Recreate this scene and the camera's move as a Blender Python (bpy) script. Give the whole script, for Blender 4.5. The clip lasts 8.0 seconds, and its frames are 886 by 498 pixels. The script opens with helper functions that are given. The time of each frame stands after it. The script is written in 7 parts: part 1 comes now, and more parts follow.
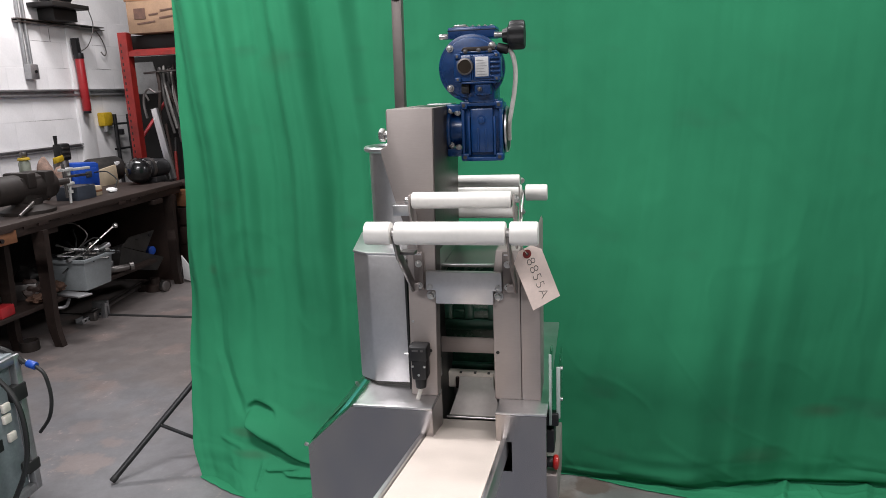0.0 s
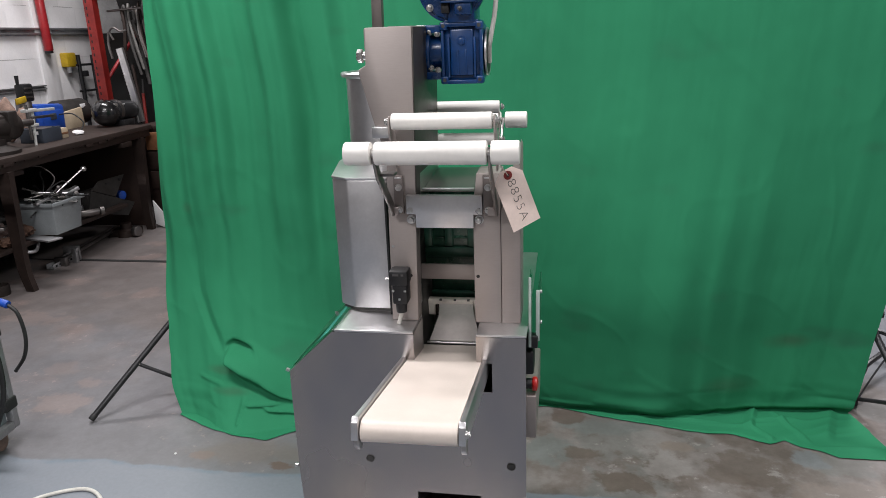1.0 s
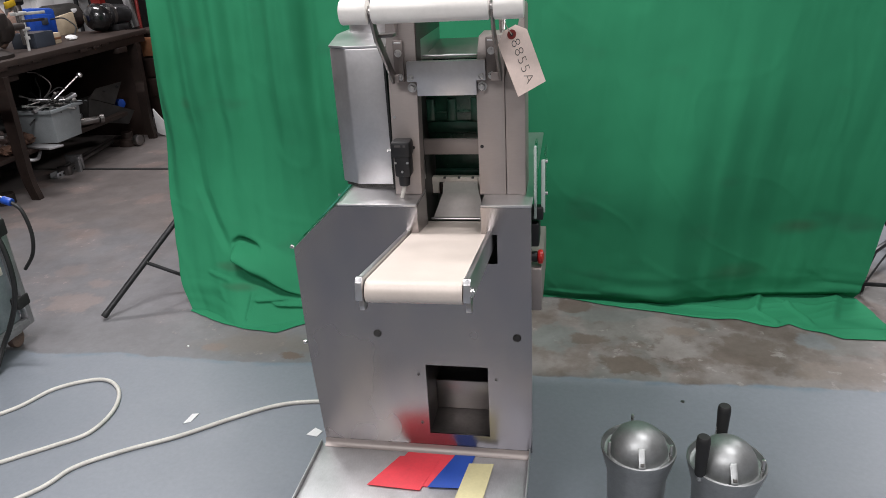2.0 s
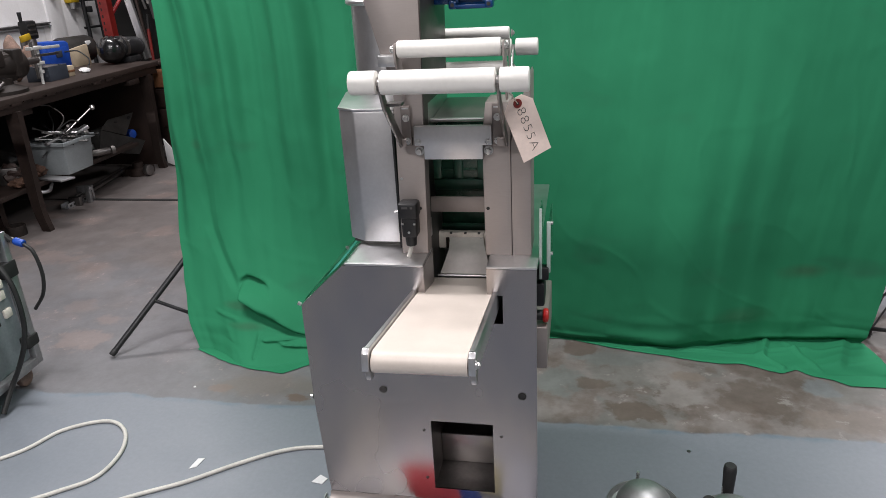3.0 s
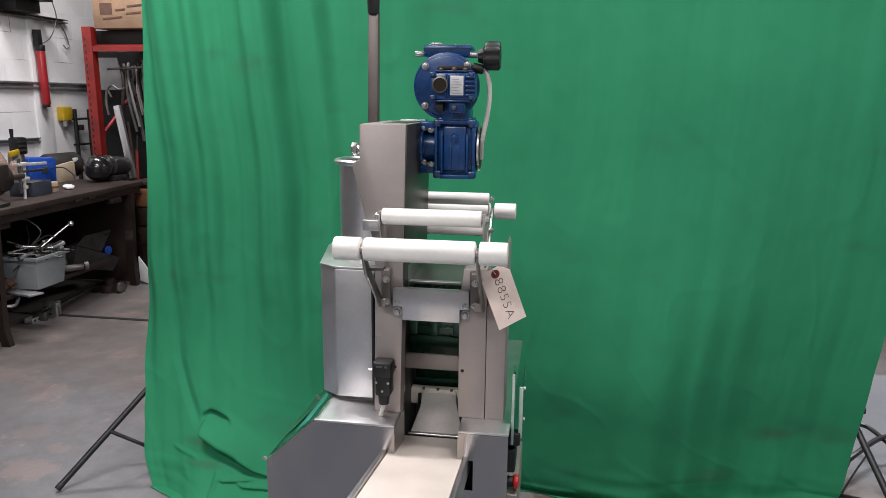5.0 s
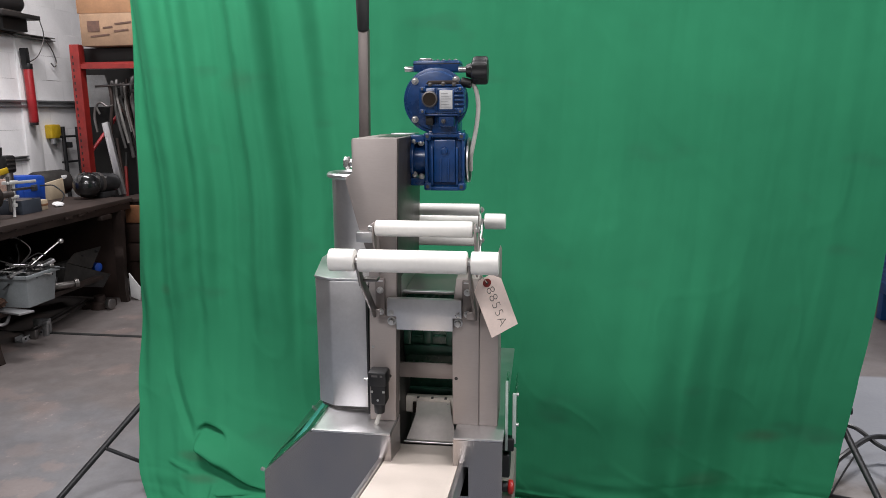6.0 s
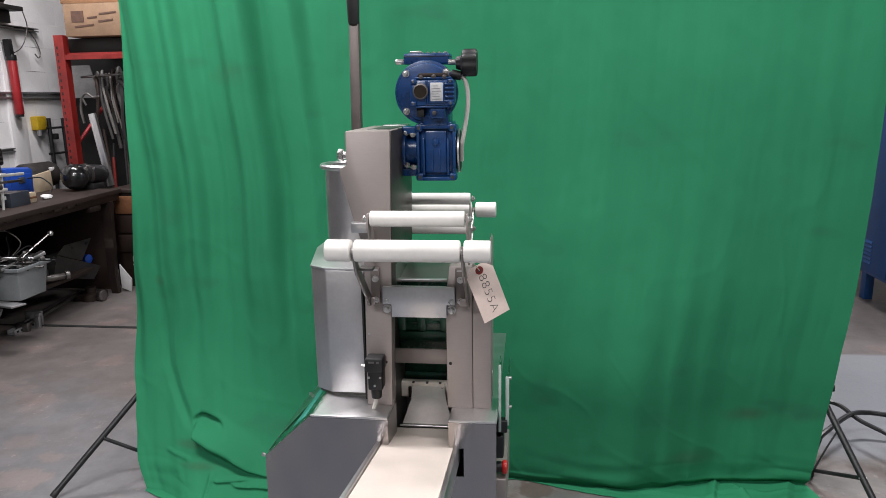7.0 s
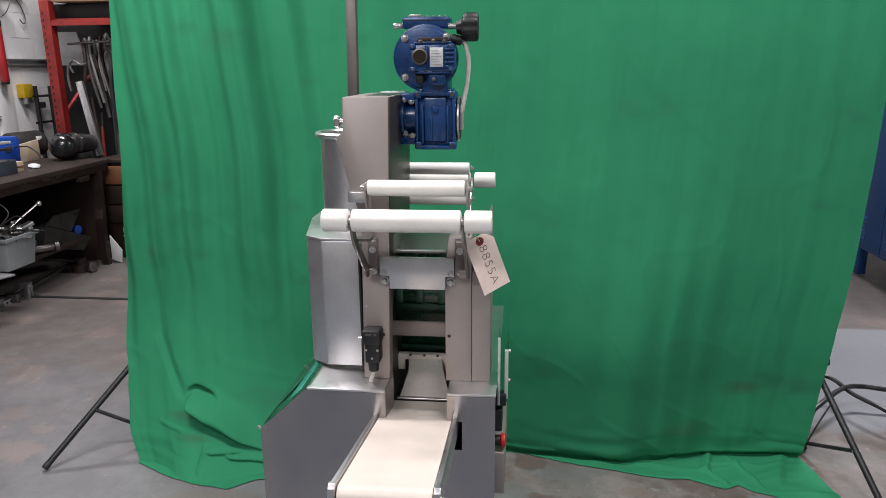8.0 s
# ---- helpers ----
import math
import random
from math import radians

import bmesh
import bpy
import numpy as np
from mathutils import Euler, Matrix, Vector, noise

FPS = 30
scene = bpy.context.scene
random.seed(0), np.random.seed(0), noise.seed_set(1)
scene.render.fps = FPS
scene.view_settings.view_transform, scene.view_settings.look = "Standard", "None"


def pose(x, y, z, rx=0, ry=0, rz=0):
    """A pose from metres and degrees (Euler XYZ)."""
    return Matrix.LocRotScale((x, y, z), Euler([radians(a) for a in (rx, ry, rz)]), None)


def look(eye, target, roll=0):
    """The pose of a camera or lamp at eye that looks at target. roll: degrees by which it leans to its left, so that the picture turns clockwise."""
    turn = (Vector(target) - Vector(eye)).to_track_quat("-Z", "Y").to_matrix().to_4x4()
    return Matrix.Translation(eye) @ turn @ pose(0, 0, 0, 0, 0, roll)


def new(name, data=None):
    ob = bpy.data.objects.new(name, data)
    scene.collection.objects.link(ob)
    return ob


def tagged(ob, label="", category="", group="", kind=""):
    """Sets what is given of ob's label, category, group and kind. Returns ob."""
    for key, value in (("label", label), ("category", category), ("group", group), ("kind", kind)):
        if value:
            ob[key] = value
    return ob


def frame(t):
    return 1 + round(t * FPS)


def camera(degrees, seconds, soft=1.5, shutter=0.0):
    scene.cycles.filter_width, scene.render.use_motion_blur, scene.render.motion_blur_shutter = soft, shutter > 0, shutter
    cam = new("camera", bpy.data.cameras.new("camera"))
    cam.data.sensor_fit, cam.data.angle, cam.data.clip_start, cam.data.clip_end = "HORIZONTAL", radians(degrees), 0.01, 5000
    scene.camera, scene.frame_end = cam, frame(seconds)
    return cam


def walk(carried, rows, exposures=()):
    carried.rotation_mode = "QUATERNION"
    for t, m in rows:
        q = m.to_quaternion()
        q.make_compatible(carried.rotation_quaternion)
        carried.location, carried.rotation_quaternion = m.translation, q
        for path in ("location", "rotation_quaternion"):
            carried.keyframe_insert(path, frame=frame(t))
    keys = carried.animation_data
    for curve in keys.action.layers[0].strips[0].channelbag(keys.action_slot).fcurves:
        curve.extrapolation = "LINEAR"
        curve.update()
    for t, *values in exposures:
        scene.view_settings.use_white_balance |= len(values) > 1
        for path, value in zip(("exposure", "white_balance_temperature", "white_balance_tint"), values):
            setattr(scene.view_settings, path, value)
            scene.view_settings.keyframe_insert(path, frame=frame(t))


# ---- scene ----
cam = camera(64.36, 8.0, soft=0.9)
ROWS = [  # seconds, eye, yaw, pitch, roll
    (0, (0.2770, -1.2764, 1.4272), 12.149, -12.707, -2.333),
    (0.5, (0.2721, -1.2865, 1.4119), 10.750, -14.483, -2.047),
    (1, (0.2661, -1.2865, 1.3745), 10.209, -16.798, -2.126),
    (1.5, (0.2677, -1.2903, 1.3211), 10.189, -19.791, -2.017),
    (1.7, (0.2694, -1.2946, 1.2946), 10.529, -21.532, -2.650),
    (2, (0.2699, -1.2935, 1.2814), 11.162, -23.558, -3.422),
    (2.25, (0.2689, -1.2859, 1.2957), 11.761, -24.571, -3.864),
    (2.5, (0.2681, -1.2774, 1.3204), 12.168, -24.733, -4.029),
    (2.8, (0.2696, -1.2729, 1.3474), 12.064, -23.494, -3.731),
    (3, (0.2721, -1.2739, 1.3618), 11.655, -21.911, -3.276),
    (3.5, (0.2663, -1.2682, 1.3868), 10.826, -17.561, -2.007),
    (4, (0.2561, -1.2679, 1.4137), 10.836, -13.942, -0.516),
    (4.5, (0.2613, -1.2759, 1.4268), 10.241, -12.804, 0.242),
    (5, (0.2634, -1.2753, 1.4421), 8.970, -11.981, 0.487),
    (5.5, (0.2639, -1.2853, 1.4467), 8.416, -11.447, 0.259),
    (6, (0.2634, -1.3062, 1.4466), 8.126, -11.072, -0.345),
    (6.5, (0.2624, -1.3233, 1.4490), 7.868, -11.214, -0.761),
    (7, (0.2605, -1.3437, 1.4609), 7.228, -12.252, -1.028),
    (7.5, (0.2557, -1.3344, 1.4506), 6.702, -13.073, -1.367),
    (8, (0.2419, -1.3147, 1.4485), 6.585, -14.427, -0.591),
]


def sight(eye, yaw, pitch, roll):
    a, b = radians(yaw), radians(pitch)
    ahead = Vector((-math.sin(a) * math.cos(b), math.cos(a) * math.cos(b), math.sin(b)))
    return look(eye, Vector(eye) + ahead, roll)


walk(cam, [(t, sight(e, a, b, c)) for t, e, a, b, c in ROWS])

# ---- light ----
world = bpy.data.worlds.new("workshop_air")
world.use_nodes = True
world.node_tree.nodes["Background"].inputs[0].default_value = (0.8, 0.9, 1.0, 1)
world.node_tree.nodes["Background"].inputs[1].default_value = 0.005
scene.world = world
scene.view_settings.exposure = 0.0


def strip_lamp(x, y, z, power, length=1.2, width=0.22, along_y=False, tint=(1.0, 0.97, 0.985)):
    data = bpy.data.lights.new("strip_light", "AREA")
    data.shape, data.size, data.size_y = "RECTANGLE", length, width
    data.energy, data.color = power, tint
    ob = new("strip_light", data)
    ob.matrix_world = pose(x, y, z, 0, 0, 90 if along_y else 0)
    return ob


# unseen ceiling lamps; number, places and powers set to match the tones
LAMPS = [  # place, power, width
    (-0.9, -2.2, 3.05, 68, 0.4),
    # fill added at the front right to brighten the tag and right side
    (1.2, -2.2, 3.05, 36, 0.6),
    (-1.30, 0.42, 3.1, 74, 0.3),
    (1.05, 0.05, 3.0, 39, 0.3),
    (-2.85, 3.15, 3.28, 70, 0.22),
    (2.6, 3.0, 3.28, 108, 0.22),
]
for lx, ly, lz, lp, lw in LAMPS:
    strip_lamp(lx, ly, lz, lp, 1.2, lw)



# ---- materials ----
def material(name):
    m = bpy.data.materials.new(name)
    m.use_nodes = True
    return m, m.node_tree.nodes, m.node_tree.links, m.node_tree.nodes["Principled BSDF"]


def noise_node(nodes, links, scale, detail=4.0, rough=0.6, stretch=None, offset=0.0):
    coord = nodes.new("ShaderNodeTexCoord")
    mapping = nodes.new("ShaderNodeMapping")
    mapping.inputs["Scale"].default_value = stretch or (1, 1, 1)
    mapping.inputs["Location"].default_value = (offset, offset * 0.7, offset * 1.3)
    tex = nodes.new("ShaderNodeTexNoise")
    tex.inputs["Scale"].default_value, tex.inputs["Detail"].default_value = scale, detail
    tex.inputs["Roughness"].default_value = rough
    links.new(coord.outputs["Object"], mapping.inputs["Vector"])
    links.new(mapping.outputs["Vector"], tex.inputs["Vector"])
    return tex.outputs["Fac"]


def ramp(nodes, links, fac, stops):
    r = nodes.new("ShaderNodeValToRGB")
    while len(r.color_ramp.elements) < len(stops):
        r.color_ramp.elements.new(0.5)
    for e, (p, c) in zip(r.color_ramp.elements, stops):
        e.position = p
        e.color = (*c, 1) if len(c) == 3 else c
    links.new(fac, r.inputs["Fac"])
    return r.outputs["Color"]


def mixed(nodes, links, fac, a, b, mode="MIX"):
    n = nodes.new("ShaderNodeMix")
    n.data_type, n.blend_type = "RGBA", mode
    for value, slot in ((fac, 0), (a, 6), (b, 7)):
        if isinstance(value, (int, float)):
            n.inputs[slot].default_value = value
        elif isinstance(value, tuple):
            n.inputs[slot].default_value = (*value, 1)
        else:
            links.new(value, n.inputs[slot])
    return n.outputs[2]


def maths(nodes, links, op, a, b=0.0, clamp=False):
    n = nodes.new("ShaderNodeMath")
    n.operation, n.use_clamp = op, clamp
    for k, v in enumerate((a, b)):
        if isinstance(v, (int, float)):
            n.inputs[k].default_value = v
        else:
            links.new(v, n.inputs[k])
    return n.outputs[0]


def surface(name, base, rough=0.5, metal=0.0, vary=0.15, large=6.0, fine=90.0, bump=0.08, stretch=None, rvary=0.12, coat=0.0, sheen=0.0, offset=0.0, pieces=0.0):
    """A worn surface: stains at one scale, grain at a finer one, uneven gloss and slight relief."""
    m, nodes, links, bsdf = material(name)
    stain = noise_node(nodes, links, large, 5, 0.65, offset=offset)
    grain = noise_node(nodes, links, fine, 3, 0.6, stretch, offset + 3)
    lo = tuple(max(0.0, c * (1 - 1.6 * vary)) for c in base)
    hi = tuple(min(1.0, c * (1 + 1.2 * vary)) for c in base)
    colour = ramp(nodes, links, stain, [(0.3, lo), (0.7, hi)])
    g = ramp(nodes, links, grain, [(0.25, (1 - vary,) * 3), (0.75, (1 + vary * 0.3,) * 3)])
    colour = mixed(nodes, links, 1.0, colour, g, "MULTIPLY")
    if pieces:
        info = nodes.new("ShaderNodeObjectInfo")
        p = ramp(nodes, links, info.outputs["Random"], [(0.0, (1 - pieces,) * 3), (1.0, (1.0,) * 3)])
        colour = mixed(nodes, links, 1.0, colour, p, "MULTIPLY")
    links.new(colour, bsdf.inputs["Base Color"])
    r = maths(nodes, links, "MULTIPLY", maths(nodes, links, "SUBTRACT", stain, 0.5), rvary * 2)
    r2 = maths(nodes, links, "MULTIPLY", maths(nodes, links, "SUBTRACT", grain, 0.5), rvary)
    r = maths(nodes, links, "ADD", maths(nodes, links, "ADD", r, r2), rough, True)
    links.new(r, bsdf.inputs["Roughness"])
    bsdf.inputs["Metallic"].default_value = metal
    bsdf.inputs["Coat Weight"].default_value = coat
    bsdf.inputs["Coat Roughness"].default_value = 0.15
    bsdf.inputs["Sheen Weight"].default_value = sheen
    if bump:
        b = nodes.new("ShaderNodeBump")
        b.inputs["Strength"].default_value, b.inputs["Distance"].default_value = bump, 0.004
        links.new(grain, b.inputs["Height"])
        links.new(b.outputs["Normal"], bsdf.inputs["Normal"])
    return m


STEEL = surface("brushed_stainless", (0.46, 0.44, 0.435), 0.32, 1.0, 0.07, 7, 90, 0.010, (1, 1, 10), 0.07)
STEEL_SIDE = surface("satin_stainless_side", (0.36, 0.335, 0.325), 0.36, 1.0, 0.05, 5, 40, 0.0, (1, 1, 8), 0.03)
STEEL_SHADE = surface("shaded_mast_side", (0.105, 0.095, 0.088), 0.42, 0.85, 0.08, 5, 60, 0.02)
STEEL_BRACKET = surface("dark_ground_stainless", (0.19, 0.165, 0.155), 0.50, 0.75, 0.08, 14, 90, 0.03)
TRAY_STEEL = surface("scratched_tray_steel", (0.56, 0.56, 0.57), 0.48, 0.85, 0.12, 9, 130, 0.02, (6, 1, 1), 0.14)
STEEL_WARM = surface("ground_stainless", (0.365, 0.322, 0.304), 0.54, 0.60, 0.06, 6, 70, 0.03, (1, 1, 12), 0.08)
STEEL_LIGHT = surface("bead_blasted_stainless", (0.62, 0.61, 0.615), 0.38, 1.0, 0.06, 9, 140, 0.03, None, 0.10)
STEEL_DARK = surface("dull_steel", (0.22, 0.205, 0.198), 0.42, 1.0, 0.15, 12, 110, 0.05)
ALU_PLATE = surface("printed_aluminium_plate", (0.62, 0.62, 0.62), 0.5, 0.2, 0.10, 60, 300, 0.0)
ZINC = surface("zinc_bolt_steel", (0.55, 0.54, 0.53), 0.30, 0.9, 0.1, 30, 200, 0.03)
CAST = surface("cast_aluminium", (0.40, 0.41, 0.41), 0.46, 0.85, 0.1, 20, 160, 0.06)
# dark colour stands in for shade in holes, gaps and inner webs
INSIDE = surface("inner_shade_dark", (0.10, 0.095, 0.09), 0.5, 0.6, 0.25, 15, 90, 0.05)
CHUTE = surface("satin_chute_steel", (0.56, 0.515, 0.49), 0.45, 0.25, 0.08, 12, 90, 0.03)
MOULD = surface("dark_green_plastic", (0.020, 0.080, 0.050), 0.25, 0.0, 0.2, 20, 90, 0.03)
MOULD_EDGE = surface("green_plastic_edge", (0.024, 0.095, 0.062), 0.35, 0.0, 0.2, 20, 90, 0.03)
DELRIN = surface("white_plastic_roller", (0.79, 0.765, 0.725), 0.40, 0.0, 0.04, 14, 120, 0.02)
IVORY = surface("ivory_plastic_block", (0.80, 0.74, 0.66), 0.45, 0.0, 0.10, 20, 120, 0.03)
BELT = surface("cream_conveyor_belt", (0.63, 0.555, 0.495), 0.46, 0.0, 0.04, 10, 260, 0.03)
BLUE = surface("blue_machine_enamel", (0.0035, 0.044, 0.165), 0.30, 0.0, 0.2, 16, 120, 0.04, coat=0.15)
BLACK = surface("black_plastic", (0.007, 0.007, 0.008), 0.52, 0.0, 0.2, 20, 160, 0.06)
BRIGHT = surface("bright_tool_steel", (0.72, 0.72, 0.70), 0.32, 0.25, 0.08, 20, 120, 0.02)
BLACK_GLOSS = surface("glossy_black_enamel", (0.012, 0.012, 0.013), 0.20, 0.0, 0.2, 12, 90, 0.05, coat=0.5)
BLACK_TUBE = surface("black_painted_tube", (0.022, 0.022, 0.024), 0.40, 0.2, 0.2, 20, 120, 0.04)
RUBBER = surface("black_rubber", (0.018, 0.018, 0.018), 0.62, 0.0, 0.2, 20, 160, 0.05)
RED = surface("red_plastic", (0.55, 0.02, 0.018), 0.35, 0.0, 0.1, 20, 120, 0.03)
RED_PAPER = surface("red_card", (0.72, 0.05, 0.07), 0.6, 0.0, 0.08, 12, 150, 0.03)
BLUE_PAPER = surface("blue_card", (0.012, 0.06, 0.34), 0.6, 0.0, 0.08, 12, 150, 0.03)
CREAM_PAPER = surface("cream_card", (0.55, 0.50, 0.28), 0.65, 0.0, 0.08, 12, 150, 0.03)
WHITE_PAPER = surface("white_paper", (0.72, 0.72, 0.72), 0.7, 0.0, 0.06, 12, 150, 0.03)
MANILA = surface("manila_tag_card", (0.90, 0.735, 0.655), 0.7, 0.0, 0.05, 25, 200, 0.04)
RING_RED = surface("red_fibre_ring", (0.22, 0.025, 0.02), 0.7, 0.0, 0.1, 30, 200, 0.03)
INK = surface("dark_ink", (0.03, 0.028, 0.03), 0.6, 0.0, 0.2, 30, 200, 0.0)
STRING = surface("cotton_string", (0.55, 0.50, 0.42), 0.8, 0.0, 0.1, 40, 300, 0.05)
CAN_GREY = surface("grey_green_can", (0.25, 0.27, 0.22), 0.45, 0.2, 0.15, 20, 120, 0.04)
RAG = surface("pinkish_brown_rag", (0.30, 0.20, 0.16), 0.9, 0.0, 0.25, 25, 160, 0.15)
CORD = surface("white_flex", (0.62, 0.60, 0.55), 0.5, 0.0, 0.12, 10, 150, 0.03)
SHEET_GREY = surface("grimy_grey_sheet", (0.050, 0.047, 0.045), 0.5, 0.5, 0.25, 9, 80, 0.06)
RUST = surface("rusty_scrap", (0.085, 0.042, 0.026), 0.75, 0.1, 0.35, 18, 90, 0.2)
HOSE_GREY = surface("dull_grey_hose", (0.085, 0.080, 0.078), 0.65, 0.0, 0.25, 14, 120, 0.08)
HOSE_PALE = surface("dusty_pale_hose", (0.22, 0.21, 0.20), 0.65, 0.0, 0.25, 14, 120, 0.08)
GREY_CORD = surface("grey_flex", (0.30, 0.30, 0.30), 0.5, 0.0, 0.12, 10, 150, 0.03)
TEAL = surface("teal_film_edge", (0.06, 0.30, 0.26), 0.18, 0.0, 0.2, 25, 150, 0.02, coat=0.4)
BENCH = surface("rusty_bench_steel", (0.030, 0.0185, 0.015), 0.60, 0.35, 0.28, 5, 60, 0.15)
CAST_IRON = surface("greasy_cast_iron", (0.022, 0.0155, 0.013), 0.62, 0.15, 0.3, 14, 70, 0.12)
TAN_RUBBER = surface("tan_caster_rubber", (0.26, 0.17, 0.14), 0.6, 0.0, 0.2, 20, 140, 0.05)
GUARD_EDGE = surface("frosted_acrylic_edge", (0.42, 0.50, 0.46), 0.25, 0.0, 0.12, 20, 120, 0.02)
BENCH_TOP = surface("worn_bench_top", (0.048, 0.033, 0.028), 0.55, 0.2, 0.25, 4, 60, 0.12)
# sheet colours lowered to hold the shade in the rack and under the bench
DARK_SHEET = surface("dark_sheet_and_shade", (0.010, 0.0085, 0.008), 0.6, 0.1, 0.25, 5, 60, 0.08)
PITCH = surface("rack_shade_black", (0.004, 0.0036, 0.0034), 0.85, 0.0, 0.3, 5, 60, 0.08)
BROWN_SHEET = surface("rust_brown_panel", (0.034, 0.019, 0.015), 0.6, 0.1, 0.25, 5, 60, 0.08)
WOOD = surface("orange_brown_wood", (0.24, 0.105, 0.05), 0.55, 0.0, 0.2, 6, 50, 0.1, (1, 8, 1))
PALE_WOOD = surface("pale_plywood", (0.52, 0.42, 0.30), 0.65, 0.0, 0.12, 8, 60, 0.06, (1, 8, 1))
CARDBOARD = surface("brown_cardboard", (0.245, 0.152, 0.092), 0.75, 0.0, 0.12, 8, 120, 0.05)
CARDBOARD_OR = surface("orange_cardboard", (0.275, 0.142, 0.070), 0.75, 0.0, 0.12, 8, 120, 0.05)
PRINT = surface("faded_brown_print", (0.10, 0.05, 0.035), 0.75, 0.0, 0.2, 30, 150, 0.0)
RACK_RED = surface("red_rack_paint", (0.22, 0.014, 0.011), 0.45, 0.0, 0.2, 8, 90, 0.06)
GREASE_RED = surface("red_enamel", (0.34, 0.017, 0.022), 0.40, 0.0, 0.15, 12, 90, 0.04, coat=0.2)
BIN_GREY = surface("grey_tote_plastic", (0.235, 0.255, 0.265), 0.5, 0.0, 0.1, 10, 120, 0.04)
SLATE = surface("slate_tool_plastic", (0.045, 0.055, 0.075), 0.5, 0.0, 0.15, 15, 120, 0.04)
TOOL_BLUE = surface("bright_blue_plastic", (0.012, 0.07, 0.40), 0.42, 0.0, 0.12, 15, 120, 0.04)
CABINET_BLUE = surface("blue_locker_paint", (0.012, 0.075, 0.25), 0.42, 0.0, 0.14, 5, 90, 0.05)
CART_GREY = surface("grey_blue_cart_paint", (0.26, 0.295, 0.315), 0.45, 0.1, 0.16, 6, 90, 0.05)
YELLOW = surface("yellow_plastic", (0.50, 0.33, 0.015), 0.5, 0.0, 0.15, 15, 120, 0.04)
TAUPE = surface("faded_taupe_board", (0.17, 0.145, 0.135), 0.6, 0.0, 0.2, 5, 60, 0.08)
GALV = surface("galvanised_steel", (0.42, 0.42, 0.43), 0.42, 0.8, 0.15, 10, 90, 0.06)
WALL_WHITE = surface("white_block_paint", (0.80, 0.785, 0.79), 0.6, 0.0, 0.05, 2.5, 70, 0.10, pieces=0.03)
WALL_JOINT = surface("painted_mortar", (0.79, 0.775, 0.78), 0.7, 0.0, 0.08, 3, 80, 0.12)
CRACK = surface("dusty_crack", (0.16, 0.145, 0.14), 0.9, 0.0, 0.2, 20, 100, 0.0)
WALL_PLAIN = surface("plain_wall_paint", (0.36, 0.35, 0.35), 0.7, 0.0, 0.08, 1.5, 60, 0.08)
WALL_DARK = surface("unseen_dark_wall", (0.13, 0.12, 0.115), 0.75, 0.0, 0.15, 1.5, 60, 0.08)
CEILING = surface("ceiling_paint", (0.22, 0.22, 0.22), 0.8, 0.0, 0.08, 1.5, 60, 0.05)

LAMP_GLOW, gn, gl, gb = material("fluorescent_tube")
gb.inputs["Emission Color"].default_value = (1, 0.97, 0.95, 1)
gb.inputs["Emission Strength"].default_value = 2.0

ACRYLIC, an, al, ab = material("clear_acrylic")
ab.inputs["Base Color"].default_value = (0.90, 0.97, 0.94, 1)
ab.inputs["Roughness"].default_value = 0.06
ab.inputs["Transmission Weight"].default_value = 1.0
ab.inputs["IOR"].default_value = 1.04

GLASS_DARK, an, al, ab = material("sight_glass")
ab.inputs["Base Color"].default_value = (0.030, 0.022, 0.016, 1)
ab.inputs["Roughness"].default_value = 0.22
ab.inputs["Specular IOR Level"].default_value = 0.25


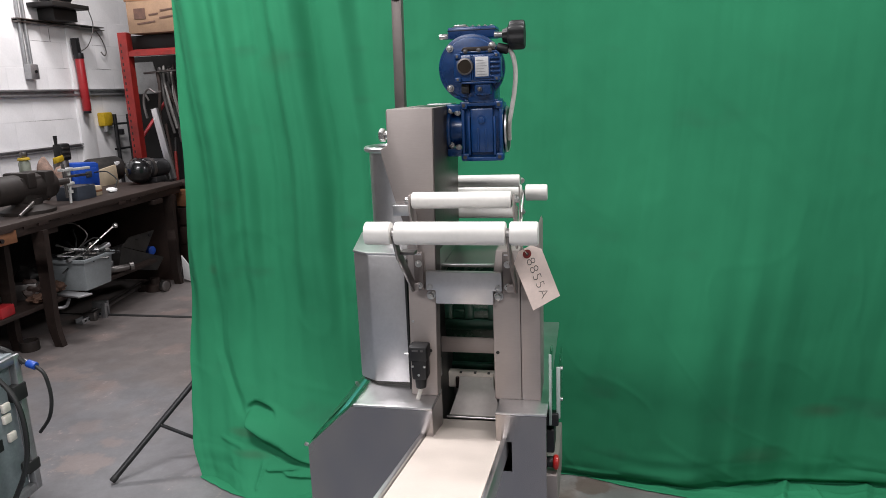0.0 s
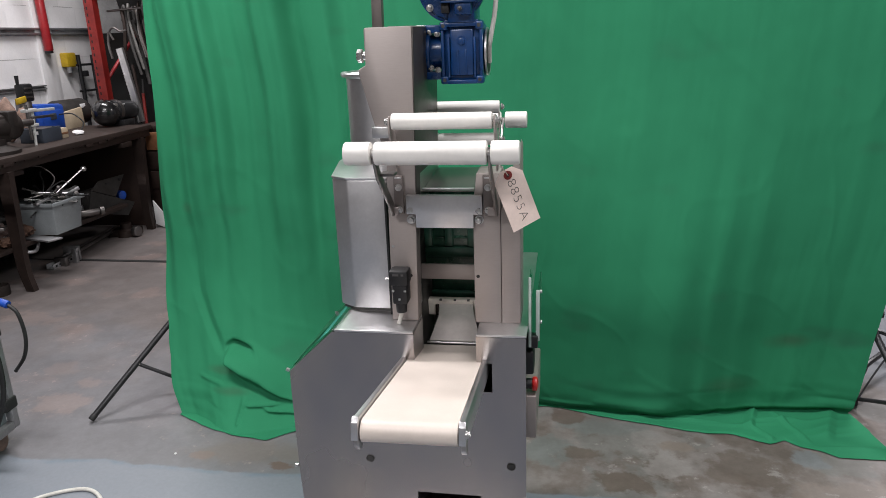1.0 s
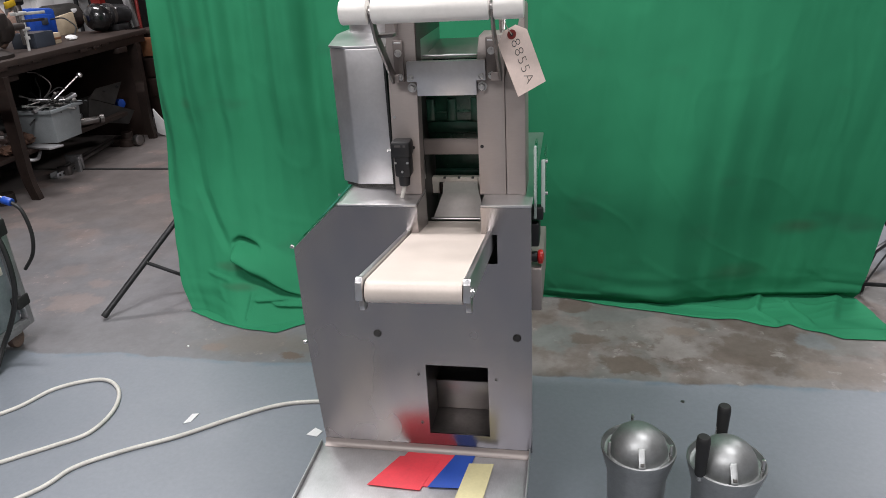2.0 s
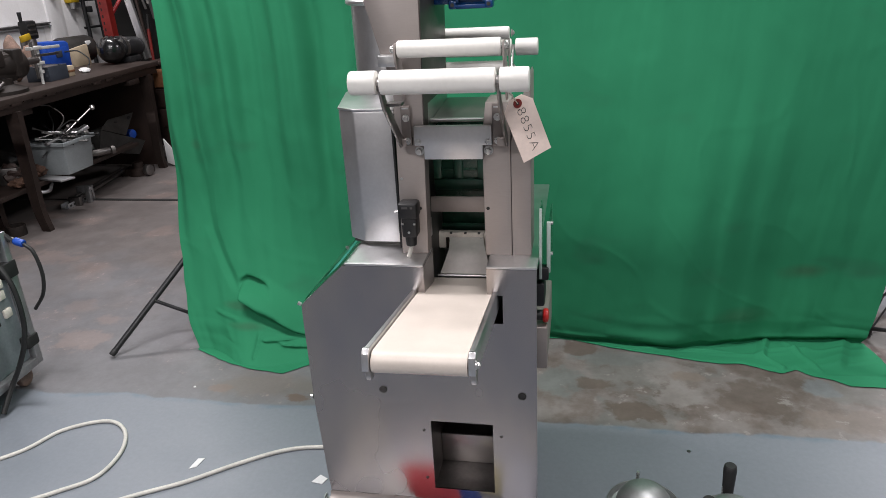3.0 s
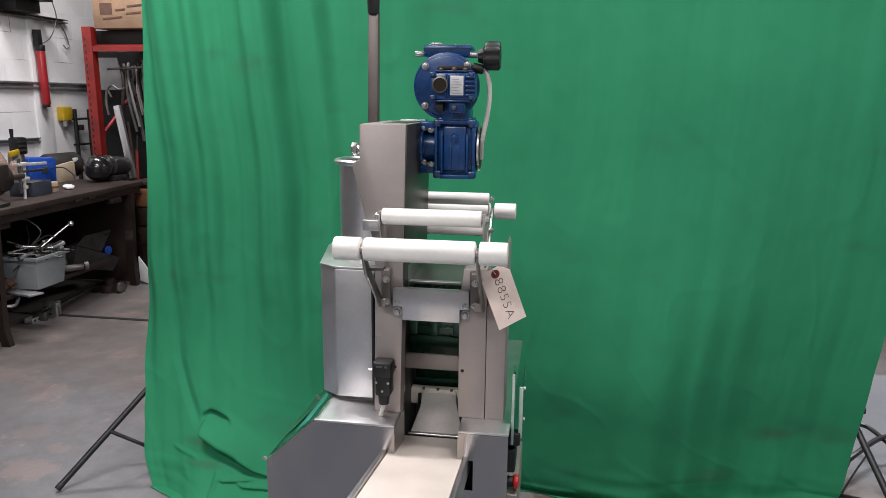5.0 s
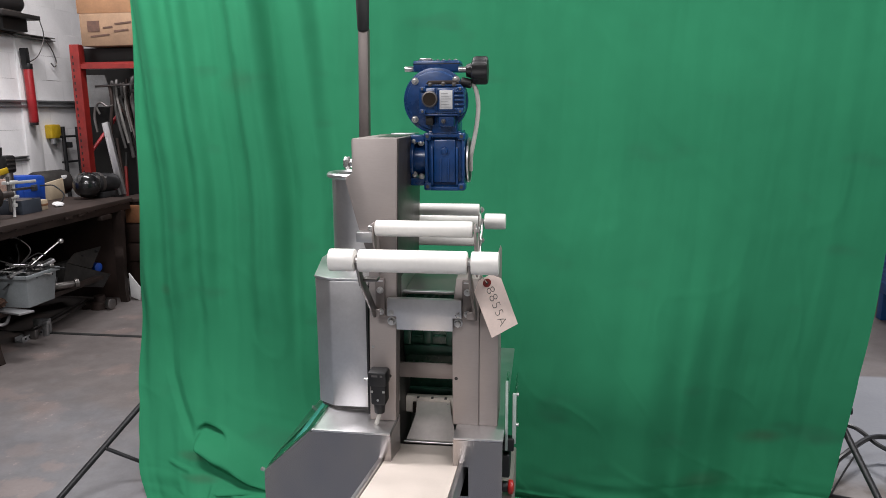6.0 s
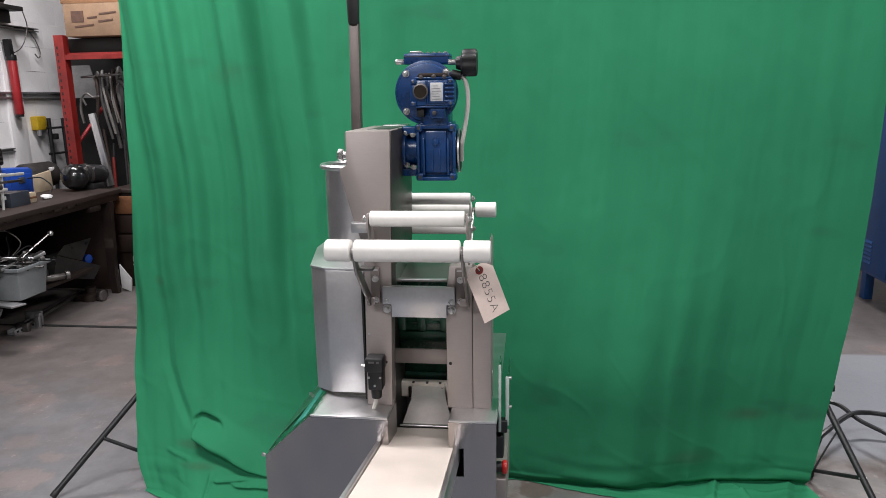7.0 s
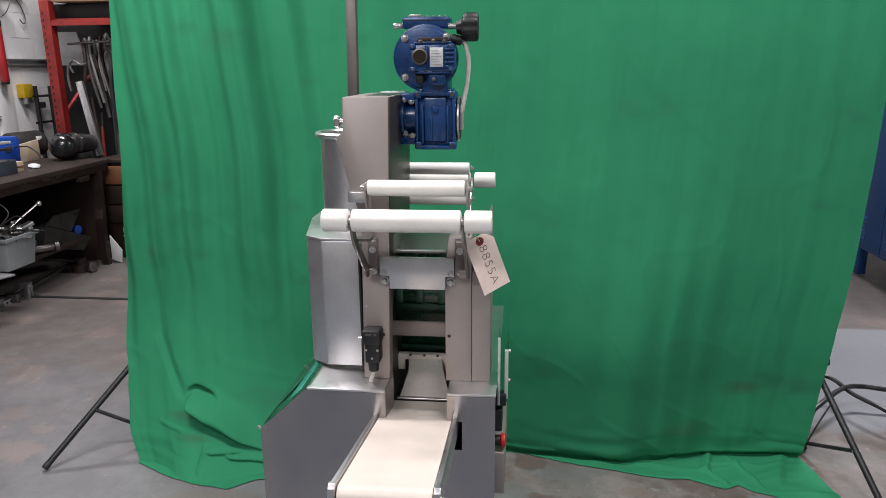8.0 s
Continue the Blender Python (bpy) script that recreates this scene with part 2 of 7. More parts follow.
def curtain_material():
    m, nodes, links, bsdf = material("green_backdrop_cloth")
    big = noise_node(nodes, links, 1.6, 4, 0.6)
    patch = noise_node(nodes, links, 3.2, 2, 0.5, (1, 1, 2.2), 8)
    weave = noise_node(nodes, links, 420, 2, 0.5)
    colour = ramp(nodes, links, big, [(0.3, (0.0225, 0.184, 0.0885)), (0.72, (0.0295, 0.235, 0.113))])
    stain = maths(nodes, links, "MULTIPLY", maths(nodes, links, "SUBTRACT", patch, 0.62, True), 5.0, True)
    colour = mixed(nodes, links, maths(nodes, links, "MULTIPLY", stain, 0.5), colour, (0.032, 0.098, 0.064))
    # smudges where the cloth has been trodden and soiled
    coord = nodes.new("ShaderNodeTexCoord")
    for cx, cz, wide, high, deep in ((1.02, 0.30, 0.10, 0.035, 0.55), (0.80, 0.13, 0.12, 0.04, 0.35), (-0.89, 1.56, 0.10, 0.05, 0.20), (-1.09, 0.16, 0.07, 0.016, 0.40), (-1.03, 0.10, 0.09, 0.016, 0.40), (-1.25, 0.76, 0.03, 0.03, 0.3)):
        place = nodes.new("ShaderNodeMapping")
        place.inputs["Location"].default_value = (-cx / wide, 0, -cz / high)
        place.inputs["Scale"].default_value = (1 / wide, 0, 1 / high)
        links.new(coord.outputs["Object"], place.inputs["Vector"])
        far = nodes.new("ShaderNodeVectorMath")
        far.operation = "LENGTH"
        links.new(place.outputs["Vector"], far.inputs[0])
        ragged = maths(nodes, links, "ADD", far.outputs["Value"], maths(nodes, links, "MULTIPLY", patch, 1.6))
        inside = maths(nodes, links, "MULTIPLY", maths(nodes, links, "SUBTRACT", 1.9, ragged), 1.4, True)
        colour = mixed(nodes, links, maths(nodes, links, "MULTIPLY", inside, deep), colour, (0.050, 0.085, 0.052))
    w = ramp(nodes, links, weave, [(0.3, (0.93,) * 3), (0.7, (1.0,) * 3)])
    links.new(mixed(nodes, links, 1.0, colour, w, "MULTIPLY"), bsdf.inputs["Base Color"])
    bsdf.inputs["Roughness"].default_value = 0.78
    bsdf.inputs["Specular IOR Level"].default_value = 0.12
    b = nodes.new("ShaderNodeBump")
    b.inputs["Strength"].default_value, b.inputs["Distance"].default_value = 0.05, 0.002
    links.new(weave, b.inputs["Height"])
    links.new(b.outputs["Normal"], bsdf.inputs["Normal"])
    return m


def floor_material():
    """Old concrete with a worn brown patch behind the machine, painted blue grey in front of a ragged line."""
    m, nodes, links, bsdf = material("workshop_floor_paint")
    coord = nodes.new("ShaderNodeTexCoord")
    sep = nodes.new("ShaderNodeSeparateXYZ")
    links.new(coord.outputs["Object"], sep.inputs[0])
    x, y = sep.outputs[0], sep.outputs[1]
    blot = noise_node(nodes, links, 5.6, 7, 0.60)
    patch = noise_node(nodes, links, 3.0, 5, 0.55, None, 21)
    blot2 = noise_node(nodes, links, 9.0, 5, 0.6, None, 5)
    grain = noise_node(nodes, links, 70, 4, 0.65)
    wide = noise_node(nodes, links, 1.1, 4, 0.55, None, 11)
    edge = noise_node(nodes, links, 4.0, 3, 0.5, None, 2)
    # bare concrete, greyish with pink worn spots
    grey = ramp(nodes, links, wide, [(0.32, (0.138, 0.121, 0.116)), (0.68, (0.190, 0.172, 0.167))])
    pink = maths(nodes, links, "MULTIPLY", maths(nodes, links, "SUBTRACT", patch, 0.555, True), 14.0, True)
    grey = mixed(nodes, links, maths(nodes, links, "MULTIPLY", pink, 0.50), grey, (0.262, 0.198, 0.178))
    rust = maths(nodes, links, "MULTIPLY", maths(nodes, links, "SUBTRACT", blot, 0.64, True), 9.0, True)
    grey = mixed(nodes, links, maths(nodes, links, "MULTIPLY", rust, 0.40), grey, (0.12, 0.082, 0.064))
    blue = maths(nodes, links, "MULTIPLY", maths(nodes, links, "SUBTRACT", maths(nodes, links, "MULTIPLY", maths(nodes, links, "ADD", edge, wide), 1.9), y), 1.3, True)
    grey = mixed(nodes, links, maths(nodes, links, "MULTIPLY", blue, 0.75), grey, (0.158, 0.163, 0.176))
    chips = noise_node(nodes, links, 26, 3, 0.7, None, 31)
    chip = maths(nodes, links, "MULTIPLY", maths(nodes, links, "MULTIPLY", maths(nodes, links, "SUBTRACT", chips, 0.60, True), 12.0, True), maths(nodes, links, "MULTIPLY", maths(nodes, links, "SUBTRACT", patch, 0.50, True), 8.0, True))
    grey = mixed(nodes, links, maths(nodes, links, "MULTIPLY", chip, 0.6), grey, (0.34, 0.285, 0.265))
    scuff = ramp(nodes, links, blot2, [(0.36, (0.86, 0.84, 0.84)), (0.64, (1.07, 1.06, 1.06))])
    grey = mixed(nodes, links, 1.0, grey, scuff, "MULTIPLY")
    # flaking brown and grey layers behind the machine
    flake = noise_node(nodes, links, 15, 6, 0.62, None, 17)

    def spot(colour, cx, cy, rx, ry, paint, deep, ragged=2.2, crisp=3.2):
        """A worn patch with a ragged outline at one place of the floor."""
        place = nodes.new("ShaderNodeMapping")
        place.inputs["Location"].default_value = (-cx / rx, -cy / ry, 0)
        place.inputs["Scale"].default_value = (1 / rx, 1 / ry, 0)
        links.new(coord.outputs["Object"], place.inputs["Vector"])
        far = nodes.new("ShaderNodeVectorMath")
        far.operation = "LENGTH"
        links.new(place.outputs["Vector"], far.inputs[0])
        torn = maths(nodes, links, "MULTIPLY", maths(nodes, links, "ADD", flake, blot), ragged)
        inside = maths(nodes, links, "MULTIPLY", maths(nodes, links, "SUBTRACT", 1.0 + ragged, maths(nodes, links, "ADD", far.outputs["Value"], torn)), crisp, True)
        return mixed(nodes, links, maths(nodes, links, "MULTIPLY", inside, deep), colour, paint)

    brown = ramp(nodes, links, blot, [(0.40, (0.232, 0.210, 0.200)), (0.50, (0.205, 0.182, 0.170)), (0.56, (0.165, 0.138, 0.124))])
    old = maths(nodes, links, "MULTIPLY", maths(nodes, links, "SUBTRACT", patch, 0.50, True), 30.0, True)
    brown = mixed(nodes, links, maths(nodes, links, "MULTIPLY", old, 0.7), brown, (0.180, 0.178, 0.168))
    dark = maths(nodes, links, "MULTIPLY", maths(nodes, links, "SUBTRACT", blot, 0.575, True), 16.0, True)
    brown = mixed(nodes, links, maths(nodes, links, "MULTIPLY", dark, 0.8), brown, (0.128, 0.103, 0.090))
    DARK_BROWN, TAN, SAGE, PALE = (0.126, 0.098, 0.082), (0.218, 0.180, 0.156), (0.172, 0.180, 0.172), (0.260, 0.240, 0.228)
    for cx, cy, rx, ry, paint_c, deep in (
        (0.41, 1.02, 0.16, 0.06, SAGE, 0.9), (0.21, 0.86, 0.09, 0.10, SAGE, 0.9), (0.29, 1.09, 0.08, 0.05, DARK_BROWN, 0.85),
        (0.60, 0.80, 0.10, 0.12, PALE, 0.8), (0.62, 0.97, 0.15, 0.05, PALE, 0.7), (0.67, 0.93, 0.08, 0.04, TAN, 0.9),
        (0.86, 0.80, 0.15, 0.12, DARK_BROWN, 0.75), (0.47, 0.71, 0.11, 0.06, DARK_BROWN, 0.9), (0.34, 0.85, 0.07, 0.035, DARK_BROWN, 0.85),
        (1.06, 0.89, 0.06, 0.055, (0.190, 0.200, 0.205), 0.95), (1.16, 0.72, 0.18, 0.07, TAN, 0.7),
    ):
        brown = spot(brown, cx, cy, rx, ry, paint_c, deep)
    speck = maths(nodes, links, "MULTIPLY", maths(nodes, links, "SUBTRACT", flake, 0.63, True), 22.0, True)
    brown = mixed(nodes, links, maths(nodes, links, "MULTIPLY", speck, 0.55), brown, (0.36, 0.335, 0.315))
    # pinkish bare patches and warm dirt on the open concrete
    for cx, cy, rx, ry, deep in ((-1.76, 0.97, 0.13, 0.09, 0.5), (-1.73, 1.16, 0.09, 0.06, 0.45), (-1.98, 1.27, 0.10, 0.07, 0.3), (-2.55, 1.82, 0.22, 0.10, 0.4)):
        grey = spot(grey, cx, cy, rx, ry, (0.262, 0.200, 0.180), deep, 2.2, 2.5)
    grey = spot(grey, -0.80, 0.72, 0.28, 0.10, (0.165, 0.138, 0.122), 0.6, 1.5, 2.0)
    grey = spot(grey, -0.68, 0.66, 0.06, 0.03, (0.13, 0.085, 0.068), 0.8)
    grey = spot(grey, -0.975, 0.69, 0.06, 0.025, (0.19, 0.135, 0.112), 0.6)
    b2 = ramp(nodes, links, blot2, [(0.35, (0.80, 0.79, 0.79)), (0.65, (1.05, 1.05, 1.06))])
    brown = mixed(nodes, links, 1.0, brown, b2, "MULTIPLY")
    right = maths(nodes, links, "MULTIPLY", maths(nodes, links, "ADD", x, maths(nodes, links, "MULTIPLY", edge, 0.3)), 4.0, True)
    near = maths(nodes, links, "MULTIPLY", maths(nodes, links, "SUBTRACT", 1.75, y), 3.0, True)
    bare = mixed(nodes, links, maths(nodes, links, "MULTIPLY", right, near), grey, brown)
    paint = ramp(nodes, links, wide, [(0.3, (0.180, 0.198, 0.226)), (0.7, (0.216, 0.236, 0.266))])
    dirty = maths(nodes, links, "MULTIPLY", maths(nodes, links, "SUBTRACT", blot2, 0.62, True), 3.0, True)
    paint = mixed(nodes, links, maths(nodes, links, "MULTIPLY", dirty, 0.4), paint, (0.18, 0.18, 0.185))
    line = maths(nodes, links, "ADD", y, maths(nodes, links, "MULTIPLY", maths(nodes, links, "ADD", maths(nodes, links, "SUBTRACT", edge, 0.5), maths(nodes, links, "MULTIPLY", maths(nodes, links, "SUBTRACT", flake, 0.5), 0.4)), 0.075))
    inside = maths(nodes, links, "MULTIPLY", maths(nodes, links, "SUBTRACT", 0.618, line), 90.0, True)
    colour = mixed(nodes, links, inside, bare, paint)
    # old blue line along the edge of the paint
    band = maths(nodes, links, "SUBTRACT", 1.0, maths(nodes, links, "MULTIPLY", maths(nodes, links, "ABSOLUTE", maths(nodes, links, "SUBTRACT", line, 0.606)), 55.0), True)
    worn = maths(nodes, links, "MULTIPLY", band, maths(nodes, links, "MULTIPLY", maths(nodes, links, "SUBTRACT", blot2, 0.40, True), 5.0, True))
    colour = mixed(nodes, links, maths(nodes, links, "MULTIPLY", worn, 0.6), colour, (0.105, 0.165, 0.215))
    # lighter blue-grey paint on the free floor beyond the right stand
    rag = maths(nodes, links, "MULTIPLY", maths(nodes, links, "SUBTRACT", edge, 0.5), 0.5)
    far_x = maths(nodes, links, "MULTIPLY", maths(nodes, links, "SUBTRACT", maths(nodes, links, "ADD", x, rag), 1.30), 9.0, True)
    far_y = maths(nodes, links, "MULTIPLY", maths(nodes, links, "SUBTRACT", maths(nodes, links, "ADD", y, rag), 1.42), 9.0, True)
    free = maths(nodes, links, "MULTIPLY", far_x, far_y)
    beyond = maths(nodes, links, "MULTIPLY", maths(nodes, links, "SUBTRACT", 2.66, maths(nodes, links, "ADD", y, maths(nodes, links, "MULTIPLY", rag, 0.15))), 30.0, True)
    free = maths(nodes, links, "MULTIPLY", free, beyond)
    pale = ramp(nodes, links, wide, [(0.3, (0.245, 0.255, 0.285)), (0.7, (0.30, 0.31, 0.335))])
    colour = mixed(nodes, links, maths(nodes, links, "MULTIPLY", free, 0.9), colour, pale)
    g = ramp(nodes, links, grain, [(0.3, (0.93,) * 3), (0.7, (1.03,) * 3)])
    colour = mixed(nodes, links, 1.0, colour, g, "MULTIPLY")
    links.new(colour, bsdf.inputs["Base Color"])
    rough = maths(nodes, links, "ADD", maths(nodes, links, "MULTIPLY", blot, 0.3), 0.33)
    links.new(rough, bsdf.inputs["Roughness"])
    b = nodes.new("ShaderNodeBump")
    b.inputs["Strength"].default_value, b.inputs["Distance"].default_value = 0.06, 0.003
    links.new(grain, b.inputs["Height"])
    links.new(b.outputs["Normal"], bsdf.inputs["Normal"])
    return m


def panel_material():
    """Polished stainless, wiped and smudged: slow changes of tone and gloss."""
    m, nodes, links, bsdf = material("polished_stainless_panel")
    cloud = noise_node(nodes, links, 3.4, 3, 0.55, (1, 1, 0.7), 4)
    wipe = noise_node(nodes, links, 7.5, 2, 0.5, (1.6, 1, 0.5), 9)
    tone = ramp(nodes, links, cloud, [(0.36, (0.290, 0.280, 0.294)), (0.64, (0.385, 0.350, 0.332))])
    smear = ramp(nodes, links, wipe, [(0.35, (0.92, 0.92, 0.95)), (0.65, (1.03, 1.02, 1.0))])
    links.new(mixed(nodes, links, 1.0, tone, smear, "MULTIPLY"), bsdf.inputs["Base Color"])
    gloss = maths(nodes, links, "ADD", maths(nodes, links, "MULTIPLY", cloud, 0.14), 0.19)
    links.new(gloss, bsdf.inputs["Roughness"])
    bsdf.inputs["Metallic"].default_value = 1.0
    return m


STEEL_FRONT = panel_material()
CLOTH = curtain_material()
FLOOR = floor_material()


# ---- mesh helpers ----
ORIGIN = {}
SHIFT = []  # a pose that the parts of one assembly share while it is built


def thing(name, base, label, category, group="", kind=""):
    ob = new(name)
    ob.location = base
    ob.empty_display_size = 0.05
    ORIGIN[ob.name] = Vector(base)
    return tagged(ob, label, category, group, kind)


def mesh_of(name, bm, mat, smooth=35):
    me = bpy.data.meshes.new(name)
    bmesh.ops.recalc_face_normals(bm, faces=bm.faces)
    bm.to_mesh(me)
    bm.free()
    me.materials.append(mat)
    if smooth:
        me.polygons.foreach_set("use_smooth", [True] * len(me.polygons))
        me.set_sharp_from_angle(angle=radians(smooth))
    return me


def part(name, bm, mat, parent, label="", smooth=35):
    """Links a bmesh, given in world places, as one mesh under a thing or a part."""
    base = ORIGIN[parent.name]
    for m in SHIFT:
        bmesh.ops.transform(bm, verts=bm.verts, matrix=m)
    bmesh.ops.translate(bm, verts=bm.verts, vec=-base)
    ob = new(name, mesh_of(name, bm, mat, smooth))
    ob.parent = parent
    ORIGIN[ob.name] = base
    if label:
        tagged(ob, label)
    return ob


def single(name, bm, mat, base, label, category, group="", kind="", smooth=35):
    """A thing of one mesh, with its origin at its base."""
    base = Vector(base)
    bmesh.ops.translate(bm, verts=bm.verts, vec=-base)
    ob = new(name, mesh_of(name, bm, mat, smooth))
    ob.location = base
    ORIGIN[ob.name] = base
    return tagged(ob, label, category, group, kind)


def bevel_all(bm, geom_edges, width, segments=2):
    if width > 0:
        bmesh.ops.bevel(bm, geom=list(geom_edges), offset=width, segments=segments, affect="EDGES", profile=0.5, clamp_overlap=True)


def box(bm, x0, x1, y0, y1, z0, z1, bevel=0.0, turn=None, segments=2):
    """A box between two corners, with rounded edges; turn is a pose about its middle."""
    made = bmesh.new()
    bmesh.ops.create_cube(made, size=1.0)
    c = Vector(((x0 + x1) / 2, (y0 + y1) / 2, (z0 + z1) / 2))
    bmesh.ops.scale(made, verts=made.verts, vec=(x1 - x0, y1 - y0, z1 - z0))
    bevel_all(made, made.edges, bevel, segments)
    if turn is not None:
        bmesh.ops.transform(made, verts=made.verts, matrix=turn)
    bmesh.ops.translate(made, verts=made.verts, vec=c)
    join(bm, made)
    return bm


def join(bm, made):
    me = bpy.data.meshes.new("tmp")
    made.to_mesh(me)
    made.free()
    bm.from_mesh(me)
    bpy.data.meshes.remove(me)


def prism(bm, outline, lo, hi, axis="y", bevel=0.0, segments=2):
    """An outline pushed out from lo to hi. axis y: outline in (x, z); x: in (y, z); z: in (x, y)."""
    made = bmesh.new()

    def place(a, b, c):
        return {"y": (a, c, b), "x": (c, a, b), "z": (a, b, c)}[axis]

    v0 = [made.verts.new(place(a, b, lo)) for a, b in outline]
    v1 = [made.verts.new(place(a, b, hi)) for a, b in outline]
    made.faces.new(v0)
    made.faces.new(list(reversed(v1)))
    n = len(outline)
    for k in range(n):
        made.faces.new((v0[k], v1[k], v1[(k + 1) % n], v0[(k + 1) % n]))
    bmesh.ops.recalc_face_normals(made, faces=made.faces)
    bevel_all(made, made.edges, bevel, segments)
    join(bm, made)
    return bm


def rod(bm, a, b, r0, r1=None, sides=20, bevel=0.0):
    """A round bar or cone from a to b."""
    a, b = Vector(a), Vector(b)
    made = bmesh.new()
    bmesh.ops.create_cone(made, cap_ends=True, segments=sides, radius1=r0, radius2=r0 if r1 is None else r1, depth=(b - a).length)
    if bevel:
        caps = [e for e in made.edges if abs(abs(e.verts[0].co.z) - (b - a).length / 2) < 1e-6 and abs(e.verts[0].co.z - e.verts[1].co.z) < 1e-6]
        bevel_all(made, caps, bevel)
    turn = (b - a).to_track_quat("Z", "Y").to_matrix().to_4x4()
    bmesh.ops.transform(made, verts=made.verts, matrix=Matrix.Translation((a + b) / 2) @ turn)
    join(bm, made)
    return bm


def lathe(bm, centre, profile, axis="z", sides=40):
    """A profile of (radius, height) turned about an axis through centre."""
    made = bmesh.new()
    rings = []
    for r, h in profile:
        ring = []
        for k in range(sides):
            a = 2 * math.pi * k / sides
            p = (r * math.cos(a), r * math.sin(a), h)
            p = {"z": p, "y": (p[0], p[2], p[1]), "x": (p[2], p[0], p[1])}[axis]
            ring.append(made.verts.new(p))
        rings.append(ring)
    for q, s in zip(rings, rings[1:]):
        for k in range(sides):
            made.faces.new((q[k], q[(k + 1) % sides], s[(k + 1) % sides], s[k]))
    if profile[0][0] > 0:
        made.faces.new(rings[0])
    if profile[-1][0] > 0:
        made.faces.new(rings[-1])
    bmesh.ops.remove_doubles(made, verts=made.verts, dist=1e-6)
    bmesh.ops.translate(made, verts=made.verts, vec=centre)
    join(bm, made)
    return bm


def glide(points, steps=8):
    """A smooth line through points."""
    pts = [Vector(p) for p in points]
    ext = [2 * pts[0] - pts[1]] + pts + [2 * pts[-1] - pts[-2]]
    out = []
    for k in range(len(pts) - 1):
        p0, p1, p2, p3 = ext[k : k + 4]
        for s in range(steps):
            t = s / steps
            out.append(0.5 * (2 * p1 + (p2 - p0) * t + (2 * p0 - 5 * p1 + 4 * p2 - p3) * t * t + (3 * p1 - p0 - 3 * p2 + p3) * t**3))
    return out + [pts[-1]]


def tube(bm, points, r, steps=8, sides=8):
    """A cable or hose through points."""
    line = glide(points, steps) if steps else [Vector(p) for p in points]
    made = bmesh.new()
    rings = []
    side = None
    for k, p in enumerate(line):
        way = (line[min(k + 1, len(line) - 1)] - line[max(k - 1, 0)]).normalized()
        if side is None:
            side = way.orthogonal().normalized()
        side = (side - way * side.dot(way)).normalized()
        up = way.cross(side)
        rings.append([made.verts.new(p + r * (math.cos(2 * math.pi * j / sides) * side + math.sin(2 * math.pi * j / sides) * up)) for j in range(sides)])
    for q, s in zip(rings, rings[1:]):
        for j in range(sides):
            made.faces.new((q[j], q[(j + 1) % sides], s[(j + 1) % sides], s[j]))
    made.faces.new(rings[0])
    made.faces.new(rings[-1])
    join(bm, made)
    return bm


def hex_bolt(bm, at, way, r=0.006, h=0.005, washer=True):
    """A hexagon head on a washer, standing out along way."""
    at, way = Vector(at), Vector(way).normalized()
    if washer:
        rod(bm, at - way * 0.001, at + way * 0.0015, r * 1.45, sides=18)
    rod(bm, at, at + way * h, r, sides=6, bevel=r * 0.12)
    rod(bm, at, at + way * (h + 0.0015), r * 0.45, sides=10)
    return bm


def bm_new():
    return bmesh.new()


# ---- setting ----
def wall(name, x0, x1, y0, y1, z0, z1, mat, label):
    return single(name, box(bm_new(), x0, x1, y0, y1, z0, z1), mat, ((x0 + x1) / 2, (y0 + y1) / 2, z0), label, "wall", kind="structure")


def floor_sheet():
    bm = bm_new()
    # the slab is parted by one straight dark joint near the bench
    box(bm, -4.2, 4.6, -4.6, 2.806, -0.15, 0.0)
    box(bm, -4.2, 4.6, 2.826, 5.5, -0.15, 0.0)
    box(bm, 0.4, 4.6, 2.806, 2.826, -0.15, 0.0)
    return single("floor", bm, FLOOR, (0, 0, 0), "worn grey concrete workshop floor with blue-grey paint", "floor", kind="structure", smooth=0)


floor_sheet()
single("floor_joint", box(bm_new(), -4.2, 0.4, 2.8062, 2.8258, -0.14, -0.006), RUBBER, (0, 2.815, -0.17), "black filler in the straight floor joint", "joint", kind="structure")
wall("wall_back", -4.2, 4.6, 5.3, 5.5, 0, 3.4, WALL_PLAIN, "plain painted workshop back wall")
wall("wall_right", 4.4, 4.6, -4.6, 5.3, 0, 3.4, WALL_PLAIN, "plain painted workshop side wall")
wall("wall_front", -4.2, 4.4, -4.6, -4.4, 0, 3.4, WALL_PLAIN, "plain painted wall behind the machine operator")
ceiling = single("ceiling", box(bm_new(), -4.2, 4.6, -4.6, 5.5, 3.4, 3.5), CEILING, (0, 0, 3.4), "plain grey workshop ceiling", "ceiling", kind="structure")
# unseen wall, made dark to darken the pump housing's side by reflection
wall("wall_left_front", -4.2, -3.951, -4.4, 1.9, 0, 3.4, WALL_DARK, "unseen side wall, darkened so the steel reflects dark")
wall_left = single("wall_left", box(bm_new(), -4.2, -3.9504, 1.9, 5.3, 0, 3.4), WALL_JOINT, (-4.05, 0, 0), "white painted concrete block wall", "wall", kind="structure")


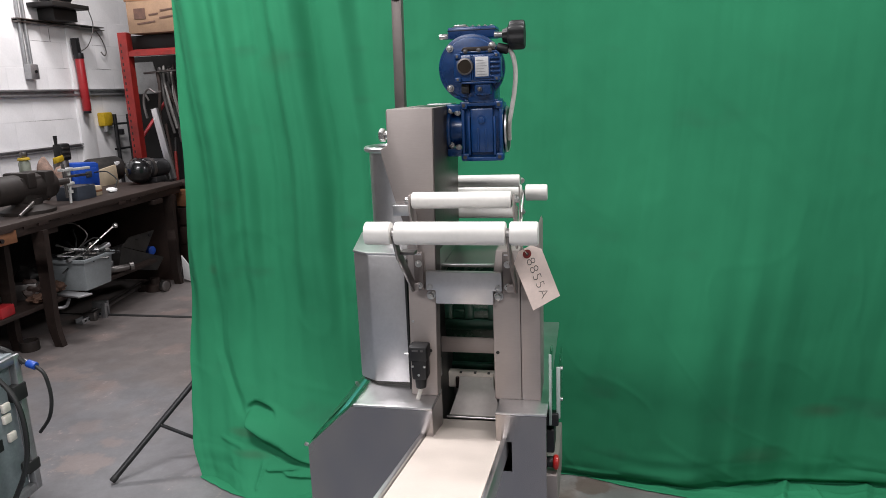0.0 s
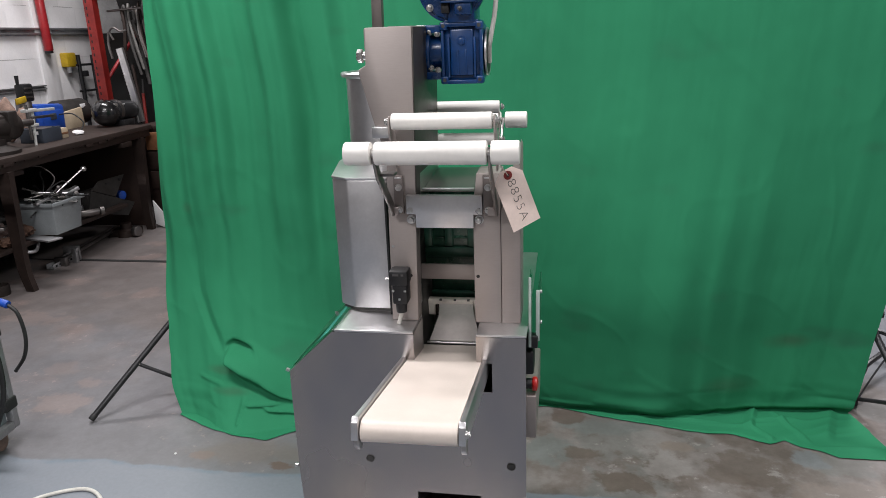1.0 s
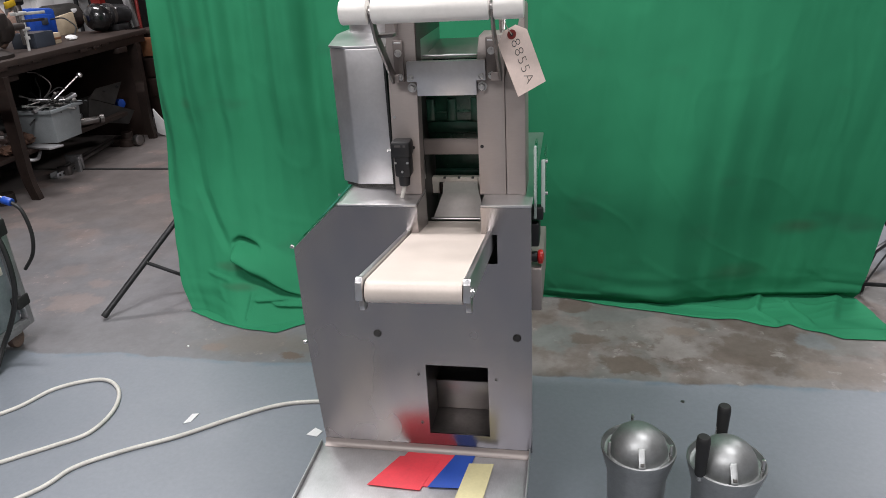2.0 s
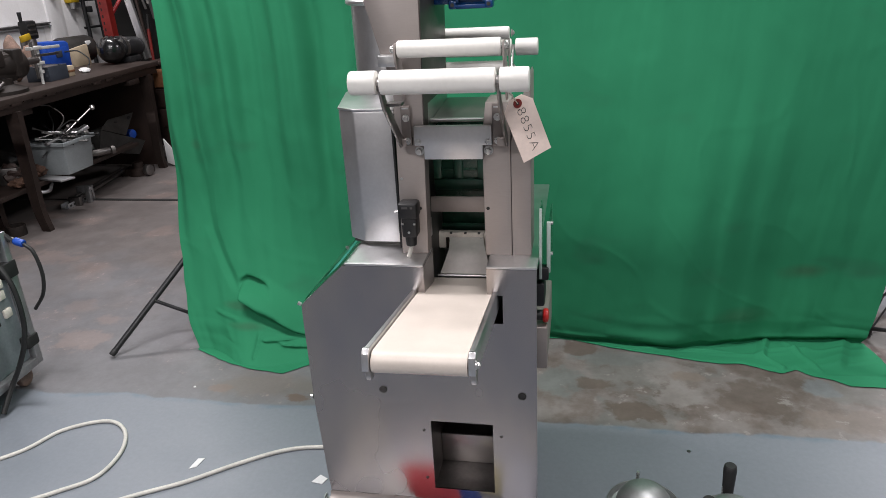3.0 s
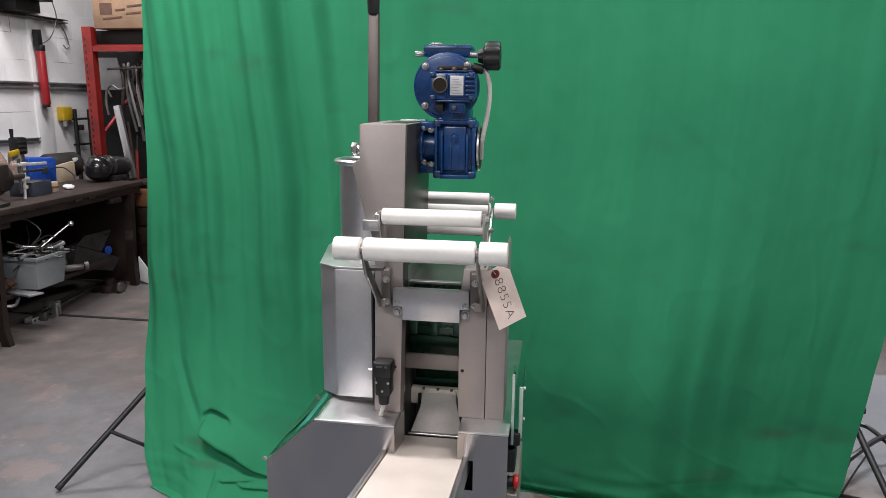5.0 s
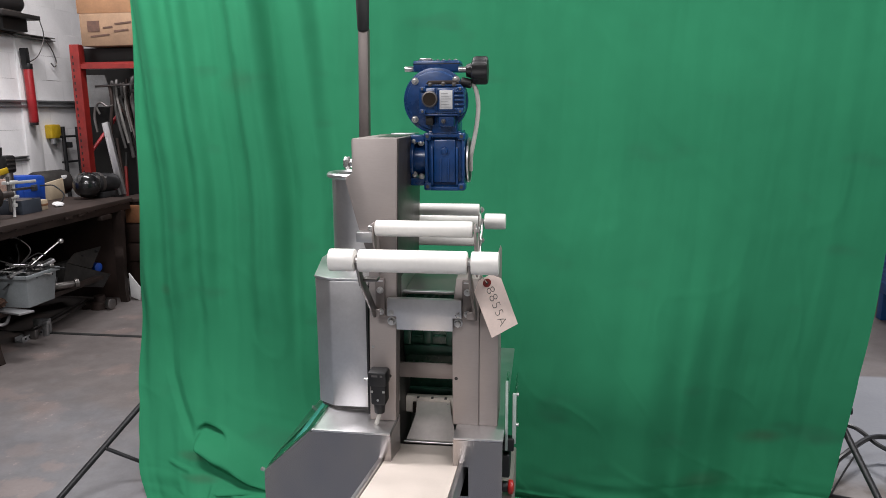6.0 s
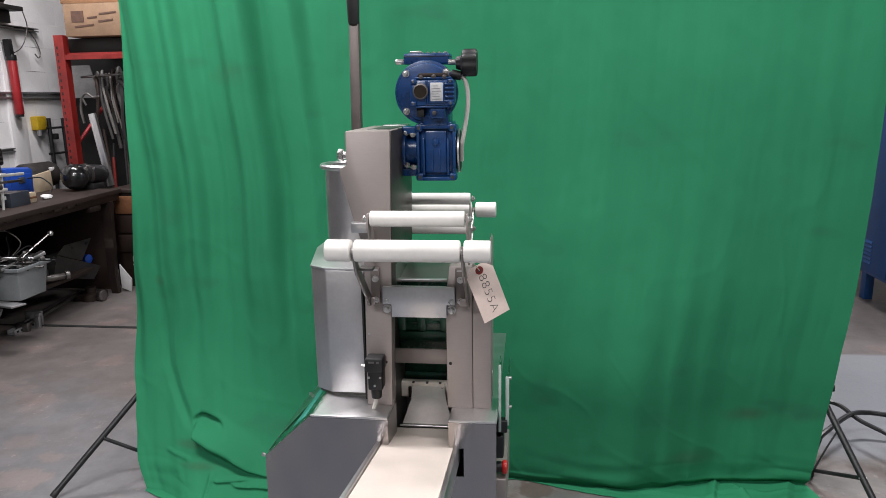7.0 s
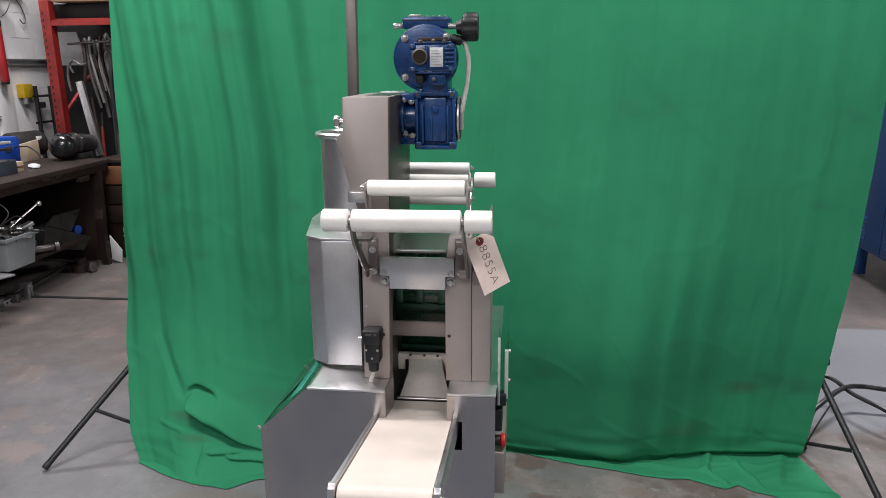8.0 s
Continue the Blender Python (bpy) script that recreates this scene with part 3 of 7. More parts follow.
def wall_blocks():
    """Painted blocks in running bond, standing a little proud of their joints."""
    long, high = 0.398, 0.194
    me = mesh_of("concrete_block", box(bm_new(), -0.010, 0.012, -long / 2, long / 2, -high / 2, high / 2, 0.0006, segments=1), WALL_WHITE, 0)
    base = ORIGIN[wall_left.name]
    for k in range(12):
        z = 1.722 + 0.203 * (k - 4.5)
        for n in range(8):
            y = 2.30 + 0.406 * n + (0.203 if k % 2 else 0.0)
            if y + long / 2 > 5.29:
                continue
            ob = new("concrete_block", me)
            ob.parent = wall_left
            ob.location = Vector((-3.962, y, z)) - base


wall_blocks()


def joint_cracks():
    """Dark hairline cracks where the paint has opened along some of the block joints."""
    for y0, y1, z, tall in ((3.59, 3.815, 1.927, 0.0045), (3.82, 3.96, 1.724, 0.003), (4.27, 4.51, 1.726, 0.004), (3.40, 3.94, 1.318, 0.0028), (4.30, 4.53, 1.927, 0.0025), (3.02, 3.24, 1.521, 0.0025), (2.62, 2.98, 1.724, 0.003)):
        bm = bm_new()
        steps = 10
        for k in range(steps):
            a, b = y0 + (y1 - y0) * k / steps, y0 + (y1 - y0) * (k + 1) / steps
            half = tall / 2 * (0.35 + 0.65 * math.sin(math.pi * (k + 0.5) / steps)) * (0.8 + 0.4 * noise.noise((a * 9, z * 5, 0.3)))
            mid = z + 0.0016 * noise.noise((a * 14, z * 3, 2.0))
            box(bm, -3.9512, -3.9496, a, b + 0.0002, mid - half, mid + half)
        part("joint_crack", bm, CRACK, wall_left)
    bm = box(bm_new(), -3.9512, -3.9494, 3.811, 3.8155, 1.929, 2.035)
    part("joint_crack", bm, CRACK, wall_left)


joint_cracks()


def fixture(x, y, z, wide):
    base = thing("ceiling_light", (x, y, z + 0.12), "unseen white fluorescent strip light assumed under the ceiling", "lamp", "ceiling strip lights")
    h = wide / 2
    part("housing", box(bm_new(), x - 0.62, x + 0.62, y - h, y + h, z + 0.035, z + 0.12, 0.01), WALL_PLAIN, base)
    if z < 3.2:
        for s in (-0.5, 0.5):
            part("hanger", rod(bm_new(), (x + s, y, z + 0.12), (x + s, y, 3.4), 0.004, sides=8), GALV, base)
    for s in (-0.5, 0.5):
        part("fluorescent_tube", rod(bm_new(), (x - 0.6, y + s * h, z + 0.018), (x + 0.6, y + s * h, z + 0.018), 0.013, sides=12), LAMP_GLOW, base)


for lx, ly, lz, lp, lw in LAMPS:
    fixture(lx, ly, lz, lw)


def wall_column():
    bm = bm_new()
    box(bm, -3.962, -3.935, 3.99, 4.18, 0.0, 3.4, 0.004)
    single("trim", bm, WALL_WHITE, (-3.95, 4.08, 0), "white painted flat column strip on the wall", "trim", kind="structure")


wall_column()


def wall_rail(y0, y1, z0, z1, x1, mat, label):
    base = thing("wall_rail", (-3.95, (y0 + y1) / 2, z0), label, "rail")
    bm = bm_new()
    t = (z1 - z0) * 0.28
    box(bm, -3.95, x1, y0, y1, z0, z0 + t, 0.001)
    box(bm, -3.95, x1, y0, y1, z1 - t, z1, 0.001)
    box(bm, -3.95, -3.944, y0, y1, z0, z1)
    part("channel", bm, mat, base)


wall_rail(2.2, 4.72, 1.502, 1.556, -3.915, GALV, "grey steel channel rail fixed along the block wall")
wall_rail(2.2, 3.985, 1.075, 1.11, -3.92, GALV, "thin grey steel rail low on the block wall")
wall_rail(3.45, 4.43, 2.05, 2.08, -3.90, STEEL_DARK, "dark steel bar under the wall shelf")


def conduit():
    base = thing("conduit", (-3.93, 3.52, 1.63), "grey electrical conduits with a junction box on the wall", "conduit")
    for y in (3.50, 3.555):
        part("pipe", rod(bm_new(), (-3.932, y, 1.74), (-3.932, y, 3.4), 0.013, sides=14), GALV, base)
    bm = box(bm_new(), -3.95, -3.885, 3.487, 3.572, 1.632, 1.745, 0.008)
    part("junction_box", bm, GALV, base)
    part("switch", rod(bm_new(), (-3.888, 3.535, 1.69), (-3.876, 3.535, 1.69), 0.011, sides=14), BLACK, base)


conduit()


def wall_shelf():
    base = thing("wall_shelf", (-3.83, 3.82, 2.17), "dark steel shelf plate fixed to the wall", "shelf")
    part("plate", box(bm_new(), -3.95, -3.72, 3.62, 4.03, 2.172, 2.205, 0.003), DARK_SHEET, base)
    part("block", box(bm_new(), -3.95, -3.80, 3.72, 3.98, 2.08, 2.172, 0.006), DARK_SHEET, base)
    m = thing("electric_motor", (-3.82, 3.80, 2.205), "small dark electric motor lying on the wall shelf", "motor")
    bm = rod(bm_new(), (-3.83, 3.66, 2.285), (-3.82, 3.90, 2.285), 0.08, sides=28, bevel=0.012)
    part("body", bm, BLACK, m)
    part("end_cap", rod(bm_new(), (-3.82, 3.90, 2.285), (-3.817, 3.94, 2.285), 0.06, 0.045, 24), STEEL_DARK, m)
    part("foot", box(bm_new(), -3.89, -3.76, 3.68, 3.88, 2.205, 2.222, 0.003), STEEL_DARK, m)
    w = bm_new()
    tube(w, [(-3.72, 4.02, 2.17), (-3.73, 4.06, 2.05), (-3.77, 4.02, 1.90), (-3.92, 4.05, 1.84)], 0.004)
    single("hanging_wire", w, STEEL_DARK, (-3.71, 4.07, 1.84), "thin wire hanging below the wall shelf", "wire")
    h = bm_new()
    tube(h, [(-3.93, 4.34, 2.06), (-3.92, 4.40, 1.98), (-3.92, 4.44, 1.88), (-3.92, 4.41, 1.84), (-3.92, 4.37, 1.87)], 0.005)
    single("wall_hook", h, STEEL_DARK, (-3.93, 4.38, 1.84), "bent wire hook hanging on the white wall", "hook")


wall_shelf()


def hung_cylinder():
    base = thing("hydraulic_cylinder", (-3.90, 4.03, 1.355), "red hand pump cylinder with black end hung on the wall rail", "tool")
    part("barrel", rod(bm_new(), (-3.888, 4.045, 1.375), (-3.888, 4.040, 1.82), 0.035, sides=26, bevel=0.006), GREASE_RED, base)
    part("collar", rod(bm_new(), (-3.888, 4.040, 1.80), (-3.888, 4.040, 1.845), 0.038, sides=26, bevel=0.003), BLACK, base)
    part("neck", box(bm_new(), -3.915, -3.865, 4.0, 4.05, 1.83, 1.965, 0.006, pose(0, 0, 0, 3, 0, 0)), BLACK, base)
    part("rod", rod(bm_new(), (-3.888, 4.062, 1.84), (-3.888, 4.06, 1.97), 0.008, sides=12), GALV, base)
    part("foot", rod(bm_new(), (-3.888, 4.045, 1.355), (-3.888, 4.045, 1.385), 0.031, sides=26, bevel=0.004), BLACK, base)


hung_cylinder()


def wall_sundries():
    base = thing("yellow_switch_box", (-3.95, 4.30, 1.23), "yellow plastic box fixed on the white wall", "box")
    part("shell", box(bm_new(), -3.95, -3.88, 4.235, 4.355, 1.236, 1.354, 0.012), YELLOW, base)
    part("spout", rod(bm_new(), (-3.90, 4.27, 1.19), (-3.90, 4.27, 1.24), 0.02, sides=14), GALV, base)
    rack = thing("rod_stand", (-3.85, 4.45, 0.9), "black upright rods with cross bars by the wall", "stand")
    for y, z in ((4.375, 1.335), (4.565, 1.33)):
        part("rod", rod(bm_new(), (-3.88, y, 0.0), (-3.88, y, z), 0.017, sides=12), BLACK_TUBE, rack)
    for z in (1.03, 1.25):
        part("cross_bar", rod(bm_new(), (-3.88, 4.33, z), (-3.88, 4.62, z), 0.010, sides=10), BLACK_TUBE, rack)
    part("clamp", box(bm_new(), -3.90, -3.86, 4.42, 4.46, 1.15, 1.20, 0.006), BLACK_TUBE, rack)


wall_sundries()


# ---- pallet rack behind the bench ----
def pallet_rack():
    base = thing("pallet_rack", (-2.3, 4.4, 0), "red steel pallet rack with boxes on its beam", "rack")

    def post(x, y):
        bm = bm_new()
        prism(bm, [(x - 0.05, y), (x + 0.028, y), (x + 0.028, y + 0.07), (x + 0.020, y + 0.07), (x + 0.020, y + 0.006), (x - 0.042, y + 0.006), (x - 0.042, y + 0.07), (x - 0.05, y + 0.07)], 0.0, 1.977, "z", 0.0015, 1)
        p = part("post", bm, RACK_RED, base)
        for k in range(22):
            part("slot", box(bm_new(), x - 0.034, x - 0.022, y - 0.0008, y + 0.001, 0.82 + 0.05 * k, 0.842 + 0.05 * k), DARK_SHEET, p)

    for x in (-3.392, -0.9):
        for y in (3.95, 4.85):
            post(x, y)
    for y in (3.955, 4.86):
        bm = bm_new()
        prism(bm, [(y, 1.790), (y + 0.045, 1.790), (y + 0.045, 1.843), (y + 0.03, 1.843), (y + 0.03, 1.828), (y, 1.828)], -3.364, -0.95, "x", 0.001, 1)
        part("beam", bm, RACK_RED, base)
    part("brace", rod(bm_new(), (-3.42, 4.0, 1.09), (-3.28, 4.33, 1.48), 0.014, sides=10), GREASE_RED, base)
    part("brace", rod(bm_new(), (-3.38, 4.02, 0.42), (-3.38, 4.85, 1.02), 0.016, sides=10), RACK_RED, base)
    # the shadowed gap below the cartons is put into the deck's dark colour
    part("deck", box(bm_new(), -3.50, -0.95, 4.05, 4.88, 1.846, 1.955, 0.006), DARK_SHEET, base, "timber deck, darkened for the shadow below the cartons")


pallet_rack()


def carton(name, x0, x1, y0, y1, z0, z1, mat, label, turn=0.0):
    c = ((x0 + x1) / 2, (y0 + y1) / 2, z0)
    base = thing(name, c, label, "box", "cartons on the rack")
    body = part("carton", box(bm_new(), x0, x1, y0, y1, z0, z1, 0.006), mat, base)
    part("flap", box(bm_new(), x0 + 0.004, x1 - 0.004, y0 + 0.004, (y0 + y1) / 2 - 0.003, z1, z1 + 0.004, 0.001), mat, base)
    part("flap", box(bm_new(), x0 + 0.004, x1 - 0.004, (y0 + y1) / 2 + 0.003, y1 - 0.004, z1, z1 + 0.004, 0.001), mat, base)
    base.rotation_euler = (0, 0, radians(turn))
    return base, body


c1, b1 = carton("cardboard_box", -3.335, -2.55, 3.955, 4.45, 1.962, 2.203, CARDBOARD, "brown cardboard box with faded print on the rack")
bars = bm_new()
box(bars, -3.27, -3.17, 3.951, 3.956, 2.07, 2.15)
part("print", bars, PRINT, c1, "faded brown printed mark")
for bx0, bx1, bz in ((-3.25, -3.09, 2.04), (-3.14, -3.06, 2.10), (-3.05, -2.93, 2.075), (-3.04, -2.90, 2.13)):
    part("print", box(bm_new(), bx0, bx1, 3.951, 3.956, bz - 0.006, bz + 0.006, 0, pose(0, 0, 0, 0, -5, 0)), PRINT, c1, "faded brown printed bar")
c2, b2 = carton("cardboard_box", -3.36, -2.50, 3.97, 4.46, 2.208, 2.46, CARDBOARD_OR, "orange-brown cardboard box stacked on another box", 1.0)


def rack_clutter():
    """Hoses, pipes and strips kept under the rack's beam."""
    # dark sheet added behind the posts as the rack's inner shade
    back = thing("rack_shade_sheet", (-2.1, 4.80, 0), "dark sheet added as shade behind the rack posts", "panel")
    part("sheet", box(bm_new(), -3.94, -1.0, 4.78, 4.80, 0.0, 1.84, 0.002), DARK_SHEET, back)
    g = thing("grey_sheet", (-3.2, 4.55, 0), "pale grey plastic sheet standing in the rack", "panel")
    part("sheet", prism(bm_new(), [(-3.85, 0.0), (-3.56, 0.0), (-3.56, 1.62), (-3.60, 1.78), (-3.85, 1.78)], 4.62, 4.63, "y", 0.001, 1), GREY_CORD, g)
    # black box added to fill the shaded space under the beam
    d = thing("rack_shade_box", (-3.1, 4.5, 0), "black box added as shade under the rack", "box")
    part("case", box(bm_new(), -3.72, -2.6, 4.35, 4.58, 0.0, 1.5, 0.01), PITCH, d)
    s = thing("metal_strip", (-3.12, 3.93, 0.8), "pale aluminium extrusion leaning on the bench end", "strip")
    bm = bm_new()
    box(bm, -0.026, 0.026, -0.012, 0.012, -0.29, 0.29, 0.002)
    box(bm, -0.026, -0.016, -0.017, -0.012, -0.29, 0.29)
    box(bm, 0.016, 0.026, -0.017, -0.012, -0.29, 0.29)
    bmesh.ops.transform(bm, verts=bm.verts, matrix=pose(-3.135, 3.935, 1.09, -3, -11, 0))
    part("extrusion", bm, STEEL_LIGHT, s)
    rnd = random.Random(4)
    for k in range(9):
        x = -3.19 + 0.045 * k + rnd.uniform(-0.012, 0.012)
        y = 4.04 + rnd.uniform(0, 0.16)
        top, low = 1.69 + rnd.uniform(-0.08, 0.03), rnd.uniform(0.85, 1.3)
        sway = rnd.uniform(-0.02, 0.09)
        mat = rnd.choice([HOSE_GREY, HOSE_GREY, RUBBER, BENCH, RUBBER])
        bm = bm_new()
        tube(bm, [(x - 0.008, y + 0.03, top - 0.06), (x, y, top), (x + 0.02, y - 0.02, top - 0.12), (x + 0.35 * sway, y - 0.03, (top + low) / 2), (x + sway, y, low)], rnd.uniform(0.008, 0.017), 7, 8)
        single("hanging_hose", bm, mat, (x, y, low), "grey hose or pipe hanging under the rack beam", "hose", "hoses under the rack")
    for k in range(16):
        x = -3.225 + 0.020 * k + rnd.uniform(-0.01, 0.01)
        y = 4.10 + rnd.uniform(0, 0.06)
        top, low = 1.705 + rnd.uniform(-0.04, 0.03), rnd.uniform(1.15, 1.5)
        sway = rnd.uniform(0.0, 0.10)
        bm = bm_new()
        tube(bm, [(x - rnd.uniform(-0.01, 0.05), y + 0.03, top - rnd.uniform(0.0, 0.12)), (x, y, top), (x + rnd.uniform(-0.02, 0.04), y - 0.02, top - 0.10), (x + 0.5 * sway, y - 0.03, (top + low) / 2), (x + sway, y, low)], rnd.uniform(0.006, 0.011), 7, 8)
        single("hanging_hose", bm, rnd.choice([HOSE_GREY, TAUPE, HOSE_PALE, BENCH]), (x, y, low), "thin pale grey hose hanging under the rack beam", "hose", "hoses under the rack")
    for k in range(9):
        x = -3.34 + 0.060 * k + rnd.uniform(-0.02, 0.02)
        y = 4.13 + rnd.uniform(0, 0.05)
        high, tilt = rnd.uniform(0.95, 1.36), rnd.uniform(-0.12, 0.14)
        bm = rod(bm_new(), (x, y, 0.0), (x + tilt, y + 0.04, high), rnd.uniform(0.008, 0.020), sides=10, bevel=0.002)
        single("leaning_pipe", bm, (BENCH, RUBBER, RACK_RED, BROWN_SHEET, RUBBER, HOSE_GREY, BENCH, RUBBER, RUST)[k], (x, y, 0.0), "dark pipe leaning among scrap under the rack", "pipe", "pipes under the rack")
    bd = prism(bm_new(), [(-3.165, 0.0), (-2.55, 0.0), (-2.55, 1.36), (-3.105, 1.36)], 4.24, 4.256, "y", 0.002, 1)
    single("taupe_board", bd, TAUPE, (-2.85, 4.248, 0), "faded taupe board standing under the rack", "panel")
    bar = bm_new()
    rod(bar, (-3.34, 4.09, 1.66), (-2.5, 4.09, 1.70), 0.009, sides=10)
    single("hanging_bar", bar, STEEL_DARK, (-2.9, 4.09, 1.65), "dark steel bar carrying hoses under the rack", "bar")
    hook = bm_new()
    tube(hook, [(-3.24, 3.96, 1.44), (-3.26, 3.955, 1.50), (-3.22, 3.95, 1.53), (-3.17, 3.955, 1.50), (-3.12, 3.96, 1.51)], 0.008)
    tube(hook, [(-3.27, 3.955, 1.50), (-3.285, 3.955, 1.40), (-3.27, 3.955, 1.30)], 0.010)
    single("pipe_hook", hook, STEEL_DARK, (-3.2, 3.955, 1.3), "pale bent pipe hook hanging beside the post", "hook")


rack_clutter()


# ---- workbench ----
def workbench():
    base = thing("workbench", (-3.3, 2.6, 0), "dark rusty steel workbench crowded with tools", "workbench")
    part("benchtop", prism(bm_new(), [(-2.832, 1.1), (-2.915, 3.78), (-3.90, 3.78), (-3.90, 1.1)], 0.766, 0.80, "z", 0.004), BENCH_TOP, base)
    part("apron", prism(bm_new(), [(-2.845, 1.1), (-2.928, 3.76), (-2.945, 3.76), (-2.862, 1.1)], 0.715, 0.766, "z", 0.002), BENCH, base)
    rnd = random.Random(11)
    y = 1.15
    while y < 3.70:
        step = rnd.uniform(0.05, 0.16)
        x = -2.8375 - 0.031 * (y - 1.1)
        part("rust_scale", box(bm_new(), x - 0.004, x + 0.0035, y, y + step * 0.8, 0.768 - rnd.uniform(0.0, 0.022), 0.774, 0.002), rnd.choice([BENCH, BENCH, BROWN_SHEET]), base)
        y += step
    for y in (2.25, 3.35):
        part("cleat", box(bm_new(), -2.95, -2.90, y, y + 0.12, 0.68, 0.715, 0.003), BENCH, base)

    def leg(x, y, flare):
        bm = bm_new()
        pts = [(x, 0.72), (x - 0.004, 0.40), (x - 0.012 + flare * 0.3, 0.14), (x + flare, 0.0)]
        line = glide([(a, y, b) for a, b in pts], 6)
        for p, q in zip(line, line[1:]):
            w, v = 0.027 + 0.022 * p.z, 0.027 + 0.022 * q.z
            prism(bm, [(p.x - w, p.z), (p.x + w, p.z), (q.x + v, q.z), (q.x - v, q.z)], y - 0.02, y + 0.02, "y")
        bmesh.ops.remove_doubles(bm, verts=bm.verts, dist=1e-5)
        part("leg", bm, BENCH, base)

    for x, y, f in ((-2.895, 2.215, 0.02), (-3.09, 2.12, 0.0), (-2.87, 1.25, 0.02), (-2.95, 3.62, 0.0), (-3.82, 1.25, 0.0), (-3.82, 3.6, 0.0)):
        leg(x, y, f)
    part("lower_shelf", box(bm_new(), -3.80, -2.93, 1.15, 3.35, 0.245, 0.272, 0.003), BENCH, base)
    # dark sheet added at the back to stand in for under-bench shade
    part("shade_panel", box(bm_new(), -3.88, -3.86, 1.1, 3.78, 0.05, 0.74, 0.002), DARK_SHEET, base)
    part("end_panel", box(bm_new(), -3.86, -3.06, 3.72, 3.74, 0.0, 0.76, 0.002), BROWN_SHEET, base)
    dr = part("drawer", box(bm_new(), -2.885, -2.868, 1.80, 2.02, 0.69, 0.762, 0.004), WOOD, base, "orange-brown wooden drawer front")
    part("knob", rod(bm_new(), (-2.868, 1.90, 0.72), (-2.85, 1.90, 0.72), 0.012, sides=12), BLACK, dr)


workbench()


def drawer_chest():
    base = thing("drawer_chest", (-2.88, 3.86, 0), "brown wooden drawer chest at the end of the bench", "chest")
    part("carcass", box(bm_new(), -3.04, -2.60, 3.82, 4.12, 0.0, 0.76, 0.004), BROWN_SHEET, base)
    for z in (0.595, 0.44, 0.285):
        d = part("drawer", box(bm_new(), -3.0, -2.64, 3.80, 3.82, z, z + 0.14, 0.004), WOOD if z > 0.5 else BROWN_SHEET, base, "wooden drawer front")
        part("knob", rod(bm_new(), (-2.82, 3.785, z + 0.07), (-2.82, 3.80, z + 0.07), 0.013, sides=12), BLACK, d)
    part("top", box(bm_new(), -3.06, -2.58, 3.80, 4.14, 0.76, 0.79, 0.004), BENCH_TOP, base)


drawer_chest()


def vise():
    base = thing("bench_vise", (-3.08, 2.36, 0.80), "large dark cast-iron bench vise bolted to the bench", "vise")
    part("swivel_base", lathe(bm_new(), (-3.08, 2.36, 0.80), [(0.155, 0), (0.155, 0.02), (0.12, 0.035), (0.085, 0.05), (0.085, 0.085), (0, 0.085)]), CAST_IRON, base)
    bm = rod(bm_new(), (-3.10, 2.12, 0.950), (-3.07, 2.56, 0.950), 0.086, sides=30, bevel=0.02)
    box(bm, -3.15, -3.01, 2.28, 2.47, 0.86, 1.02, 0.02)
    part("body", bm, CAST_IRON, base)
    part("fixed_jaw", box(bm_new(), -3.17, -2.99, 2.30, 2.37, 0.95, 1.045, 0.012), CAST_IRON, base)
    part("moving_jaw", box(bm_new(), -3.17, -2.99, 2.44, 2.52, 0.88, 1.04, 0.012), CAST_IRON, base)
    part("screw", rod(bm_new(), (-3.07, 2.54, 0.95), (-3.06, 2.70, 0.95), 0.022, sides=16), STEEL_DARK, base)
    part("handle", rod(bm_new(), (-3.06, 2.68, 0.84), (-3.06, 2.68, 1.06), 0.010, sides=12), STEEL_DARK, base)
    lev = thing("hand_lever", (-2.98, 2.20, 0.80), "dark steel lever lying beside the vise", "tool")
    part("bar", rod(bm_new(), (-2.96, 2.16, 0.812), (-2.98, 2.30, 0.87), 0.009, sides=10), STEEL_DARK, lev)


vise()


def heap(name, label, x, y, rx, ry, high, seed):
    base = thing(name, (x, y, 0.80), label, "rag")
    bm = bm_new()
    bmesh.ops.create_icosphere(bm, subdivisions=3, radius=1.0)
    for v in bm.verts:
        k = 1 + 0.16 * noise.noise(v.co * 1.6 + Vector((seed, 0, 0))) + 0.06 * noise.noise(v.co * 5.0)
        v.co = Vector((v.co.x * rx * k, v.co.y * ry * k, max(-high / 2, v.co.z * k * high / 2)))
    bmesh.ops.translate(bm, verts=bm.verts, vec=(x, y, 0.80 + high / 2))
    part("cloth", bm, RAG, base, smooth=180)


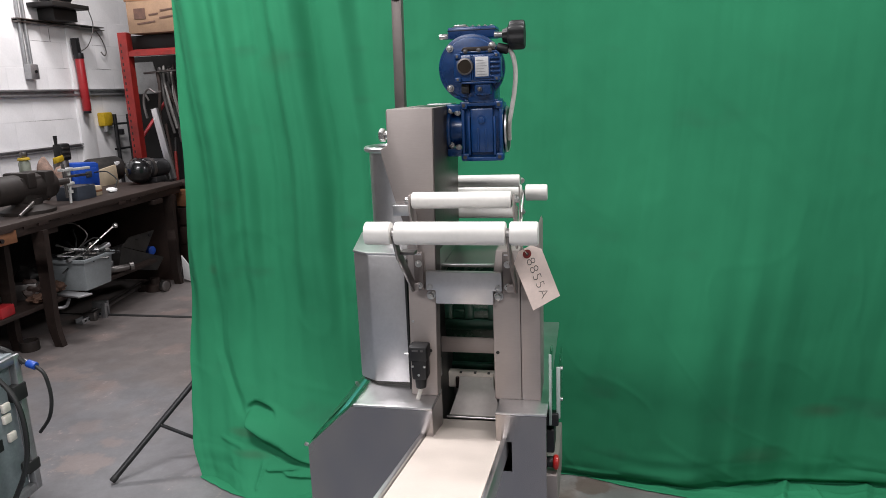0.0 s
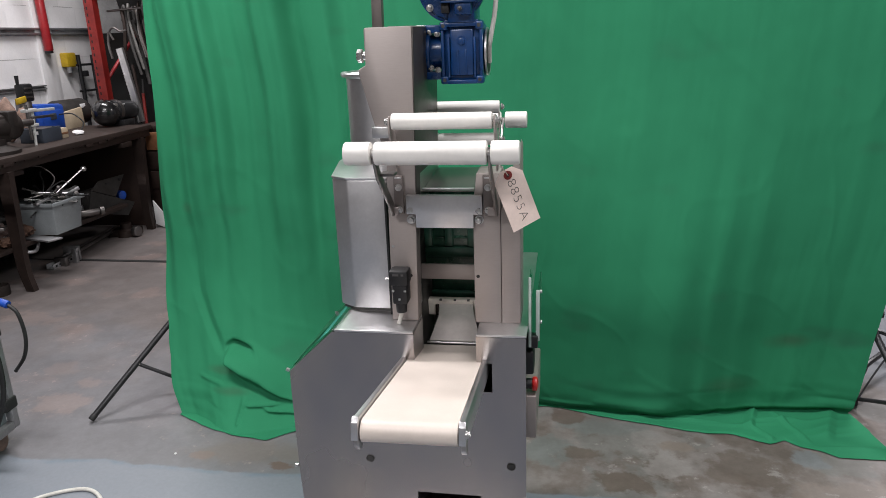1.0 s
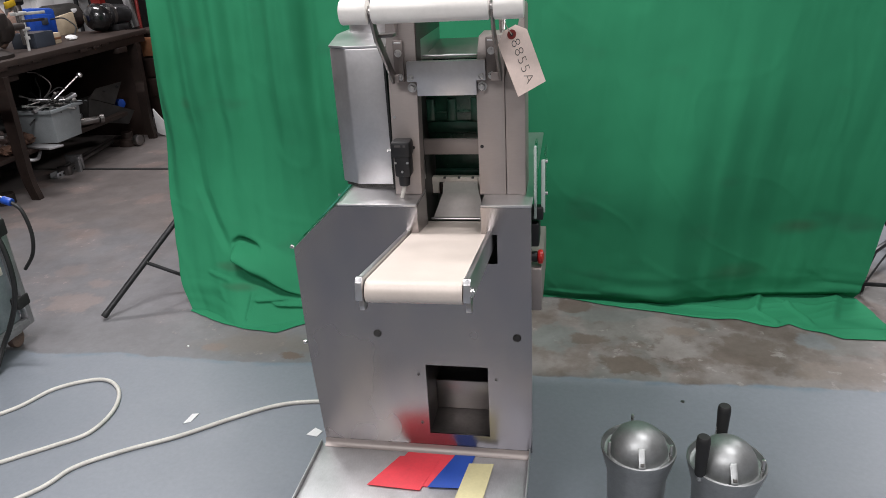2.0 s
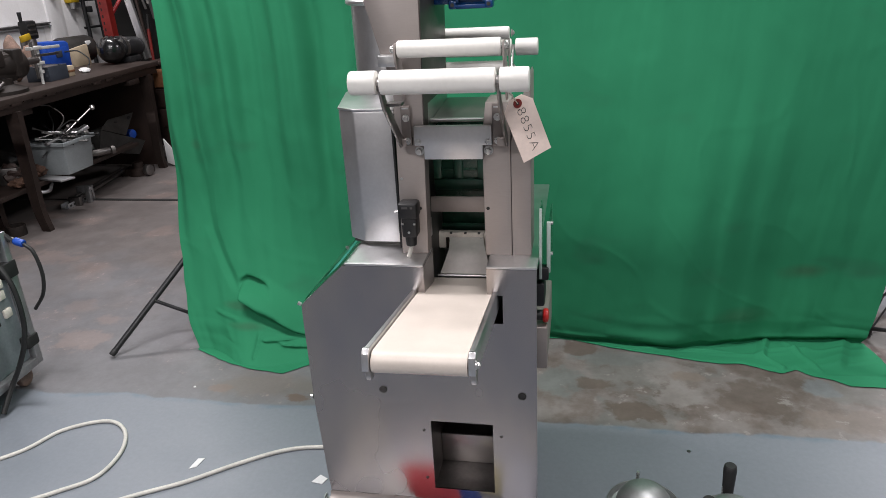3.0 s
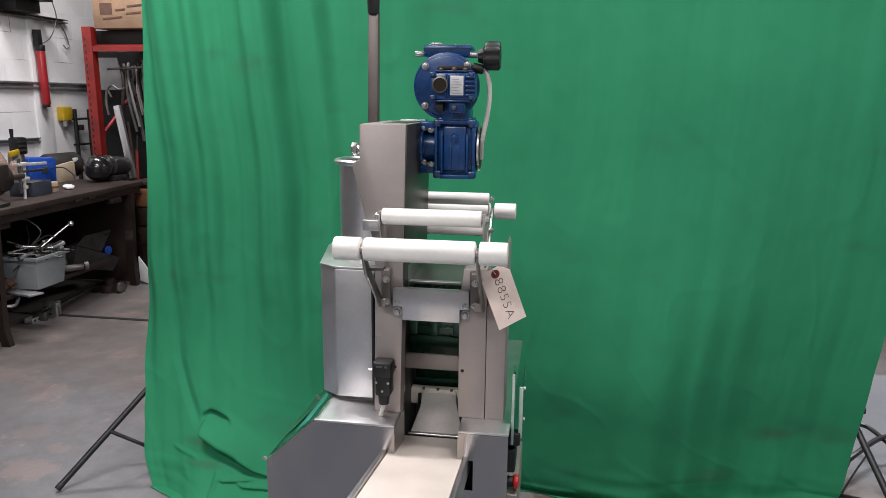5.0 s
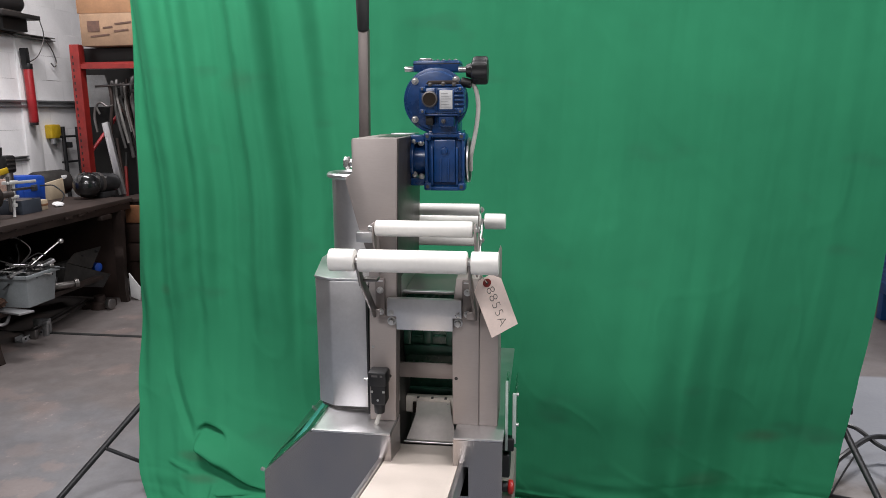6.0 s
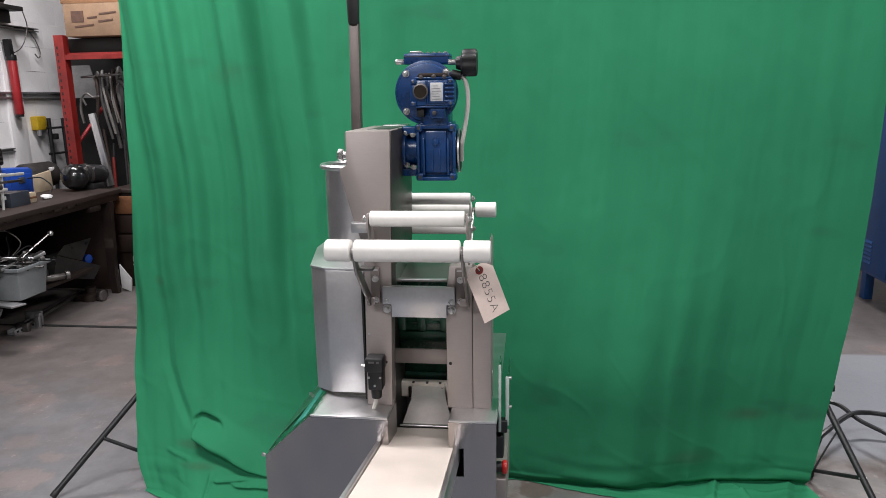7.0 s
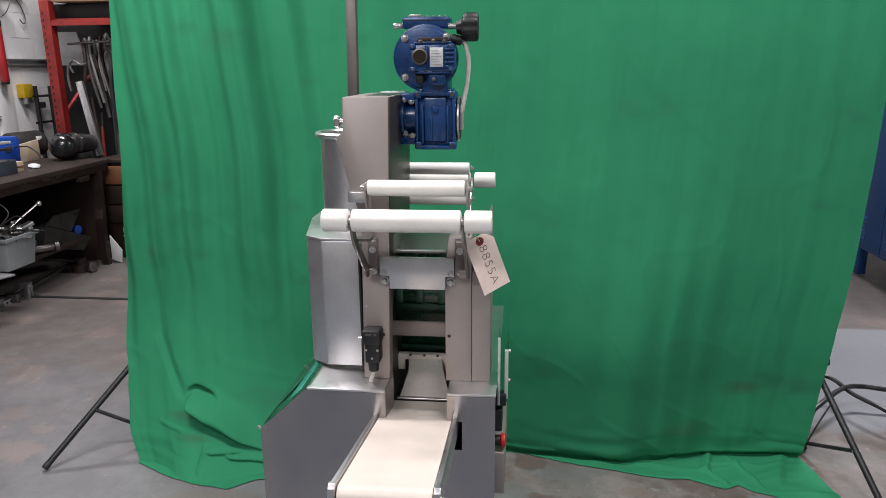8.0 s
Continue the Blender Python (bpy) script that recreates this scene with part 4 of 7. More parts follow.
def bench_tools():
    # tall can with a yellow cap behind the vise
    r = thing("spray_can", (-3.40, 2.74, 0.80), "grey-green spray can with a yellow cap on the bench", "can")
    part("can", lathe(bm_new(), (-3.40, 2.74, 0.80), [(0.034, 0), (0.036, 0.01), (0.036, 0.265), (0.026, 0.285), (0, 0.287)]), CAN_GREY, r)
    part("cap", rod(bm_new(), (-3.40, 2.74, 1.085), (-3.40, 2.74, 1.102), 0.040, 0.034, 18, 0.003), YELLOW, r)
    part("nozzle", rod(bm_new(), (-3.40, 2.745, 1.102), (-3.40, 2.75, 1.138), 0.018, 0.024, 12, 0.003), STEEL_DARK, r)
    heap("cloth_bundle", "pinkish brown rag bundle on the bench", -3.36, 2.86, 0.05, 0.060, 0.285, 1.0)
    heap("cloth_bundle", "small pinkish rag heap on the bench", -3.34, 2.97, 0.04, 0.042, 0.22, 5.0)
    # upright grinder
    g = thing("angle_grinder", (-3.42, 3.09, 0.80), "dark grinder with a yellow plate standing on the bench", "grinder")
    part("body", rod(bm_new(), (-3.42, 3.09, 0.80), (-3.42, 3.095, 1.05), 0.058, 0.050, 20, 0.008), STEEL_DARK, g)
    part("plate", box(bm_new(), -3.375, -3.362, 2.965, 3.065, 1.040, 1.082, 0.008, pose(0, 0, 0, 8, 0, 0)), YELLOW, g)
    head = part("head", box(bm_new(), -3.44, -3.37, 3.055, 3.155, 1.045, 1.165, 0.014), BLACK, g)
    for z in (1.075, 1.105, 1.135):
        part("vent", box(bm_new(), -3.372, -3.366, 3.065, 3.135, z - 0.006, z + 0.006, 0.001), STEEL_DARK, head)
    part("side_handle", rod(bm_new(), (-3.41, 3.062, 1.16), (-3.41, 3.064, 1.222), 0.010, 0.014, 12), BLACK, g)
    box_blue = thing("blue_tool_case", (-3.42, 3.30, 0.80), "bright blue plastic tool case tilted on the bench", "case")
    tip = pose(0, 0, 0, -4, 0, 0)
    body = part("shell", box(bm_new(), -3.54, -3.38, 3.155, 3.44, 0.806, 1.012, 0.026, tip), TOOL_BLUE, box_blue)
    part("recess", box(bm_new(), -3.384, -3.374, 3.20, 3.40, 0.85, 0.97, 0.006, tip), TOOL_BLUE, body)
    part("latch", box(bm_new(), -3.384, -3.366, 3.27, 3.33, 0.90, 0.945, 0.003), SLATE, body)
    s = thing("slate_parts_bin", (-3.16, 2.90, 0.80), "dark slate plastic parts bin on the bench", "bin")
    part("bin_floor", box(bm_new(), -3.242, -3.088, 2.808, 2.972, 0.80, 0.81), SLATE, s)
    for a in ((-3.25, -3.242, 2.80, 2.98), (-3.088, -3.08, 2.80, 2.98), (-3.242, -3.088, 2.80, 2.808), (-3.242, -3.088, 2.972, 2.98)):
        part("bin_wall", box(bm_new(), a[0], a[1], a[2], a[3], 0.80, 0.892, 0.002), SLATE, s)
    part("contents", box(bm_new(), -3.23, -3.10, 2.81, 2.96, 0.84, 0.893, 0.02), STEEL_DARK, s)
    # bar clamp standing upright
    c = thing("bar_clamp", (-3.07, 2.73, 0.80), "bright steel bar clamp standing on the bench", "clamp")
    part("screw", rod(bm_new(), (-3.07, 2.715, 0.80), (-3.075, 2.745, 1.015), 0.0085, sides=12), BRIGHT, c)
    part("bar", box(bm_new(), -3.085, -3.065, 2.69, 2.94, 1.004, 1.022, 0.003, pose(0, 0, 0, -2, 0, 0)), BRIGHT, c)
    part("bar", box(bm_new(), -3.085, -3.065, 2.72, 2.92, 0.962, 0.978, 0.003, pose(0, 0, 0, -2, 0, 0)), STEEL_DARK, c)
    part("jaw", box(bm_new(), -3.095, -3.05, 2.680, 2.755, 0.918, 0.938, 0.005), BRIGHT, c)
    part("head", box(bm_new(), -3.095, -3.05, 2.665, 2.76, 1.010, 1.030, 0.004), BRIGHT, c)
    part("collar", rod(bm_new(), (-3.07, 2.728, 0.865), (-3.07, 2.729, 0.885), 0.016, sides=14), BRIGHT, c)
    p = thing("plywood_block", (-3.45, 3.58, 0.80), "pale plywood offcut leaning on the bench", "offcut")
    part("board", prism(bm_new(), [(3.475, 0.80), (3.735, 0.80), (3.725, 0.950), (3.485, 0.925)], -3.47, -3.45, "x", 0.002), PALE_WOOD, p)
    # small things in front
    t = thing("wood_offcut", (-3.14, 3.06, 0.80), "small pale wooden offcut", "offcut")
    part("block", box(bm_new(), -3.160, -3.115, 3.030, 3.090, 0.80, 0.868, 0.003), PALE_WOOD, t)
    part("band", box(bm_new(), -3.1615, -3.1135, 3.0285, 3.0915, 0.826, 0.840, 0.001), WOOD, t)
    w = thing("crumpled_paper", (-3.13, 3.21, 0.80), "crumpled white paper with a dark ring", "paper")
    bm = bm_new()
    bmesh.ops.create_icosphere(bm, subdivisions=2, radius=0.036)
    for v in bm.verts:
        v.co *= 1 + 0.4 * noise.noise(v.co * 30)
        v.co.z = max(v.co.z * 0.5, -0.018)
    bmesh.ops.translate(bm, verts=bm.verts, vec=(-3.13, 3.21, 0.818))
    part("paper", bm, WHITE_PAPER, w)
    cable = bm_new()
    tube(cable, [(-3.37, 3.36, 0.930), (-3.28, 3.36, 0.936), (-3.20, 3.315, 0.922), (-3.15, 3.31, 0.878), (-3.15, 3.285, 0.835), (-3.15, 3.25, 0.805)], 0.0048)
    single("tool_cable", cable, RUBBER, (-3.2, 3.4, 0.80), "short black cable lying on the bench", "cable")
    # electric motor with a rounded black end
    m = thing("electric_motor", (-3.18, 3.76, 0.80), "black electric motor with a rounded glossy end on the bench", "motor")
    bell = lathe(bm_new(), (0, 0, 0), [(0.070, -0.090), (0.086, -0.075), (0.096, -0.04), (0.101, -0.005), (0.099, 0.022), (0.090, 0.050), (0.072, 0.074), (0.045, 0.090), (0.016, 0.096), (0, 0.097)])
    bmesh.ops.transform(bell, verts=bell.verts, matrix=pose(-3.205, 3.660, 0.906, 82, 0, 30))
    part("bell", bell, BLACK_GLOSS, m, "glossy black rounded end")
    # bright patch stands in for a highlight on the glossy dome
    part("dome_highlight", box(bm_new(), -3.145, -3.118, 3.66, 3.70, 0.93, 0.975, 0.004, pose(0, 0, 0, 0, 0, 0)), ZINC, m)
    part("body", rod(bm_new(), (-3.19, 3.71, 0.915), (-3.15, 3.92, 0.905), 0.082, 0.070, 28, 0.012), BLACK_TUBE, m)
    part("band", rod(bm_new(), (-3.187, 3.735, 0.914), (-3.182, 3.765, 0.913), 0.0845, sides=28), STEEL_DARK, m)
    part("plate", box(bm_new(), -3.125, -3.112, 3.75, 3.79, 0.925, 0.965, 0.003, pose(0, 0, 0, 0, 0, 12)), STEEL_LIGHT, m)
    part("end_bell", rod(bm_new(), (-3.15, 3.92, 0.905), (-3.142, 3.97, 0.90), 0.066, 0.035, 24), STEEL_DARK, m)
    part("foot", box(bm_new(), -3.25, -3.10, 3.72, 3.86, 0.80, 0.845, 0.004), BLACK_TUBE, m)
    # long dark motor lying behind
    l = thing("motor_drive", (-3.6, 3.72, 0.80), "long dark grey motor body behind the plywood", "motor")
    part("body", rod(bm_new(), (-3.64, 3.63, 0.905), (-3.58, 3.93, 0.905), 0.100, sides=26, bevel=0.03), SHEET_GREY, l)
    part("shaft_end", rod(bm_new(), (-3.648, 3.59, 0.905), (-3.64, 3.63, 0.905), 0.040, 0.075, 20), SHEET_GREY, l)
    part("foot", box(bm_new(), -3.68, -3.54, 3.66, 3.77, 0.80, 0.83, 0.003), SHEET_GREY, l)
    part("plate", box(bm_new(), -3.520, -3.505, 3.80, 3.85, 0.935, 0.965, 0.002), WHITE_PAPER, l)


bench_tools()


def under_bench():
    b = thing("storage_tote", (-2.99, 2.59, 0.272), "grey plastic tote full of loose tools on the lower shelf", "bin")
    bm = bm_new()
    x0, x1, y0, y1, z0, z1 = -3.10, -2.835, 2.462, 2.742, 0.272, 0.475
    rim = 0.012
    made = bmesh.new()
    low = [made.verts.new(p) for p in ((x0 + 0.02, y0 + 0.02, z0), (x1 - 0.02, y0 + 0.02, z0), (x1 - 0.02, y1 - 0.02, z0), (x0 + 0.02, y1 - 0.02, z0))]
    top = [made.verts.new(p) for p in ((x0, y0, z1), (x1, y0, z1), (x1, y1, z1), (x0, y1, z1))]
    inn = [made.verts.new(p) for p in ((x0 + 0.006, y0 + 0.006, z1), (x1 - 0.006, y0 + 0.006, z1), (x1 - 0.006, y1 - 0.006, z1), (x0 + 0.006, y1 - 0.006, z1))]
    inl = [made.verts.new(p) for p in ((x0 + 0.026, y0 + 0.026, z0 + 0.006), (x1 - 0.026, y0 + 0.026, z0 + 0.006), (x1 - 0.026, y1 - 0.026, z0 + 0.006), (x0 + 0.026, y1 - 0.026, z0 + 0.006))]
    made.faces.new(low)
    made.faces.new(inl)
    for k in range(4):
        j = (k + 1) % 4
        made.faces.new((low[k], low[j], top[j], top[k]))
        made.faces.new((top[k], top[j], inn[j], inn[k]))
        made.faces.new((inn[k], inn[j], inl[j], inl[k]))
    bevel_all(made, [e for e in made.edges if abs(e.verts[0].co.z - e.verts[1].co.z) > 0.1], 0.012)
    join(bm, made)
    part("tub", bm, BIN_GREY, b)
    for a in ((x0 - rim, x0, y0 - rim, y1 + rim), (x1, x1 + rim, y0 - rim, y1 + rim), (x0, x1, y0 - rim, y0), (x0, x1, y1, y1 + rim)):
        part("rim", box(bm_new(), a[0], a[1], a[2], a[3], z1 - 0.02, z1 + 0.003, 0.003), BIN_GREY, b)
    rnd = random.Random(11)
    for k in range(26):
        cx, cy = rnd.uniform(x0 + 0.05, x1 - 0.04), rnd.uniform(y0 + 0.07, y1 - 0.07)
        ang, tilt, n = rnd.uniform(0, 6.28), rnd.uniform(-0.15, 0.6), rnd.uniform(0.07, 0.16)
        way = Vector((math.cos(ang) * math.cos(tilt), math.sin(ang) * math.cos(tilt), math.sin(tilt)))
        mid = Vector((cx, cy, z1 - 0.01 + rnd.uniform(0, 0.05)))
        mat = rnd.choice([ZINC, STEEL_DARK, STEEL_DARK, BLACK, BLACK, BLACK])
        bm = rod(bm_new(), mid - way * n, mid + way * n, rnd.uniform(0.003, 0.007), sides=8)
        rod(bm, mid + way * n, mid + way * (n + 0.020), 0.009, sides=6)
        single("hand_tool", bm, mat, mid, "loose steel hand tool lying in the tote", "tool", "tools in the tote")
    long_bar = box(bm_new(), -2.93, -2.905, 2.42, 2.70, 0.484, 0.50, 0.002, pose(0, 0, 0, 5, 0, 0))
    single("steel_bar", long_bar, STEEL_LIGHT, (-2.92, 2.56, 0.48), "bright flat steel bar across the tote", "bar")
    flat = box(bm_new(), -2.94, -2.885, 2.72, 2.80, 0.485, 0.51, 0.004, pose(0, 0, 0, 20, 0, -30))
    single("steel_bracket", flat, STEEL_LIGHT, (-2.91, 2.76, 0.48), "bright bent steel bracket on the tote", "bracket")
    ball = bm_new()
    rod(ball, (-3.0, 2.72, 0.49), (-2.95, 2.93, 0.60), 0.006, sides=8)
    lathe(ball, (-2.945, 2.95, 0.605), [(0, -0.02), (0.014, -0.014), (0.02, 0), (0.014, 0.014), (0, 0.02)], "z", 14)
    single("knob_lever", ball, ZINC, (-2.97, 2.83, 0.49), "steel lever with a bright round knob", "lever")
    # bent sheet metal housing tipped over the end of the shelf
    t = thing("sheet_metal_box", (-2.95, 3.18, 0.272), "grey sheet metal housing with a round hole tipped on the shelf", "box")

    def bent(name, corners, thick, mat, label=""):
        """One flat sheet between four corners in (y, z), leaning from one depth to another."""
        bm = bm_new()
        near = [bm.verts.new(c) for c in corners]
        far = [bm.verts.new((c[0] - thick, c[1], c[2] - 0.002)) for c in corners]
        bm.faces.new(near)
        bm.faces.new(far[::-1])
        for k in range(4):
            bm.faces.new((near[k], far[k], far[(k + 1) % 4], near[(k + 1) % 4]))
        bmesh.ops.recalc_face_normals(bm, faces=bm.faces)
        return part(name, bm, mat, t, label)

    top = bent("upper_sheet", [(-3.06, 3.235, 0.462), (-3.06, 3.545, 0.454), (-3.00, 3.320, 0.330), (-3.00, 3.058, 0.430)], 0.004, SHEET_GREY)
    bent("lower_sheet", [(-3.00, 3.057, 0.426), (-3.00, 3.534, 0.240), (-2.985, 3.410, 0.166), (-2.985, 2.975, 0.290)], 0.004, SHEET_GREY)
    bent("end_flange", [(-2.999, 3.534, 0.240), (-3.03, 3.545, 0.238), (-3.015, 3.421, 0.164), (-2.984, 3.410, 0.166)], 0.002, STEEL_DARK)
    part("hole", rod(bm_new(), (-3.038, 3.452, 0.432), (-3.046, 3.452, 0.434), 0.013, sides=16), BLACK, top)
    part("slot", rod(bm_new(), (-3.030, 3.270, 0.421), (-3.038, 3.270, 0.423), 0.020, sides=8), BLACK, top)
    part("cap", rod(bm_new(), (-3.10, 3.50, 0.30), (-3.06, 3.49, 0.30), 0.035, sides=18, bevel=0.004), TOOL_BLUE, t, "bright blue plastic cap")
    part("sheet_foot", box(bm_new(), -3.10, -3.03, 3.06, 3.22, 0.272, 0.42, 0.004), SHEET_GREY, t)
    # plank and odds on the lower shelf
    p = thing("plank", (-2.90, 2.40, 0.272), "short grey plank sticking out of the shelf", "plank")
    part("board", prism(bm_new(), [(-3.09, 2.39), (-2.79, 2.315), (-2.755, 2.40), (-3.07, 2.452)], 0.2725, 0.284, "z", 0.002), GALV, p)
    r = thing("red_tool_box", (-2.99, 1.94, 0.272), "small red metal tool box on the lower shelf", "box")
    part("shell", box(bm_new(), -3.02, -2.945, 1.89, 2.0, 0.272, 0.335, 0.006, pose(0, 0, 0, 0, 0, 6)), GREASE_RED, r)
    rnd = random.Random(5)
    for k in range(9):
        y = 2.25 + 0.11 * k
        bm = box(bm_new(), -3.30, -3.05 + rnd.uniform(-0.05, 0.05), y - 0.03, y + rnd.uniform(0.02, 0.06), 0.272, 0.272 + rnd.uniform(0.04, 0.12), 0.008, pose(0, 0, 0, 0, 0, rnd.uniform(-25, 25)))
        single("machine_part", bm, rnd.choice([STEEL_DARK, BROWN_SHEET, DARK_SHEET, GALV]), (-3.18, y, 0.272), "dark greasy machine part on the lower shelf", "part", "parts on the shelf")
    valve = rod(bm_new(), (-2.98, 2.86, 0.305), (-2.90, 2.98, 0.305), 0.03, 0.02, 14, 0.004)
    rod(valve, (-2.90, 2.98, 0.305), (-2.885, 3.0, 0.305), 0.03, sides=12)
    single("pipe_fitting", valve, STEEL_DARK, (-2.94, 2.92, 0.272), "pale grey pipe fitting on the shelf", "fitting")
    for k, (x, y, z, rx, ry, high) in enumerate(((-3.00, 2.385, 0.284, 0.055, 0.050, 0.075), (-3.10, 2.30, 0.272, 0.07, 0.06, 0.12), (-3.22, 2.42, 0.272, 0.08, 0.07, 0.16), (-2.98, 2.20, 0.272, 0.045, 0.05, 0.06), (-3.30, 2.24, 0.272, 0.09, 0.07, 0.14), (-3.16, 2.86, 0.272, 0.08, 0.08, 0.12))):
        bm = bm_new()
        bmesh.ops.create_icosphere(bm, subdivisions=3, radius=1.0)
        for v in bm.verts:
            q = 1 + 0.45 * noise.noise(v.co * 1.9 + Vector((k * 3.7, 1, 0))) + 0.15 * noise.noise(v.co * 6.0)
            v.co = Vector((v.co.x * rx * q, v.co.y * ry * q, max(-high / 2, v.co.z * q * high / 2)))
        bmesh.ops.translate(bm, verts=bm.verts, vec=(x, y, z + high / 2))
        single("rusty_lump", bm, (RUST, BROWN_SHEET, DARK_SHEET, RUST, BROWN_SHEET, DARK_SHEET)[k], (x, y, z), "rusty greasy lump of scrap on the lower shelf", "scrap", "scrap on the shelf")
    for k, pts in enumerate((((-3.02, 2.62, 0.49), (-3.03, 2.66, 0.56), (-2.99, 2.60, 0.63), (-2.96, 2.57, 0.655)), ((-3.04, 2.66, 0.49), (-3.0, 2.73, 0.58), (-3.05, 2.70, 0.66), (-3.06, 2.63, 0.68)), ((-2.98, 2.58, 0.49), (-2.95, 2.62, 0.54), (-2.93, 2.70, 0.57), (-2.92, 2.76, 0.545)))):
        bm = bm_new()
        tube(bm, pts, 0.0042, 6, 7)
        single("loose_wire", bm, (RUBBER, STEEL_DARK, RUBBER)[k], pts[0], "thin dark wire poking up out of the tote", "wire", "wires in the tote")
    for k in range(7):
        y = 2.52 + 0.035 * k
        bm = box(bm_new(), -2.875 - 0.03 * (k % 3), -2.850 - 0.02 * (k % 2), y - 0.012, y + 0.014, 0.468, 0.488 + 0.004 * (k % 4), 0.003, pose(0, 0, 0, 14 * (k % 3) - 10, 8, 23 * k))
        single("steel_offcut", bm, (STEEL_LIGHT, BLACK, STEEL_DARK, BLACK, ZINC, BLACK, STEEL_DARK)[k], (-2.87, y, 0.468), "small steel offcut lying on top of the tote", "offcut", "offcuts in the tote")
    can = lathe(bm_new(), (-3.02, 2.13, 0.0), [(0.052, 0), (0.054, 0.004), (0.054, 0.060), (0.050, 0.062), (0.050, 0.012), (0, 0.012)], "z", 24)
    single("tin_can", can, CAST_IRON, (-3.02, 2.13, 0.0), "low dark tin between the bench legs", "tin")
    strip = bm_new()
    tube(strip, [(-2.985, 2.20, 0.262), (-2.92, 2.27, 0.225), (-2.90, 2.33, 0.215), (-2.93, 2.40, 0.238)], 0.010, 6, 8)
    single("bent_pipe", strip, GALV, (-2.93, 2.30, 0.205), "short bent grey pipe caught under the shelf edge", "pipe")
    # rails on the floor under the bench
    f = thing("steel_track", (-3.05, 2.9, 0.0), "two dull steel rails with a cross bracket on the floor", "track")
    for dx in (-0.022, 0.022):
        part("rail", rod(bm_new(), (-3.03 + dx, 2.68, 0.045), (-3.16 + dx, 3.45, 0.045), 0.014, sides=10), STEEL_DARK, f)
    part("bracket", box(bm_new(), -3.10, -2.99, 2.80, 2.825, 0.0, 0.10, 0.003, pose(0, 0, 0, 0, 0, 10)), GALV, f)
    part("cross_bar", box(bm_new(), -3.075, -2.99, 2.67, 2.70, 0.0, 0.06, 0.003), STEEL_DARK, f)
    g = thing("gear_casting", (-3.03, 3.42, 0.0), "rough steel casting with pulleys on the floor", "casting")
    bm = lathe(bm_new(), (-3.03, 3.42, 0.0), [(0.07, 0), (0.07, 0.05), (0.04, 0.06), (0.04, 0.10), (0, 0.10)], "z", 20)
    box(bm, -3.16, -2.94, 3.38, 3.50, 0.0, 0.055, 0.008, pose(0, 0, 0, 0, 0, 15))
    part("body", bm, BENCH, g)
    part("pulley", rod(bm_new(), (-2.95, 3.40, 0.045), (-2.91, 3.39, 0.045), 0.040, sides=20, bevel=0.004), STEEL_DARK, g)
    w = thing("white_board", (-2.86, 3.62, 0.0), "pale board leaning at the bench end", "board")
    part("board", prism(bm_new(), [(-2.93, 0.03), (-2.85, 0.0), (-2.84, 0.10), (-2.93, 0.22)], 3.66, 3.675, "y", 0.002), WHITE_PAPER, w)
    bk = thing("bucket", (-2.76, 3.70, 0.0), "pale grey bucket with a loose hose ring", "bucket")
    part("pail", lathe(bm_new(), (-2.72, 3.72, 0.0), [(0.085, 0), (0.105, 0.22), (0.11, 0.22), (0.10, 0.215), (0.082, 0.01), (0, 0.01)], "z", 28), BIN_GREY, bk)
    ring = bm_new()
    tube(ring, [(-2.72 + 0.09 * math.cos(a * 0.7), 3.70 + 0.02 * math.sin(a), 0.26 + 0.07 * math.sin(a * 0.7)) for a in range(10)], 0.012, 5, 8)
    part("hose_ring", ring, GREY_CORD, bk)


under_bench()


